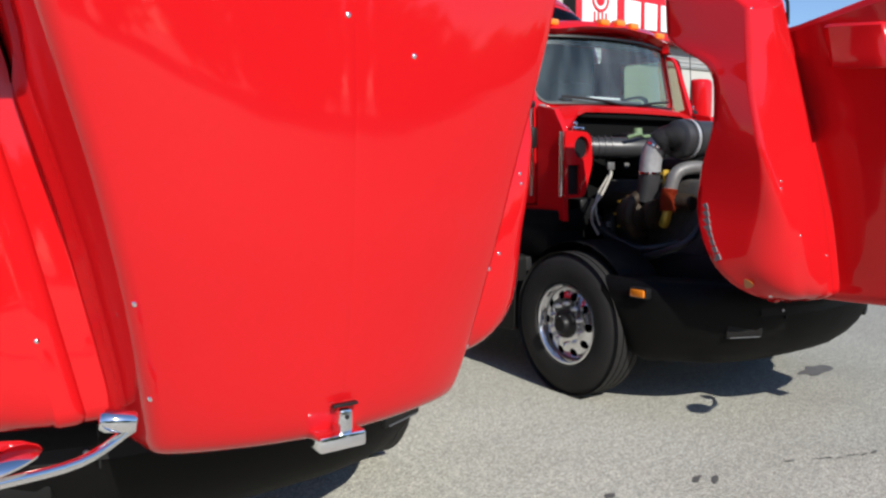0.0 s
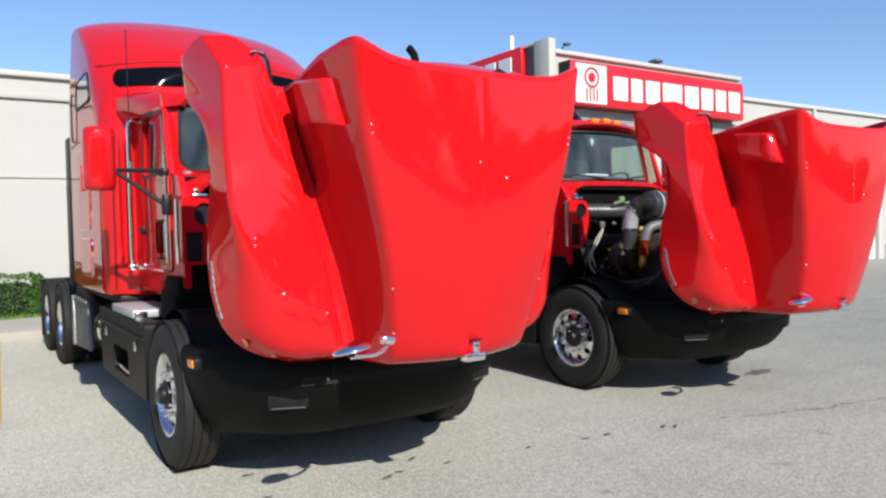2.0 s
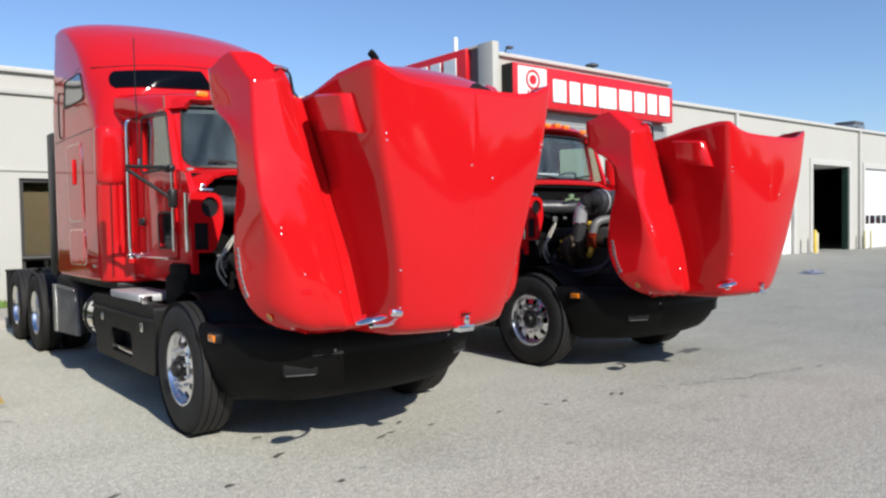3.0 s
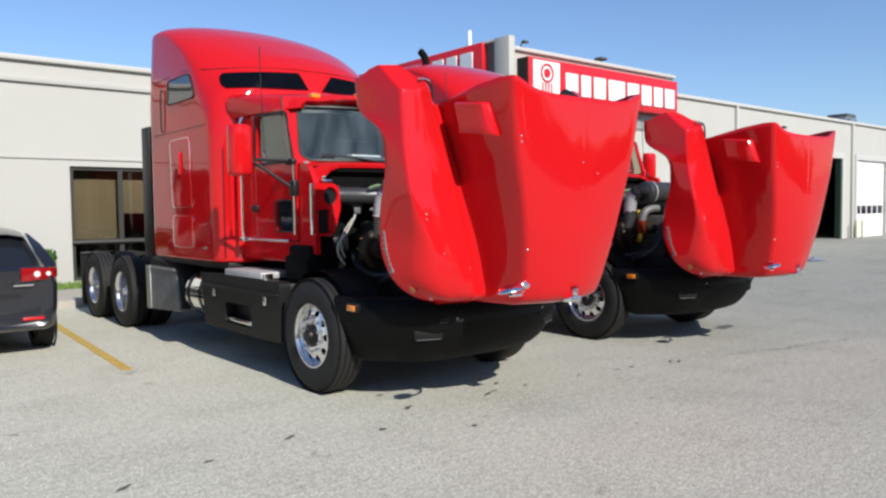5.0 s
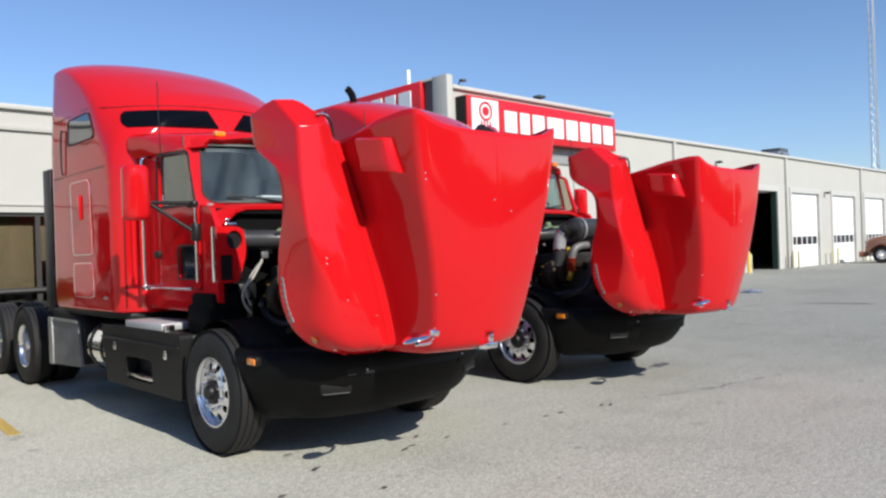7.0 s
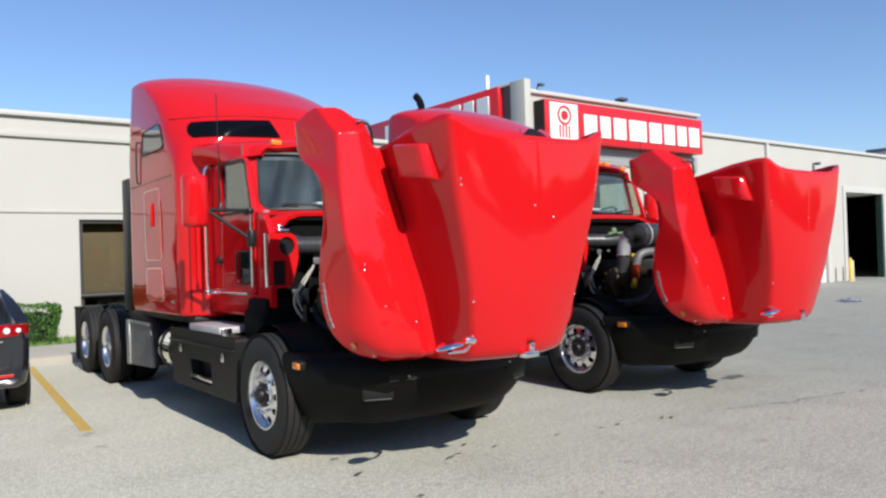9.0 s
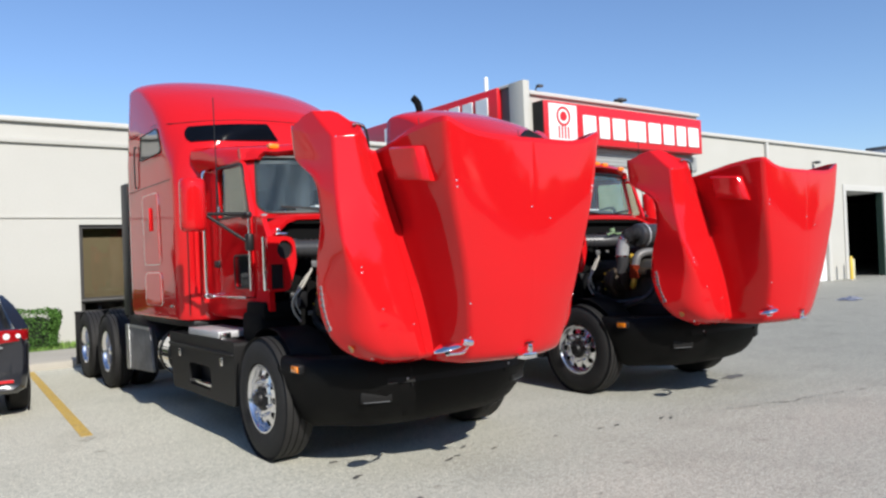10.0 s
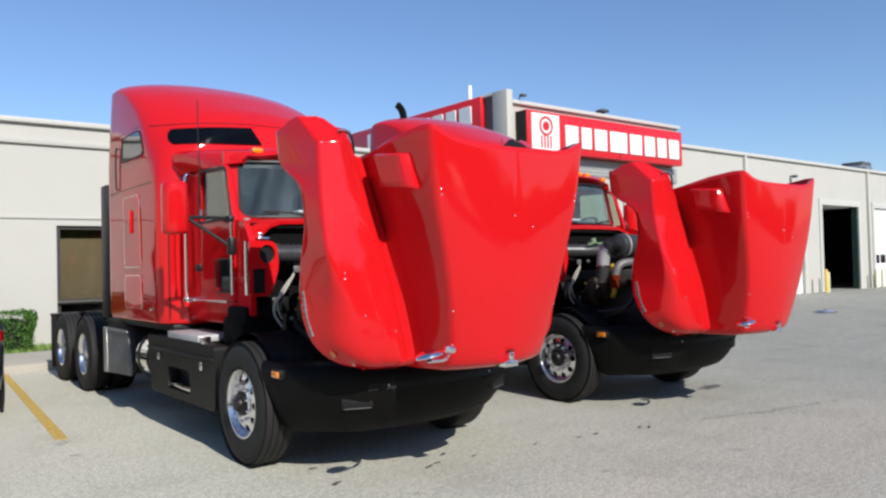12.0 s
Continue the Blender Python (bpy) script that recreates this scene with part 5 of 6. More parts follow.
        joint = [(sd * x, sleeper_front(x, z) - 0.001, z) for x, z in ((0.0, 3.19), (0.2, 3.19), (0.4, 3.187), (0.6, 3.182), (0.8, 3.175), (0.92, 3.170), (1.0, 3.168), (1.06, 3.168), (1.11, 3.172))]
        part("cap_joint", piped(joint + [(sd * 1.158, 6.84, 3.198)], 0.005, seg=6), BLACK, sl)


def build_chassis(truck):
    fr = part("frame_rail", boxed(-0.47, -0.39, 3.35, 11.6, 0.72, 0.99, r=0.008), BLACK, truck, "black steel frame rail")
    part("frame_rail", boxed(0.39, 0.47, 3.35, 11.6, 0.72, 0.99, r=0.008), BLACK, truck, "black steel frame rail")
    for y in (3.5, 5.2, 7.4, 8.9, 10.28, 11.5):
        part("crossmember", boxed(-0.39, 0.39, y - 0.06, y + 0.06, 0.76, 0.95, r=0.01), BLACK, truck)
    part("deck_plate", boxed(-0.5, 0.5, 8.25, 9.3, 0.992, 1.01), TREAD, truck, "tread plate deck behind the sleeper")
    fw = part("fifth_wheel", boxed(-0.45, 0.45, 9.95, 10.75, 1.10, 1.17, r=0.04), CAST, truck, "greasy fifth wheel plate")
    part("fifth_wheel_base", boxed(-0.42, 0.42, 10.1, 10.5, 0.99, 1.10), CAST, fw)
    for y in (4.3, 9.6, 10.97):
        part("axle", piped([(-1.0, y, 0.50), (-0.4, y, 0.46 if y < 5 else 0.50), (0.4, y, 0.46 if y < 5 else 0.50), (1.0, y, 0.50)], 0.075, seg=12), CAST, truck, "dark axle beam")
        if y > 5:
            part("differential", lathe(bmesh.new(), [(0, -0.24), (0.16, -0.2), (0.23, 0), (0.16, 0.2), (0, 0.24)], Matrix.Translation((0, y, 0.5)) @ pose(0, 0, 0, 90), 18), CAST, truck)
    for sd in (-1, 1):
        # step box with tread plate and a recess
        o = rounded([(4.84, 0.36), (6.60, 0.36), (6.72, 0.94), (4.84, 0.94)], 0.05)
        hole = rounded(rect(5.45, 6.08, 0.44, 0.66), 0.06)
        bx = part("step_box", plated(o, [hole], on_x(sd * 1.145), (-sd * 0.12, 0, 0)), PLASTIC, truck, "black plastic step box under the cab", bevel=0.012)
        part("box_body", boxed(sd * 0.52, sd * 1.02, 4.86, 6.60, 0.40, 0.92, r=0.02), BLACK, bx)
        part("box_ridge", boxed(sd * 1.10, sd * 1.165, 4.86, 6.69, 0.80, 0.83, r=0.01), PLASTIC, bx)
        part("step_bar", boxed(sd * 1.03, sd * 1.13, 5.48, 6.05, 0.455, 0.50, r=0.015), ALU, bx, "silver step bar in the recess")
        part("box_latch", boxed(sd * 1.145, sd * 1.16, 5.1, 5.16, 0.70, 0.78, r=0.005), ALU, bx)
        part("box_latch", boxed(sd * 1.145, sd * 1.16, 6.30, 6.36, 0.70, 0.78, r=0.005), ALU, bx)
        part("tread_step", boxed(sd * 0.80, sd * 1.15, 5.20, 6.05, 0.945, 1.01, r=0.012), STEP_ALU, bx, "aluminium tread plate step")
        part("step_bracket", boxed(sd * 1.05, sd * 1.14, 5.14, 5.196, 0.90, 1.0, r=0.006), ALU, bx)
        # round polished tank with straps
        m = Matrix.Translation((sd * 0.84, 6.70, 0.66)) @ pose(0, 0, 0, -90)
        tk = part("tank", lathe(bmesh.new(), [(0, 0), (0.25, 0), (0.275, 0.02), (0.275, 0.56), (0.25, 0.58), (0, 0.58)], m, 36), CHROME, truck, "polished round tank behind the step box", sharp=30)
        for h in (0.10, 0.44):
            part("tank_strap", lathe(bmesh.new(), [(0.277, h), (0.285, h + 0.005), (0.285, h + 0.055), (0.277, h + 0.06)], m, 36), BLACK, tk, "black strap")
        # slanted cover and bright panel ahead of the rear wheels
        secs = [[Vector((sd * x, y, z)) for x, z in ((0.55, 0.45), (1.10, 0.45), (1.10, zt - 0.05), (1.05, zt), (0.55, zt))] for y, zt in ((7.34, 0.86), (7.45, 0.96), (8.42, 1.08), (8.46, 1.05))]
        cv = part("side_cover", loft(bmesh.new(), secs, closed=True, caps=True), PLASTIC, truck, "black cover box ahead of the rear wheels")
        part("bright_panel", plated(rounded([(7.40, 0.42), (8.50, 0.37), (8.52, 0.93), (7.50, 0.93)], 0.02), [], on_x(sd * 1.135), (-sd * 0.03, 0, 0)), DULL_ALU, cv, "dull aluminium side panel", bevel=0.006)
        part("panel_edge", plated(rounded([(8.36, 0.375), (8.50, 0.37), (8.52, 0.93), (8.38, 0.93)], 0.01), [], on_x(sd * 1.15), (-sd * 0.014, 0, 0)), TREAD, cv, "folded bright edge", bevel=0.004)
        part("top_fold", plated(rounded([(7.49, 0.905), (8.36, 0.905), (8.36, 0.935), (7.505, 0.935)], 0.008), [], on_x(sd * 1.148), (-sd * 0.012, 0, 0)), TREAD, cv, bevel=0.003)
        # mud flap, front inner arch, splash guard
        part("mud_flap", boxed(sd * 0.55, sd * 1.16, 11.62, 11.635, 0.14, 0.95), BLACK, truck, "black rubber mud flap")
        part("flap_hanger", boxed(sd * 0.45, sd * 1.17, 11.60, 11.64, 0.95, 0.99, r=0.008), BLACK, truck)
        bm = bmesh.new()
        secs = []
        for k in range(9):
            a = radians(20 + 110 * k / 8)
            secs.append([Vector((sd * x, 4.3 - 0.58 * math.cos(a), 0.50 + 0.58 * math.sin(a))) for x in (0.70, 1.02, 1.05)])
        loft(bm, secs)
        bmesh.ops.solidify(bm, geom=bm.faces[:], thickness=0.015)
        part("wheel_liner", bm, BLACK, truck, "black inner wheel arch liner")
        sg = part("splash_guard", boxed(sd * 0.62, sd * 0.975, 4.62, 5.08, 0.92, 1.19, r=0.05), NEAR_BLACK, truck, "black rubber splash guard behind the wheel")
        part("guard_top", boxed(sd * 0.60, sd * 0.955, 4.60, 5.02, 1.12, 1.28, r=0.035), NEAR_BLACK, sg)


def build_engine(truck):
    e = part("engine", boxed(-0.30, 0.30, 3.75, 4.78, 0.72, 1.50, r=0.05), CAST, truck, "dark dirty diesel engine block")
    part("rocker_cover", boxed(-0.20, 0.24, 3.80, 4.75, 1.50, 1.66, r=0.05), BLACK, e, "black rocker cover")
    part("exhaust_manifold", piped([(-0.36, 3.85, 1.34), (-0.40, 4.1, 1.36), (-0.40, 4.4, 1.36), (-0.34, 4.7, 1.32)], 0.06, seg=10), RUST, e, "heat-stained exhaust manifold")
    m = Matrix.Translation((-0.47, 4.25, 1.25)) @ pose(0, 0, 0, 90)
    part("turbocharger", lathe(bmesh.new(), [(0, -0.13), (0.05, -0.13), (0.12, -0.10), (0.15, -0.03), (0.12, 0.05), (0.06, 0.08), (0.10, 0.12), (0.11, 0.17), (0.05, 0.19), (0, 0.19)], m, 22), RUST, e, "brown heat-stained turbocharger")
    for k in range(8):
        a = 2 * math.pi * k / 8
        part("turbo_bolt", lathe(bmesh.new(), [(0, 0.02), (0.009, 0.02), (0.010, 0), (0, 0)], m @ Matrix.Translation((0.128 * math.cos(a), 0.128 * math.sin(a), -0.085)) @ pose(0, 0, 0, 180), 6), BRASS, e)
    part("turbo_scroll", piped([(-0.47, 4.22, 1.40), (-0.57, 4.22, 1.33), (-0.60, 4.22, 1.22), (-0.53, 4.22, 1.12), (-0.42, 4.22, 1.10)], 0.045, seg=12), RUST, e)
    af = part("air_filter", lathe(bmesh.new(), [(0, 0), (0.11, 0.0), (0.135, 0.02), (0.14, 0.06), (0.132, 0.065), (0.132, 0.14), (0.14, 0.145), (0.14, 0.17), (0.132, 0.175), (0.132, 0.62), (0.10, 0.65), (0, 0.65)], along((-0.35, 4.03, 1.785), (0.3, 3.96, 1.785)), 30), HOSE, truck, "black cylindrical air filter canister")
    part("clamp", lathe(bmesh.new(), [(0.134, 0.095), (0.146, 0.095), (0.146, 0.12), (0.134, 0.12)], along((-0.35, 4.03, 1.785), (0.3, 3.96, 1.785)), 30, close=True), STEEL, af)
    part("filter_elbow", piped([(-0.24, 4.01, 1.79), (-0.34, 4.02, 1.80), (-0.405, 4.06, 1.785), (-0.435, 4.10, 1.745)], 0.090, seg=18, n=10, ribs=0.06), HOSE, truck, "black ribbed rubber elbow")
    part("intake_pipe", piped([(-0.41, 4.07, 1.775), (-0.44, 4.11, 1.735), (-0.455, 4.14, 1.66), (-0.455, 4.155, 1.535)], 0.077, seg=20, n=10), STEEL, truck, "silver-grey intake elbow pipe")
    for p, q in (((-0.455, 4.153, 1.55), (-0.455, 4.16, 1.4)), ((-0.437, 4.105, 1.74), (-0.452, 4.135, 1.67))):
        part("pipe_clamp", lathe(bmesh.new(), [(0.078, -0.008), (0.084, -0.008), (0.084, 0.008), (0.078, 0.008)], along(p, q), 18, close=True), ALU, truck)
    part("rubber_coupling", piped([(-0.455, 4.155, 1.545), (-0.453, 4.165, 1.45), (-0.455, 4.19, 1.35)], 0.079, seg=16), HOSE, truck, "black rubber coupling")
    part("charge_pipe", piped([(-0.08, 3.90, 1.57), (-0.25, 3.94, 1.585), (-0.375, 3.98, 1.545), (-0.425, 4.0, 1.42)], 0.048, seg=14, n=10), PIPE_GREY, truck, "grey charge air pipe")
    part("charge_hose", piped([(-0.425, 4.0, 1.435), (-0.435, 4.0, 1.36), (-0.44, 4.0, 1.28)], 0.050, seg=14, n=14, ribs=0.14), HOSE_RED, truck, "red ribbed silicone hose")
    part("brass_elbow", piped([(-0.44, 4.0, 1.29), (-0.455, 4.0, 1.23), (-0.43, 4.04, 1.185)], 0.036, seg=12), BRASS, truck, "brass-coloured elbow")
    part("red_hose_end", piped([(-0.11, 3.885, 1.565), (0.02, 3.84, 1.56)], 0.053, seg=14, n=10, ribs=0.12), HOSE_RED, truck)
    # intake duct from the cowl
    dk = part("intake_duct", piped([(-0.75, 4.70, 1.742), (-0.60, 4.645, 1.742), (-0.35, 4.50, 1.737), (-0.05, 4.40, 1.735)], 0.082, seg=18), HOSE, truck, "thick black intake duct")
    part("duct_rim", lathe(bmesh.new(), [(0.078, -0.02), (0.096, -0.02), (0.096, 0.02), (0.078, 0.02)], along((-0.61, 4.650, 1.742), (-0.36, 4.505, 1.737)), 20, close=True), HOSE, dk)
    for k in range(4):
        q = Vector((-0.57, 4.628, 1.742)).lerp((-0.40, 4.528, 1.738), k / 4)
        part("duct_rib", lathe(bmesh.new(), [(0.080, -0.006), (0.089, -0.006), (0.089, 0.006), (0.080, 0.006)], along(q, q + Vector((0.33, -0.19, 0))), 20, close=True), HOSE, dk)
    part("cable_loom", piped([(-0.57, 4.42, 1.56), (-0.60, 4.40, 1.52), (-0.68, 4.40, 1.40), (-0.765, 4.40, 1.30), (-0.75, 4.43, 1.20), (-0.69, 4.42, 1.10)], 0.011, seg=8), WHITE_HOSE, truck, "pale looped cable loom")
    part("cable_loom", piped([(-0.575, 4.43, 1.54), (-0.63, 4.42, 1.49), (-0.71, 4.42, 1.38), (-0.74, 4.40, 1.27), (-0.70, 4.40, 1.17)], 0.007, seg=8), WHITE_HOSE, truck, "pale looped cable loom")
    part("reservoir", boxed(-0.70, -0.52, 4.60, 4.76, 1.20, 1.36, r=0.03), BLACK, truck, "small black reservoir")
    part("coolant_tank", boxed(-0.25, 0.30, 4.55, 4.76, 1.66, 1.86, r=0.04), BLACK, truck, "black coolant tank")
    part("cap", lathe(bmesh.new(), [(0, 0.04), (0.035, 0.04), (0.04, 0.0), (0, 0)], Matrix.Translation((-0.05, 4.64, 1.86)), 14), GREEN_WIRE, truck, "dusty green filler cap")
    part("hose", piped([(-0.30, 4.0, 1.05), (-0.48, 4.2, 1.0), (-0.50, 4.5, 1.08), (-0.38, 4.75, 1.2)], 0.03, seg=10), HOSE, truck)
    part("hose", piped([(-0.32, 3.8, 1.2), (-0.5, 3.78, 1.08), (-0.55, 4.0, 0.98), (-0.4, 4.3, 0.92)], 0.026, seg=10), HOSE, truck)
    part("filter_can", lathe(bmesh.new(), [(0, -0.12), (0.05, -0.12), (0.055, 0.1), (0.03, 0.12), (0, 0.12)], Matrix.Translation((-0.42, 4.55, 1.12)), 16), BLACK, truck, "black spin-on filter")
    part("pulley", lathe(bmesh.new(), [(0, 0.05), (0.06, 0.05), (0.10, 0.04), (0.10, 0.0), (0, 0)], along((-0.2, 3.74, 1.15), (-0.2, 3.5, 1.15)), 20), STEEL, truck)
    part("yellow_tag", boxed(-0.395, -0.345, 4.07, 4.09, 1.44, 1.57, r=0.006), BRASS, truck, "yellow tag by the hose")
    part("wire_bundle", piped([(-0.42, 4.40, 1.81), (-0.34, 4.36, 1.835), (-0.25, 4.40, 1.82), (-0.16, 4.36, 1.83)], 0.014, seg=8), GREEN_WIRE, truck, "dusty green wiring")
    for x, y, z, w, h in ((-0.50, 4.48, 1.60, 0.035, 0.03), (-0.33, 4.48, 1.605, 0.025, 0.02), (-0.70, 4.45, 1.27, 0.03, 0.035), (-0.60, 4.4, 1.17, 0.02, 0.02)):
        part("bracket", boxed(x - w, x + w, y, y + 0.02, z - h, z + h, r=0.008), PIPE_GREY, truck, "dull steel bracket")
    part("radiator", boxed(-0.46, 0.46, 3.42, 3.52, 0.80, 1.62, r=0.015), BLACK, truck, "black radiator core")
    part("fan_shroud", lathe(bmesh.new(), [(0.30, 0), (0.40, 0), (0.40, 0.16), (0.38, 0.16), (0.36, 0.02), (0.30, 0.02)], along((0, 3.69, 1.2), (0, 3.4, 1.2)), 30, close=True), BLACK, truck, "black fan shroud")
    for k in range(3):
        x = -0.1 + 0.12 * k
        part("bolt_head", lathe(bmesh.new(), [(0, 0.02), (0.018, 0.02), (0.02, 0), (0, 0)], Matrix.Translation((x - 0.2, 4.3 + 0.1 * k, 1.66)), 8), ALU, e)


def build_truck():
    global SHIFT
    truck = empty("semi_truck", TRUCK_AT)
    SHIFT = Vector((0, -TRUCK_AT.y, 0))
    hood = build_hood(truck)
    build_hood_details(truck, hood)
    build_bumper(truck)
    build_cab(truck)
    build_sleeper(truck)
    build_chassis(truck)
    build_engine(truck)
    for sd in (-1, 1):
        build_wheel(truck, sd * 1.005, 4.3, True, sd)
        for y in (9.6, 10.97):
            build_wheel(truck, sd * 1.02, y, False, sd)
    SHIFT = Vector((0, 0, 0))
    tagged(truck, "red highway tractor with a tall sleeper and its hood tipped open", "truck", "red trucks with open hoods")
    return truck


truck = build_truck()
second = copy_thing(truck, pose(TRUCK_AT.x + 3.87, TRUCK_AT.y + 0.10, 0))
# its hood is moved, mostly down, to fit the camera's view
for ob in second.children:
    if ob.name.startswith("hood"):
        ob.location += Vector((0.01, -0.005, -0.058))
SHIFT = Vector((0, -TRUCK_AT.y, 0))
stack = part("exhaust_stack", piped([(-0.33, 8.36, 1.1), (-0.33, 8.36, 2.6), (-0.33, 8.36, 3.95)], 0.058, seg=16, n=2), CHROME, second, "chrome exhaust stack behind the sleeper")
part("stack_tip", piped([(-0.33, 8.36, 3.94), (-0.33, 8.36, 4.07), (-0.35, 8.38, 4.18), (-0.40, 8.42, 4.27)], 0.060, seg=16), NEAR_BLACK, stack, "curved sooty black stack tip")
part("stack_mouth", lathe(bmesh.new(), [(0.0, 0.0), (0.055, 0.0), (0.055, 0.006), (0.0, 0.006)], along((-0.404, 8.424, 4.275), (-0.49, 8.51, 4.37)), 16), BLACK, stack)
SHIFT = Vector((0, 0, 0))

# ---- lot and roof fittings ----
def bollard(x, y, h, mat, label):
    z = ground_z(x, y)
    b = tagged(put("bollard", lathe(bmesh.new(), [(0.0, z - 0.05), (0.070, z - 0.05), (0.070, z + h - 0.05), (0.05, z + h - 0.012), (0.0, z + h)], Matrix.Translation((x, y, 0)), 18), mat), label, "bollard", "bollards at the workshop doors")
    part("base_collar", lathe(bmesh.new(), [(0.071, z - 0.02), (0.12, z - 0.02), (0.12, z + 0.03), (0.071, z + 0.05)], Matrix.Translation((x, y, 0)), 18, close=True), CONCRETE, b, "concrete collar")


def build_fittings():
    bollard(34.1, 14.9, 1.12, YELLOW, "bright yellow steel bollard beside the open workshop door")
    for x in (34.85, 40.2, 40.95, 46.2, 47.0, 52.1, 52.95):
        bollard(x, 15.15, 0.98, PALE_YELLOW, "faded cream-yellow steel bollard beside a workshop door")
    for x, z in ((32.4, 5.25), (46.3, 4.15), (58.5, 4.15)):
        lamp = tagged(put("wall_lamp", boxed(x - 0.11, x + 0.11, 15.28, 15.46, z - 0.02, z + 0.11, r=0.03), DARK_GREY), "small dark floodlight on the workshop wall", "lamp", "workshop wall lamps")
        part("arm", boxed(x - 0.04, x + 0.04, 15.44, 15.598, z + 0.02, z + 0.10), DARK_GREY, lamp)
        part("lens", boxed(x - 0.09, x + 0.09, 15.30, 15.44, z - 0.032, z - 0.021), CLEAR_LENS, lamp)
    # roof plant
    hv = tagged(put("roof_unit", boxed(47.0, 48.6, 18.5, 20.2, 5.8, 7.15, r=0.04), GALV), "weathered grey roof air unit", "air unit")
    part("hood_cowl", boxed(47.7, 49.0, 18.7, 20.0, 6.6, 7.45, r=0.08), DARK_GREY, hv)
    for k in range(5):
        part("louvre", boxed(47.1, 47.6, 18.46, 18.495, 6.45 + 0.13 * k, 6.53 + 0.13 * k), DARK_GREY, hv)
    v = tagged(put("roof_vent", lathe(bmesh.new(), [(0, 6.38), (0.08, 6.38), (0.08, 7.08), (0.24, 7.10), (0.24, 7.16), (0.06, 7.22), (0, 7.22)], Matrix.Translation((20.0, 16.3, 0)), 18), DARK_GREY), "dark mushroom vent on the tower roof", "vent")
    part("vent_collar", lathe(bmesh.new(), [(0.085, 6.4), (0.14, 6.4), (0.12, 6.98), (0.085, 6.98)], Matrix.Translation((20.0, 16.3, 0)), 18, close=True), GALV, v)
    tagged(put("roof_pipe", lathe(bmesh.new(), [(0, 6.4), (0.075, 6.4), (0.075, 8.05), (0.06, 8.1), (0, 8.1)], Matrix.Translation((15.9, 19.0, 0)), 14), SIGN_WHITE), "white plastic vent pipe on the roof", "pipe")
    lamp = tagged(put("parapet_lamp", boxed(14.92, 15.12, 15.30, 15.46, 6.90, 6.98, r=0.02), DARK_GREY), "small dark lamp on the parapet corner", "lamp")
    part("bracket", piped([(15.0, 15.44, 6.92), (15.0, 15.52, 6.90), (15.0, 15.56, 6.79)], 0.02), DARK_GREY, lamp)
    # lattice mast beyond the workshop
    bx, by = 95.0, 27.0
    mast = tagged(put("lattice_mast", piped([(bx - 0.4, by - 0.4, -0.3), (bx - 0.25, by - 0.25, 29.0)], 0.06, seg=8), GALV), "tall grey lattice mast behind the workshop", "mast")
    for dx, dy in ((0.4, -0.4), (0.0, 0.4)):
        part("leg", piped([(bx + dx, by + dy, -0.3), (bx + dx * 0.6, by + dy * 0.6, 29.0)], 0.06, seg=8), GALV, mast)
    for k in range(28):
        z0, f = k * 1.0, 1 - 0.4 * k / 29
        c = [Vector((bx - 0.4 * f, by - 0.4 * f, z0)), Vector((bx + 0.4 * f, by - 0.4 * f, z0)), Vector((bx, by + 0.4 * f, z0))]
        bm = bmesh.new()
        for i in range(3):
            tube(bm, [c[i], c[(i + 1) % 3] + Vector((0, 0, 1.0))], 0.025, seg=5)
        part("bracing", bm, GALV, mast)


build_fittings()


# ---- hedge ----
def build_hedge():
    rng = random.Random(11)
    hx0, hx1, hy0, hy1, z0, z1 = -6.0, 1.05, 14.95, 15.85, 0.12, 0.90
    hedge = tagged(put("hedge", boxed(hx0 + 0.15, hx1 - 0.15, hy0 + 0.15, hy1 - 0.15, z0, z1 - 0.15, r=0.1), material("hedge_shade", (0.012, 0.025, 0.006), 0.9, grain=0.4)), "clipped green hedge in front of the cream wall", "hedge")
    bm = bmesh.new()
    for i in range(15000):
        x, y, z = rng.uniform(hx0, hx1), rng.uniform(hy0, hy1), rng.uniform(z0, z1)
        k = rng.randrange(4)
        if k == 0:
            z = z1 - abs(rng.gauss(0, 0.05)) + 0.04 * math.sin(x * 3.1) + 0.03 * math.sin(x * 7.7)
        elif k == 1:
            y = hy0 + abs(rng.gauss(0, 0.06)) + 0.03 * math.sin(x * 5.3 + z * 4)
        elif k == 2:
            x = hx1 - abs(rng.gauss(0, 0.06)) - 0.05 * math.sin(z * 6)
        else:
            y = hy0 + abs(rng.gauss(0, 0.09))
        if z > z1 - 0.1 and (hx1 - x) < 0.12:
            z -= 0.1 * rng.random()
        p = Vector((x, y, z))
        a = Vector((rng.gauss(0, 1), rng.gauss(0, 1), rng.gauss(0, 1))).normalized()
        b = a.cross(Vector((rng.gauss(0, 1), rng.gauss(0, 1), rng.gauss(0, 1)))).normalized()
        s = rng.uniform(0.018, 0.034)
        bm.faces.new([bm.verts.new(p + q) for q in (-a * s, b * s * 0.55, a * s, -b * s * 0.55)])
    part("leaves", bm, LEAF, hedge, "small green leaves")


build_hedge()


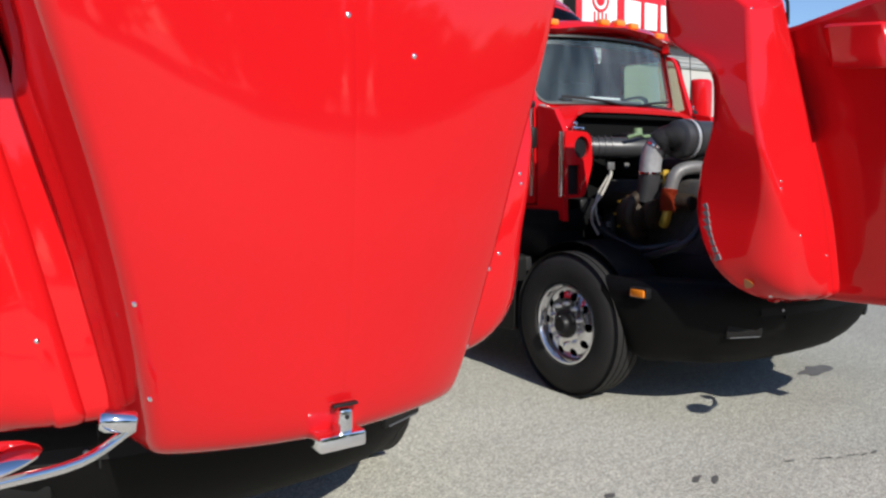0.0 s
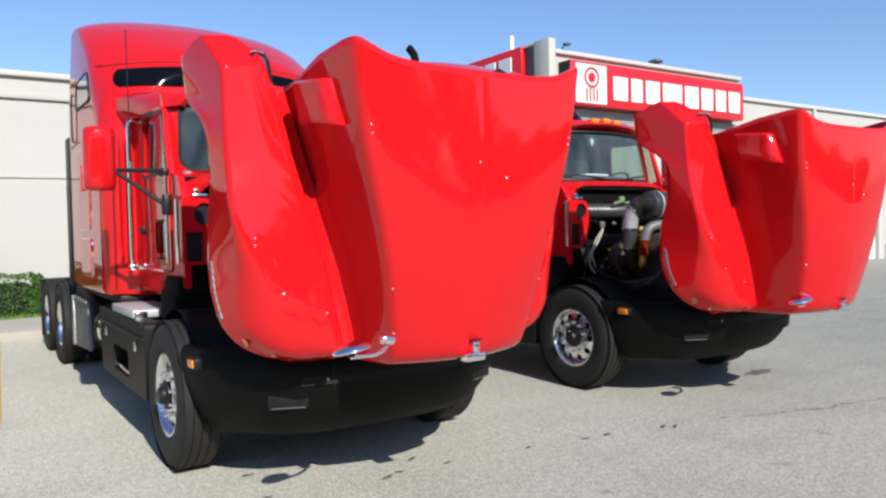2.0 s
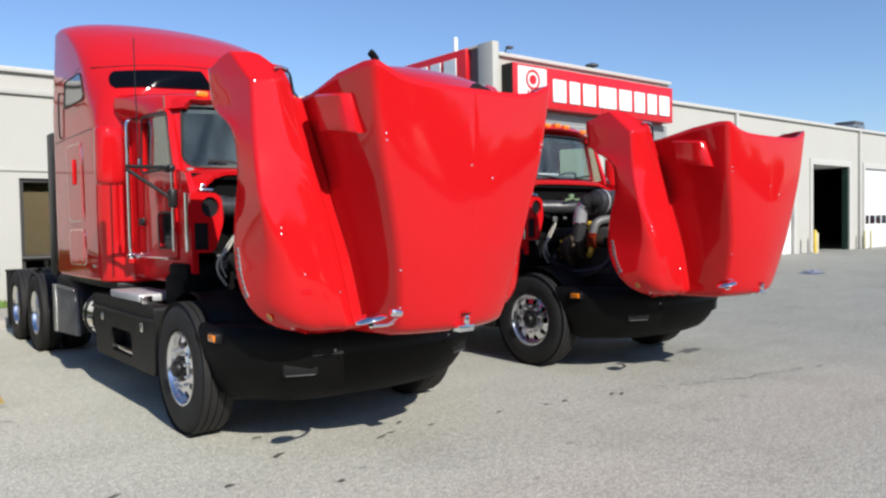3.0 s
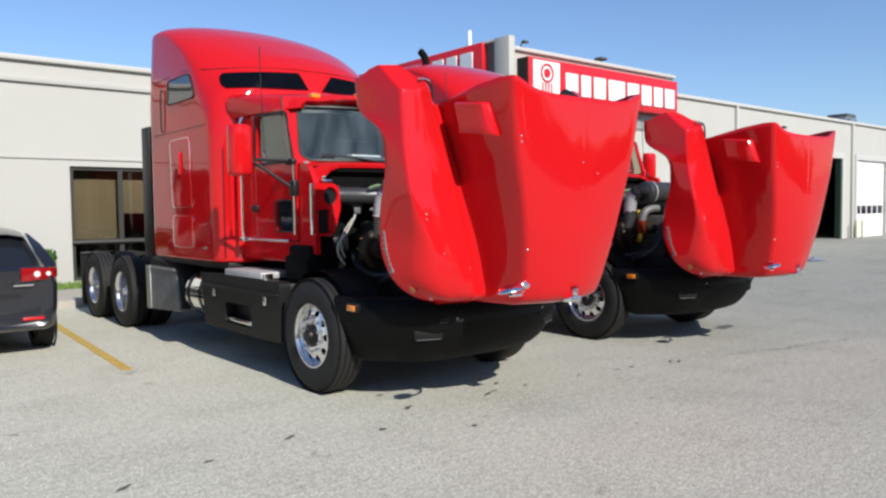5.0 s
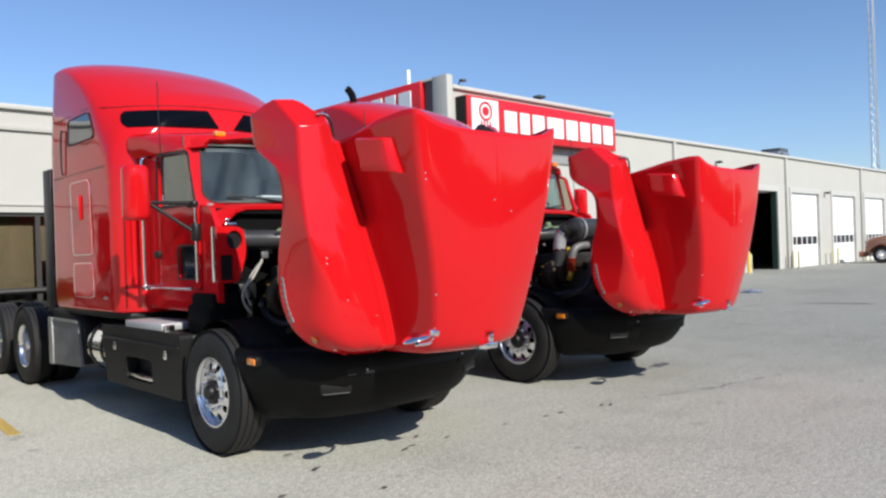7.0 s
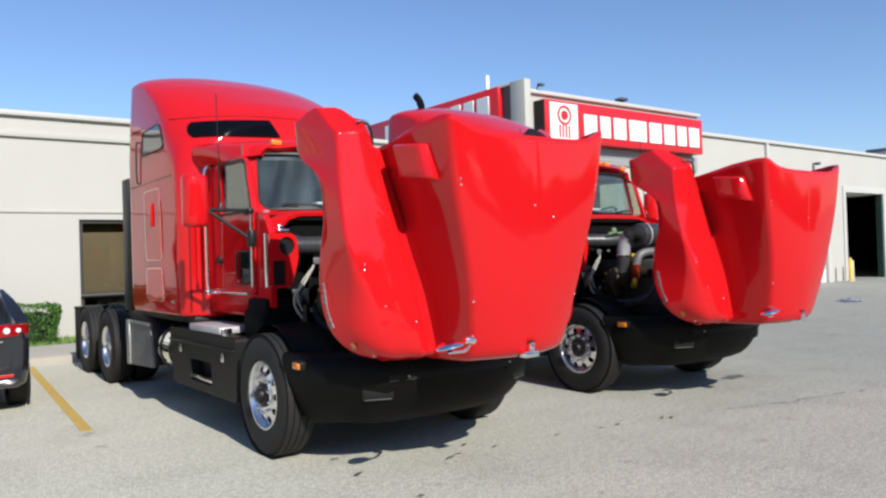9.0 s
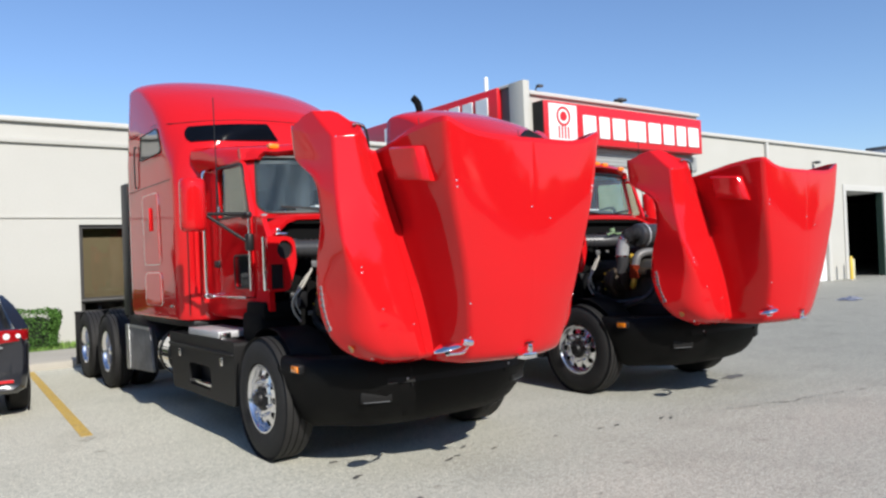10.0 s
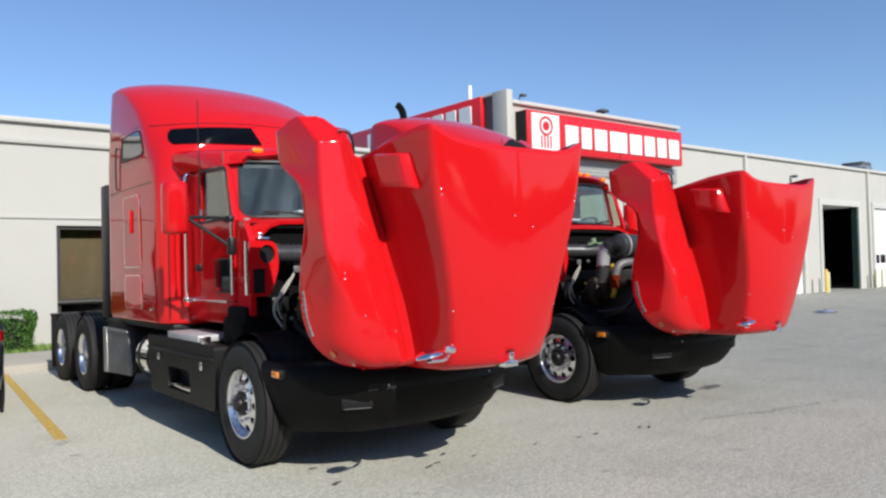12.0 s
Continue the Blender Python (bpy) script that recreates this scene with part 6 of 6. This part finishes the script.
# ---- parked hatchback ----
def build_car():
    global SHIFT
    at = Vector((-1.27, 10.1, 0))
    car = empty("hatchback_car", at)
    SHIFT = Vector((0, -10.1, 0))
    # lower body: stations (y, half width, bottom, top)
    secs = []
    for y, hw, zb, zt in ((7.98, 0.66, 0.36, 0.90), (7.95, 0.76, 0.34, 0.98), (8.00, 0.815, 0.30, 1.02), (8.15, 0.85, 0.27, 1.03), (8.6, 0.865, 0.25, 1.02), (9.5, 0.87, 0.22, 0.98), (10.5, 0.87, 0.22, 0.95), (11.2, 0.86, 0.24, 0.92), (11.8, 0.83, 0.26, 0.82), (12.15, 0.76, 0.28, 0.70), (12.25, 0.62, 0.33, 0.60)):
        half = [(0, zt), (hw * 0.6, zt - 0.003), (hw * 0.88, zt - 0.02), (hw * 0.97, zt - 0.07), (hw, zt * 0.55 + zb * 0.45 + 0.1), (hw * 0.99, zt * 0.35 + zb * 0.65), (hw * 0.95, zb + 0.05), (hw * 0.85, zb), (0, zb)]
        secs.append([Vector((u, y, z)) for u, z in half] + [Vector((-u, y, z)) for u, z in half[-2:0:-1]])
    body = part("body", loft(bmesh.new(), secs, closed=True, caps=True), CAR_PAINT, car, "glossy dark navy body", sharp=45)
    # glasshouse
    secs = []
    for y, hw, zt in ((8.06, 0.66, 1.00), (8.22, 0.64, 1.17), (8.48, 0.60, 1.37), (8.75, 0.585, 1.43), (9.4, 0.59, 1.455), (10.0, 0.60, 1.44), (10.5, 0.64, 1.27), (11.0, 0.70, 0.98)):
        w0 = 0.80 if y > 8.3 else 0.74
        half = [(0, zt), (hw * 0.7, zt - 0.01), (hw, zt - 0.05 if zt > 1.1 else zt), (w0, 0.955)]
        secs.append([Vector((-u, y, z)) for u, z in half[:0:-1]] + [Vector((u, y, z)) for u, z in half])
    part("glasshouse", loft(bmesh.new(), secs), DARKGLASS, car, "dark car windows", sharp=50)
    # roof skin and pillars
    secs = []
    for y, hw, zt in ((8.42, 0.56, 1.362), (8.36, 0.57, 1.385), (8.6, 0.60, 1.43), (8.9, 0.60, 1.455), (9.4, 0.605, 1.472), (9.95, 0.61, 1.46), (10.05, 0.61, 1.44)):
        half = [(0, zt), (hw * 0.7, zt - 0.008), (hw * 0.95, zt - 0.035), (hw * 1.02, zt - 0.08)]
        secs.append([Vector((-u, y, z)) for u, z in half[:0:-1]] + [Vector((u, y, z)) for u, z in half])
    part("roof", loft(bmesh.new(), secs), CAR_PAINT, car, "dark roof with a short rear lip", sharp=50)
    for sd in (-1, 1):
        part("rear_pillar", loft(bmesh.new(), [[Vector((sd * a, y, z)) for a, y, z in row] for row in
             (((0.845, 8.10, 1.0), (0.70, 8.03, 1.0)), ((0.80, 8.22, 1.12), (0.655, 8.16, 1.12)), ((0.735, 8.40, 1.26), (0.61, 8.33, 1.27)), ((0.65, 8.62, 1.38), (0.585, 8.46, 1.385)))]), CAR_PAINT, car)
        part("mid_pillar", loft(bmesh.new(), [[Vector((sd * 0.815, 9.38, 0.96)), Vector((sd * 0.815, 9.48, 0.96))], [Vector((sd * 0.61, 9.42, 1.42)), Vector((sd * 0.61, 9.50, 1.42))]]), CAR_PAINT, car)
        part("front_pillar", loft(bmesh.new(), [[Vector((sd * 0.815, 10.9, 0.96)), Vector((sd * 0.77, 11.0, 0.98))], [Vector((sd * 0.625, 10.05, 1.42)), Vector((sd * 0.60, 10.12, 1.43))]]), CAR_PAINT, car)
        # tail lamp cluster wrapping the corner
        rows = []
        for u, y in ((0.44, 7.945), (0.60, 7.94), (0.72, 7.95), (0.79, 7.985), (0.835, 8.07), (0.862, 8.24)):
            k = (u - 0.44) / 0.42
            rows.append([Vector((sd * u, y, 0.855 + 0.03 * k)), Vector((sd * u, y - 0.008, 0.93 + 0.01 * k)), Vector((sd * u, y + 0.004, 1.005 - 0.01 * k))])
        bm = loft(bmesh.new(), rows)
        bmesh.ops.solidify(bm, geom=bm.faces[:], thickness=0.02)
        tl = part("tail_lamp", bm, RED_LENS, car, "red wraparound tail lamp")
        for u, r in ((0.60, 0.036), (0.715, 0.027)):
            part("clear_reflector", lathe(bmesh.new(), [(0, 0), (r, 0), (r * 0.9, 0.012), (0, 0.02)], along((sd * u, 7.938, 0.932), (sd * u, 7.5, 0.932)), 18), CLEAR_LENS, tl, "round clear lamp")
        part("bumper_reflector", boxed(sd * 0.44, sd * 0.66, 7.945, 7.962, 0.415, 0.45, r=0.006), RED_LENS, car, "thin red bumper reflector")
        part("side_mirror", boxed(sd * 0.86, sd * 1.02, 10.62, 10.74, 0.97, 1.09, r=0.04), CAR_PAINT, car, "dark door mirror")
        for y in (8.72, 11.38):
            turn = pose(sd * 0.775, y - 10.1, 0.31, 0, 90 * sd, 0)
            w = shared("car_rim", "wheel", lambda: lathe(bmesh.new(), [(0, 0.07), (0.05, 0.075), (0.07, 0.06), (0.14, 0.05), (0.19, 0.07), (0.205, 0.09), (0.21, 0.07), (0.20, -0.08)], seg=26), ALU, car, turn, "alloy wheel")
            shared("car_tyre", "tyre", lambda: lathe(bmesh.new(), [(0.20, -0.095), (0.27, -0.105), (0.305, -0.09), (0.312, -0.05), (0.312, 0.05), (0.305, 0.09), (0.27, 0.105), (0.20, 0.095)], seg=36, close=True), RUBBER, w, Matrix(), "black tyre")
            arch = lathe(bmesh.new(), [(0.33, 0.09), (0.36, 0.094), (0.36, 0.105), (0.33, 0.10)], Matrix.Translation((sd * 0.775, y, 0.31)) @ pose(0, 0, 0, 0, 90 * sd, 0), 36, close=True)
            part("arch_lip", arch, BLACK, car)
    part("tailgate_seam", boxed(-0.43, 0.43, 7.936, 7.95, 0.70, 0.706), BLACK, car)
    pl = part("number_plate", boxed(-0.155, 0.155, 7.925, 7.945, 0.735, 0.875, r=0.006), PLATE, car, "pale number plate with plain bars")
    for k in range(5):
        part("plate_bar", boxed(-0.115 + 0.05 * k, -0.083 + 0.05 * k, 7.919, 7.924, 0.77, 0.84), DIRTGREY, pl)
    part("badge_bar", boxed(0.36, 0.56, 7.93, 7.945, 0.805, 0.825), ALU, car, "small silver badge bar")
    part("tailgate_badge", boxed(-0.06, 0.06, 7.925, 7.945, 0.945, 0.985, r=0.01), BRASS, car, "small gold badge shape")
    part("wiper", piped([(0.0, 8.11, 1.09), (-0.2, 8.12, 1.10), (-0.38, 8.13, 1.09)], 0.009), BLACK, car)
    SHIFT = Vector((0, 0, 0))
    tagged(car, "dark navy hatchback car parked nose to the kerb", "car")


build_car()


# ---- brown bonneted truck by the workshop ----
def build_brown_truck():
    global SHIFT
    at = Vector((48.8, 9.85, -0.15))
    tr = empty("brown_truck", at)
    tr.rotation_euler = (0, 0, radians(-90))
    SHIFT = Vector((0, 0, 0))
    # the nose points along the thing's own -x, towards the workshop
    secs = []
    for x, hw, zb, zt in ((-4.15, 0.62, 0.75, 1.35), (-4.0, 0.72, 0.70, 1.52), (-3.7, 0.80, 0.70, 1.62), (-3.3, 0.86, 0.70, 1.69), (-2.85, 0.93, 0.72, 1.78), (-2.35, 0.98, 0.75, 1.90)):
        half = [(0, zt), (hw * 0.6, zt - 0.03), (hw * 0.9, zt - 0.12), (hw, zt - 0.3), (hw, zb), (0, zb)]
        secs.append([Vector((x, u, z)) for u, z in half] + [Vector((x, -u, z)) for u, z in half[-2:0:-1]])
    part("hood", loft(bmesh.new(), secs, closed=True, caps=True), BROWN_PAINT, tr, "brown sloping hood")
    for sd in (-1, 1):
        secs = []
        for k in range(11):
            a = radians(-5 + 180 * k / 10)
            c, s = math.cos(a), math.sin(a)
            secs.append([Vector((-3.1 - 0.70 * c, sd * 0.80, 0.52 + 0.66 * s)), Vector((-3.1 - 0.72 * c, sd * 1.12, 0.52 + 0.66 * s)), Vector((-3.1 - 0.66 * c, sd * 1.20, 0.52 + 0.58 * s))])
        bm = loft(bmesh.new(), secs)
        bmesh.ops.solidify(bm, geom=bm.faces[:], thickness=0.03)
        part("fender", bm, BROWN_PAINT, tr, "brown rounded fender")
        part("headlamp", lathe(bmesh.new(), [(0, 0.03), (0.09, 0.02), (0.11, 0), (0, 0)], along((-4.05, sd * 0.72, 1.10), (-5, sd * 0.74, 1.10)), 18), CLEAR_LENS, tr, "clear headlamp")
        for x in (-3.1, 2.3):
            turn = pose(x, sd * 1.0, 0.505, 90 * (1 if sd < 0 else -1), 0, 0)
            w = shared("rim1", "wheel", lambda: rim_mesh(0.112), ALU, tr, turn, "pale steel wheel")
            shared("tyre", "tyre", tyre_mesh, RUBBER, w, Matrix(), "black tyre", 30)
        part("cab_side", plated(rounded([(-1.75, 0.85), (0.05, 0.85), (0.05, 2.75), (-1.05, 2.75), (-1.55, 1.93), (-1.75, 1.93)], 0.06), [rounded([(-1.38, 1.98), (-0.25, 1.98), (-0.25, 2.55), (-1.0, 2.55)], 0.06)], lambda u, v, sd=sd: Vector((u - 0.6, sd * (1.0 - 0.1 * max(0, v - 1.9)), v)), (0, -sd * 0.05, 0)), BROWN_PAINT, tr, "brown cab side")
        part("step_tank", lathe(bmesh.new(), [(0, -0.9), (0.28, -0.9), (0.3, -0.86), (0.3, 0.6), (0.28, 0.64), (0, 0.64)], Matrix.Translation((-0.9, sd * 0.85, 0.62)) @ pose(0, 0, 0, 0, 90, 0), 22), ALU, tr, "bright fuel tank")
    part("windscreen", loft(bmesh.new(), [[Vector((-2.18, -0.85, 1.95)), Vector((-2.26, 0, 1.95)), Vector((-2.18, 0.85, 1.95))], [Vector((-1.70, -0.80, 2.6)), Vector((-1.76, 0, 2.6)), Vector((-1.70, 0.80, 2.6))]]), GLASS, tr, "clear windscreen")
    part("cab_roof", boxed(-1.85, -0.55, -0.93, 0.93, 2.6, 2.8, r=0.08), BROWN_PAINT, tr, "brown cab roof")
    part("cab_back", boxed(-0.60, -0.52, -0.95, 0.95, 0.9, 2.7, r=0.01), BROWN_PAINT, tr)
    part("cab_floor", boxed(-2.35, -0.55, -0.95, 0.95, 0.82, 0.92, r=0.01), BLACK, tr)
    part("bumper", boxed(-4.35, -4.12, -1.15, 1.15, 0.38, 0.72, r=0.05), BROWN_PAINT, tr, "brown front bumper")
    part("grille", boxed(-4.19, -4.10, -0.5, 0.5, 0.80, 1.36, r=0.02), DARK_GREY, tr, "dark grille")
    part("frame_rail", boxed(-4.0, 3.4, -0.42, 0.42, 0.62, 0.85, r=0.02), BLACK, tr, "black frame")
    tagged(tr, "older brown bonneted truck parked by the workshop doors", "truck")


build_brown_truck()


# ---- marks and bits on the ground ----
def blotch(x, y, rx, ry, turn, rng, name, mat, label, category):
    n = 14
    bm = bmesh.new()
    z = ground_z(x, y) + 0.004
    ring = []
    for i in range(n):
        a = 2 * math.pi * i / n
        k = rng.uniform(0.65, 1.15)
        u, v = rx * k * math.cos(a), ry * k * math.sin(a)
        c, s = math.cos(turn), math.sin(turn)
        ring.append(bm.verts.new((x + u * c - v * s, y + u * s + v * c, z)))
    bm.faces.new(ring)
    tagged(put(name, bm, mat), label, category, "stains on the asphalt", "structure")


def build_marks():
    rng = random.Random(3)
    spots = [(-0.69, 3.13), (-0.05, 3.24), (0.55, 2.96), (1.05, 3.31), (1.11, 2.58), (1.95, 3.25), (2.16, 3.44), (2.97, 3.15), (3.45, 3.06), (3.65, 3.04), (4.16, 2.93), (4.23, 2.87), (-1.25, 3.01), (1.84, 3.21), (2.31, 3.22), (1.12, 3.81)]
    for x, y in spots:
        blotch(x, y, rng.uniform(0.03, 0.07), rng.uniform(0.010, 0.026), rng.uniform(-0.4, 0.4) + 0.2, rng, "oil_spot", OIL_AND_SHADOW, "small dark oil spot on the asphalt", "stain")
    # painted cast shadow of a right-hand hood mirror that isn't modelled
    blotch(6.64, 3.73, 0.24, 0.10, 0.15, random.Random(9), "oil_stain", OIL_AND_SHADOW, "dark oval mirror shadow painted on the asphalt by the bumper", "stain")
    crack = [(4.74, 2.81), (4.99, 2.68), (5.39, 2.59), (5.71, 2.46), (6.1, 2.42), (6.5, 2.33), (6.9, 2.2)]
    for (x0, y0), (x1, y1) in zip(crack, crack[1:]):
        turn = math.atan2(y1 - y0, x1 - x0)
        for k in range(5):
            t = (k + rng.uniform(0.2, 0.8)) / 5
            if rng.random() < 0.75:
                blotch(x0 + (x1 - x0) * t, y0 + (y1 - y0) * t + rng.uniform(-0.025, 0.025), rng.uniform(0.02, 0.055), rng.uniform(0.005, 0.014), turn + rng.uniform(-0.4, 0.4), rng, "crack", OIL_AND_SHADOW, "dark broken crack in the asphalt", "crack")
    for x, y, rx, ry, a in ((22.2, 7.5, 1.15, 0.06, -1.35), (17.3, 5.3, 1.0, 0.10, -1.2), (24.0, 7.2, 1.2, 0.08, -1.3)):
        blotch(x, y, rx, ry, a, rng, "damp_patch", OIL_AND_SHADOW, "long dark damp streak on the asphalt", "stain")
    # crumpled cloth lying on the lot
    bm = bmesh.new()
    n = 9
    z = ground_z(20.9, 8.9)
    g = [[bm.verts.new((20.9 + 0.09 * (i - 4), 8.9 + 0.07 * (j - 4) + 0.03 * math.sin(i), z + 0.005 + max(0, 0.16 - 0.03 * math.hypot(i - 4, j - 4)) * rng.uniform(0.3, 1.0))) for j in range(n)] for i in range(n)]
    for i in range(n - 1):
        for j in range(n - 1):
            bm.faces.new((g[i][j], g[i + 1][j], g[i + 1][j + 1], g[i][j + 1]))
    bmesh.ops.solidify(bm, geom=bm.faces[:], thickness=0.004)
    tagged(put("rag", bm, BLUE), "crumpled blue and white rag lying on the asphalt", "rag")


build_marks()


# ---- woods beyond the lot, mirrored in the paint ----
def build_woods():
    rng = random.Random(21)
    bm = bmesh.new()
    for t in range(46):
        x = -85 + 4.0 * t + rng.uniform(-1.5, 1.5)
        y = -40 + rng.uniform(-4, 4)
        h = rng.uniform(0.8, 1.1) * float(ip(x, (-80, -20, 20, 34, 60, 100), (11, 16.5, 17.0, 4.8, 4.0, 6.0)))
        tube(bm, [(x, y, -0.2), (x + 0.2, y, h * 0.3), (x, y + 0.2, h * 0.6)], 0.2, seg=6, n=2)
        lobes = [(Vector((x + rng.uniform(-2.2, 2.2), y + rng.uniform(-2, 2), h * (0.08 + 0.80 * (k + rng.random()) / 13))), rng.uniform(1.8, 2.8)) for k in range(13)]
        for c, r in lobes:
            for i in range(150):
                d = Vector((rng.gauss(0, 1), rng.gauss(0, 1), rng.gauss(0, 1))).normalized()
                p = c + d * r * rng.uniform(0.5, 1.05)
                p.z = max(p.z, 0.1)
                a = Vector((rng.gauss(0, 1), rng.gauss(0, 1), rng.gauss(0, 1))).normalized()
                b = a.cross(d + Vector((0.1, 0.2, 0.3))).normalized()
                s = rng.uniform(0.3, 0.6)
                bm.faces.new([bm.verts.new(p + q) for q in (-a * s, b * s * 0.7, a * s, -b * s * 0.7)])
    tagged(put("far_woods", bm, TREE), "row of leafy green trees beyond the lot", "trees", kind="stuff")


build_woods()
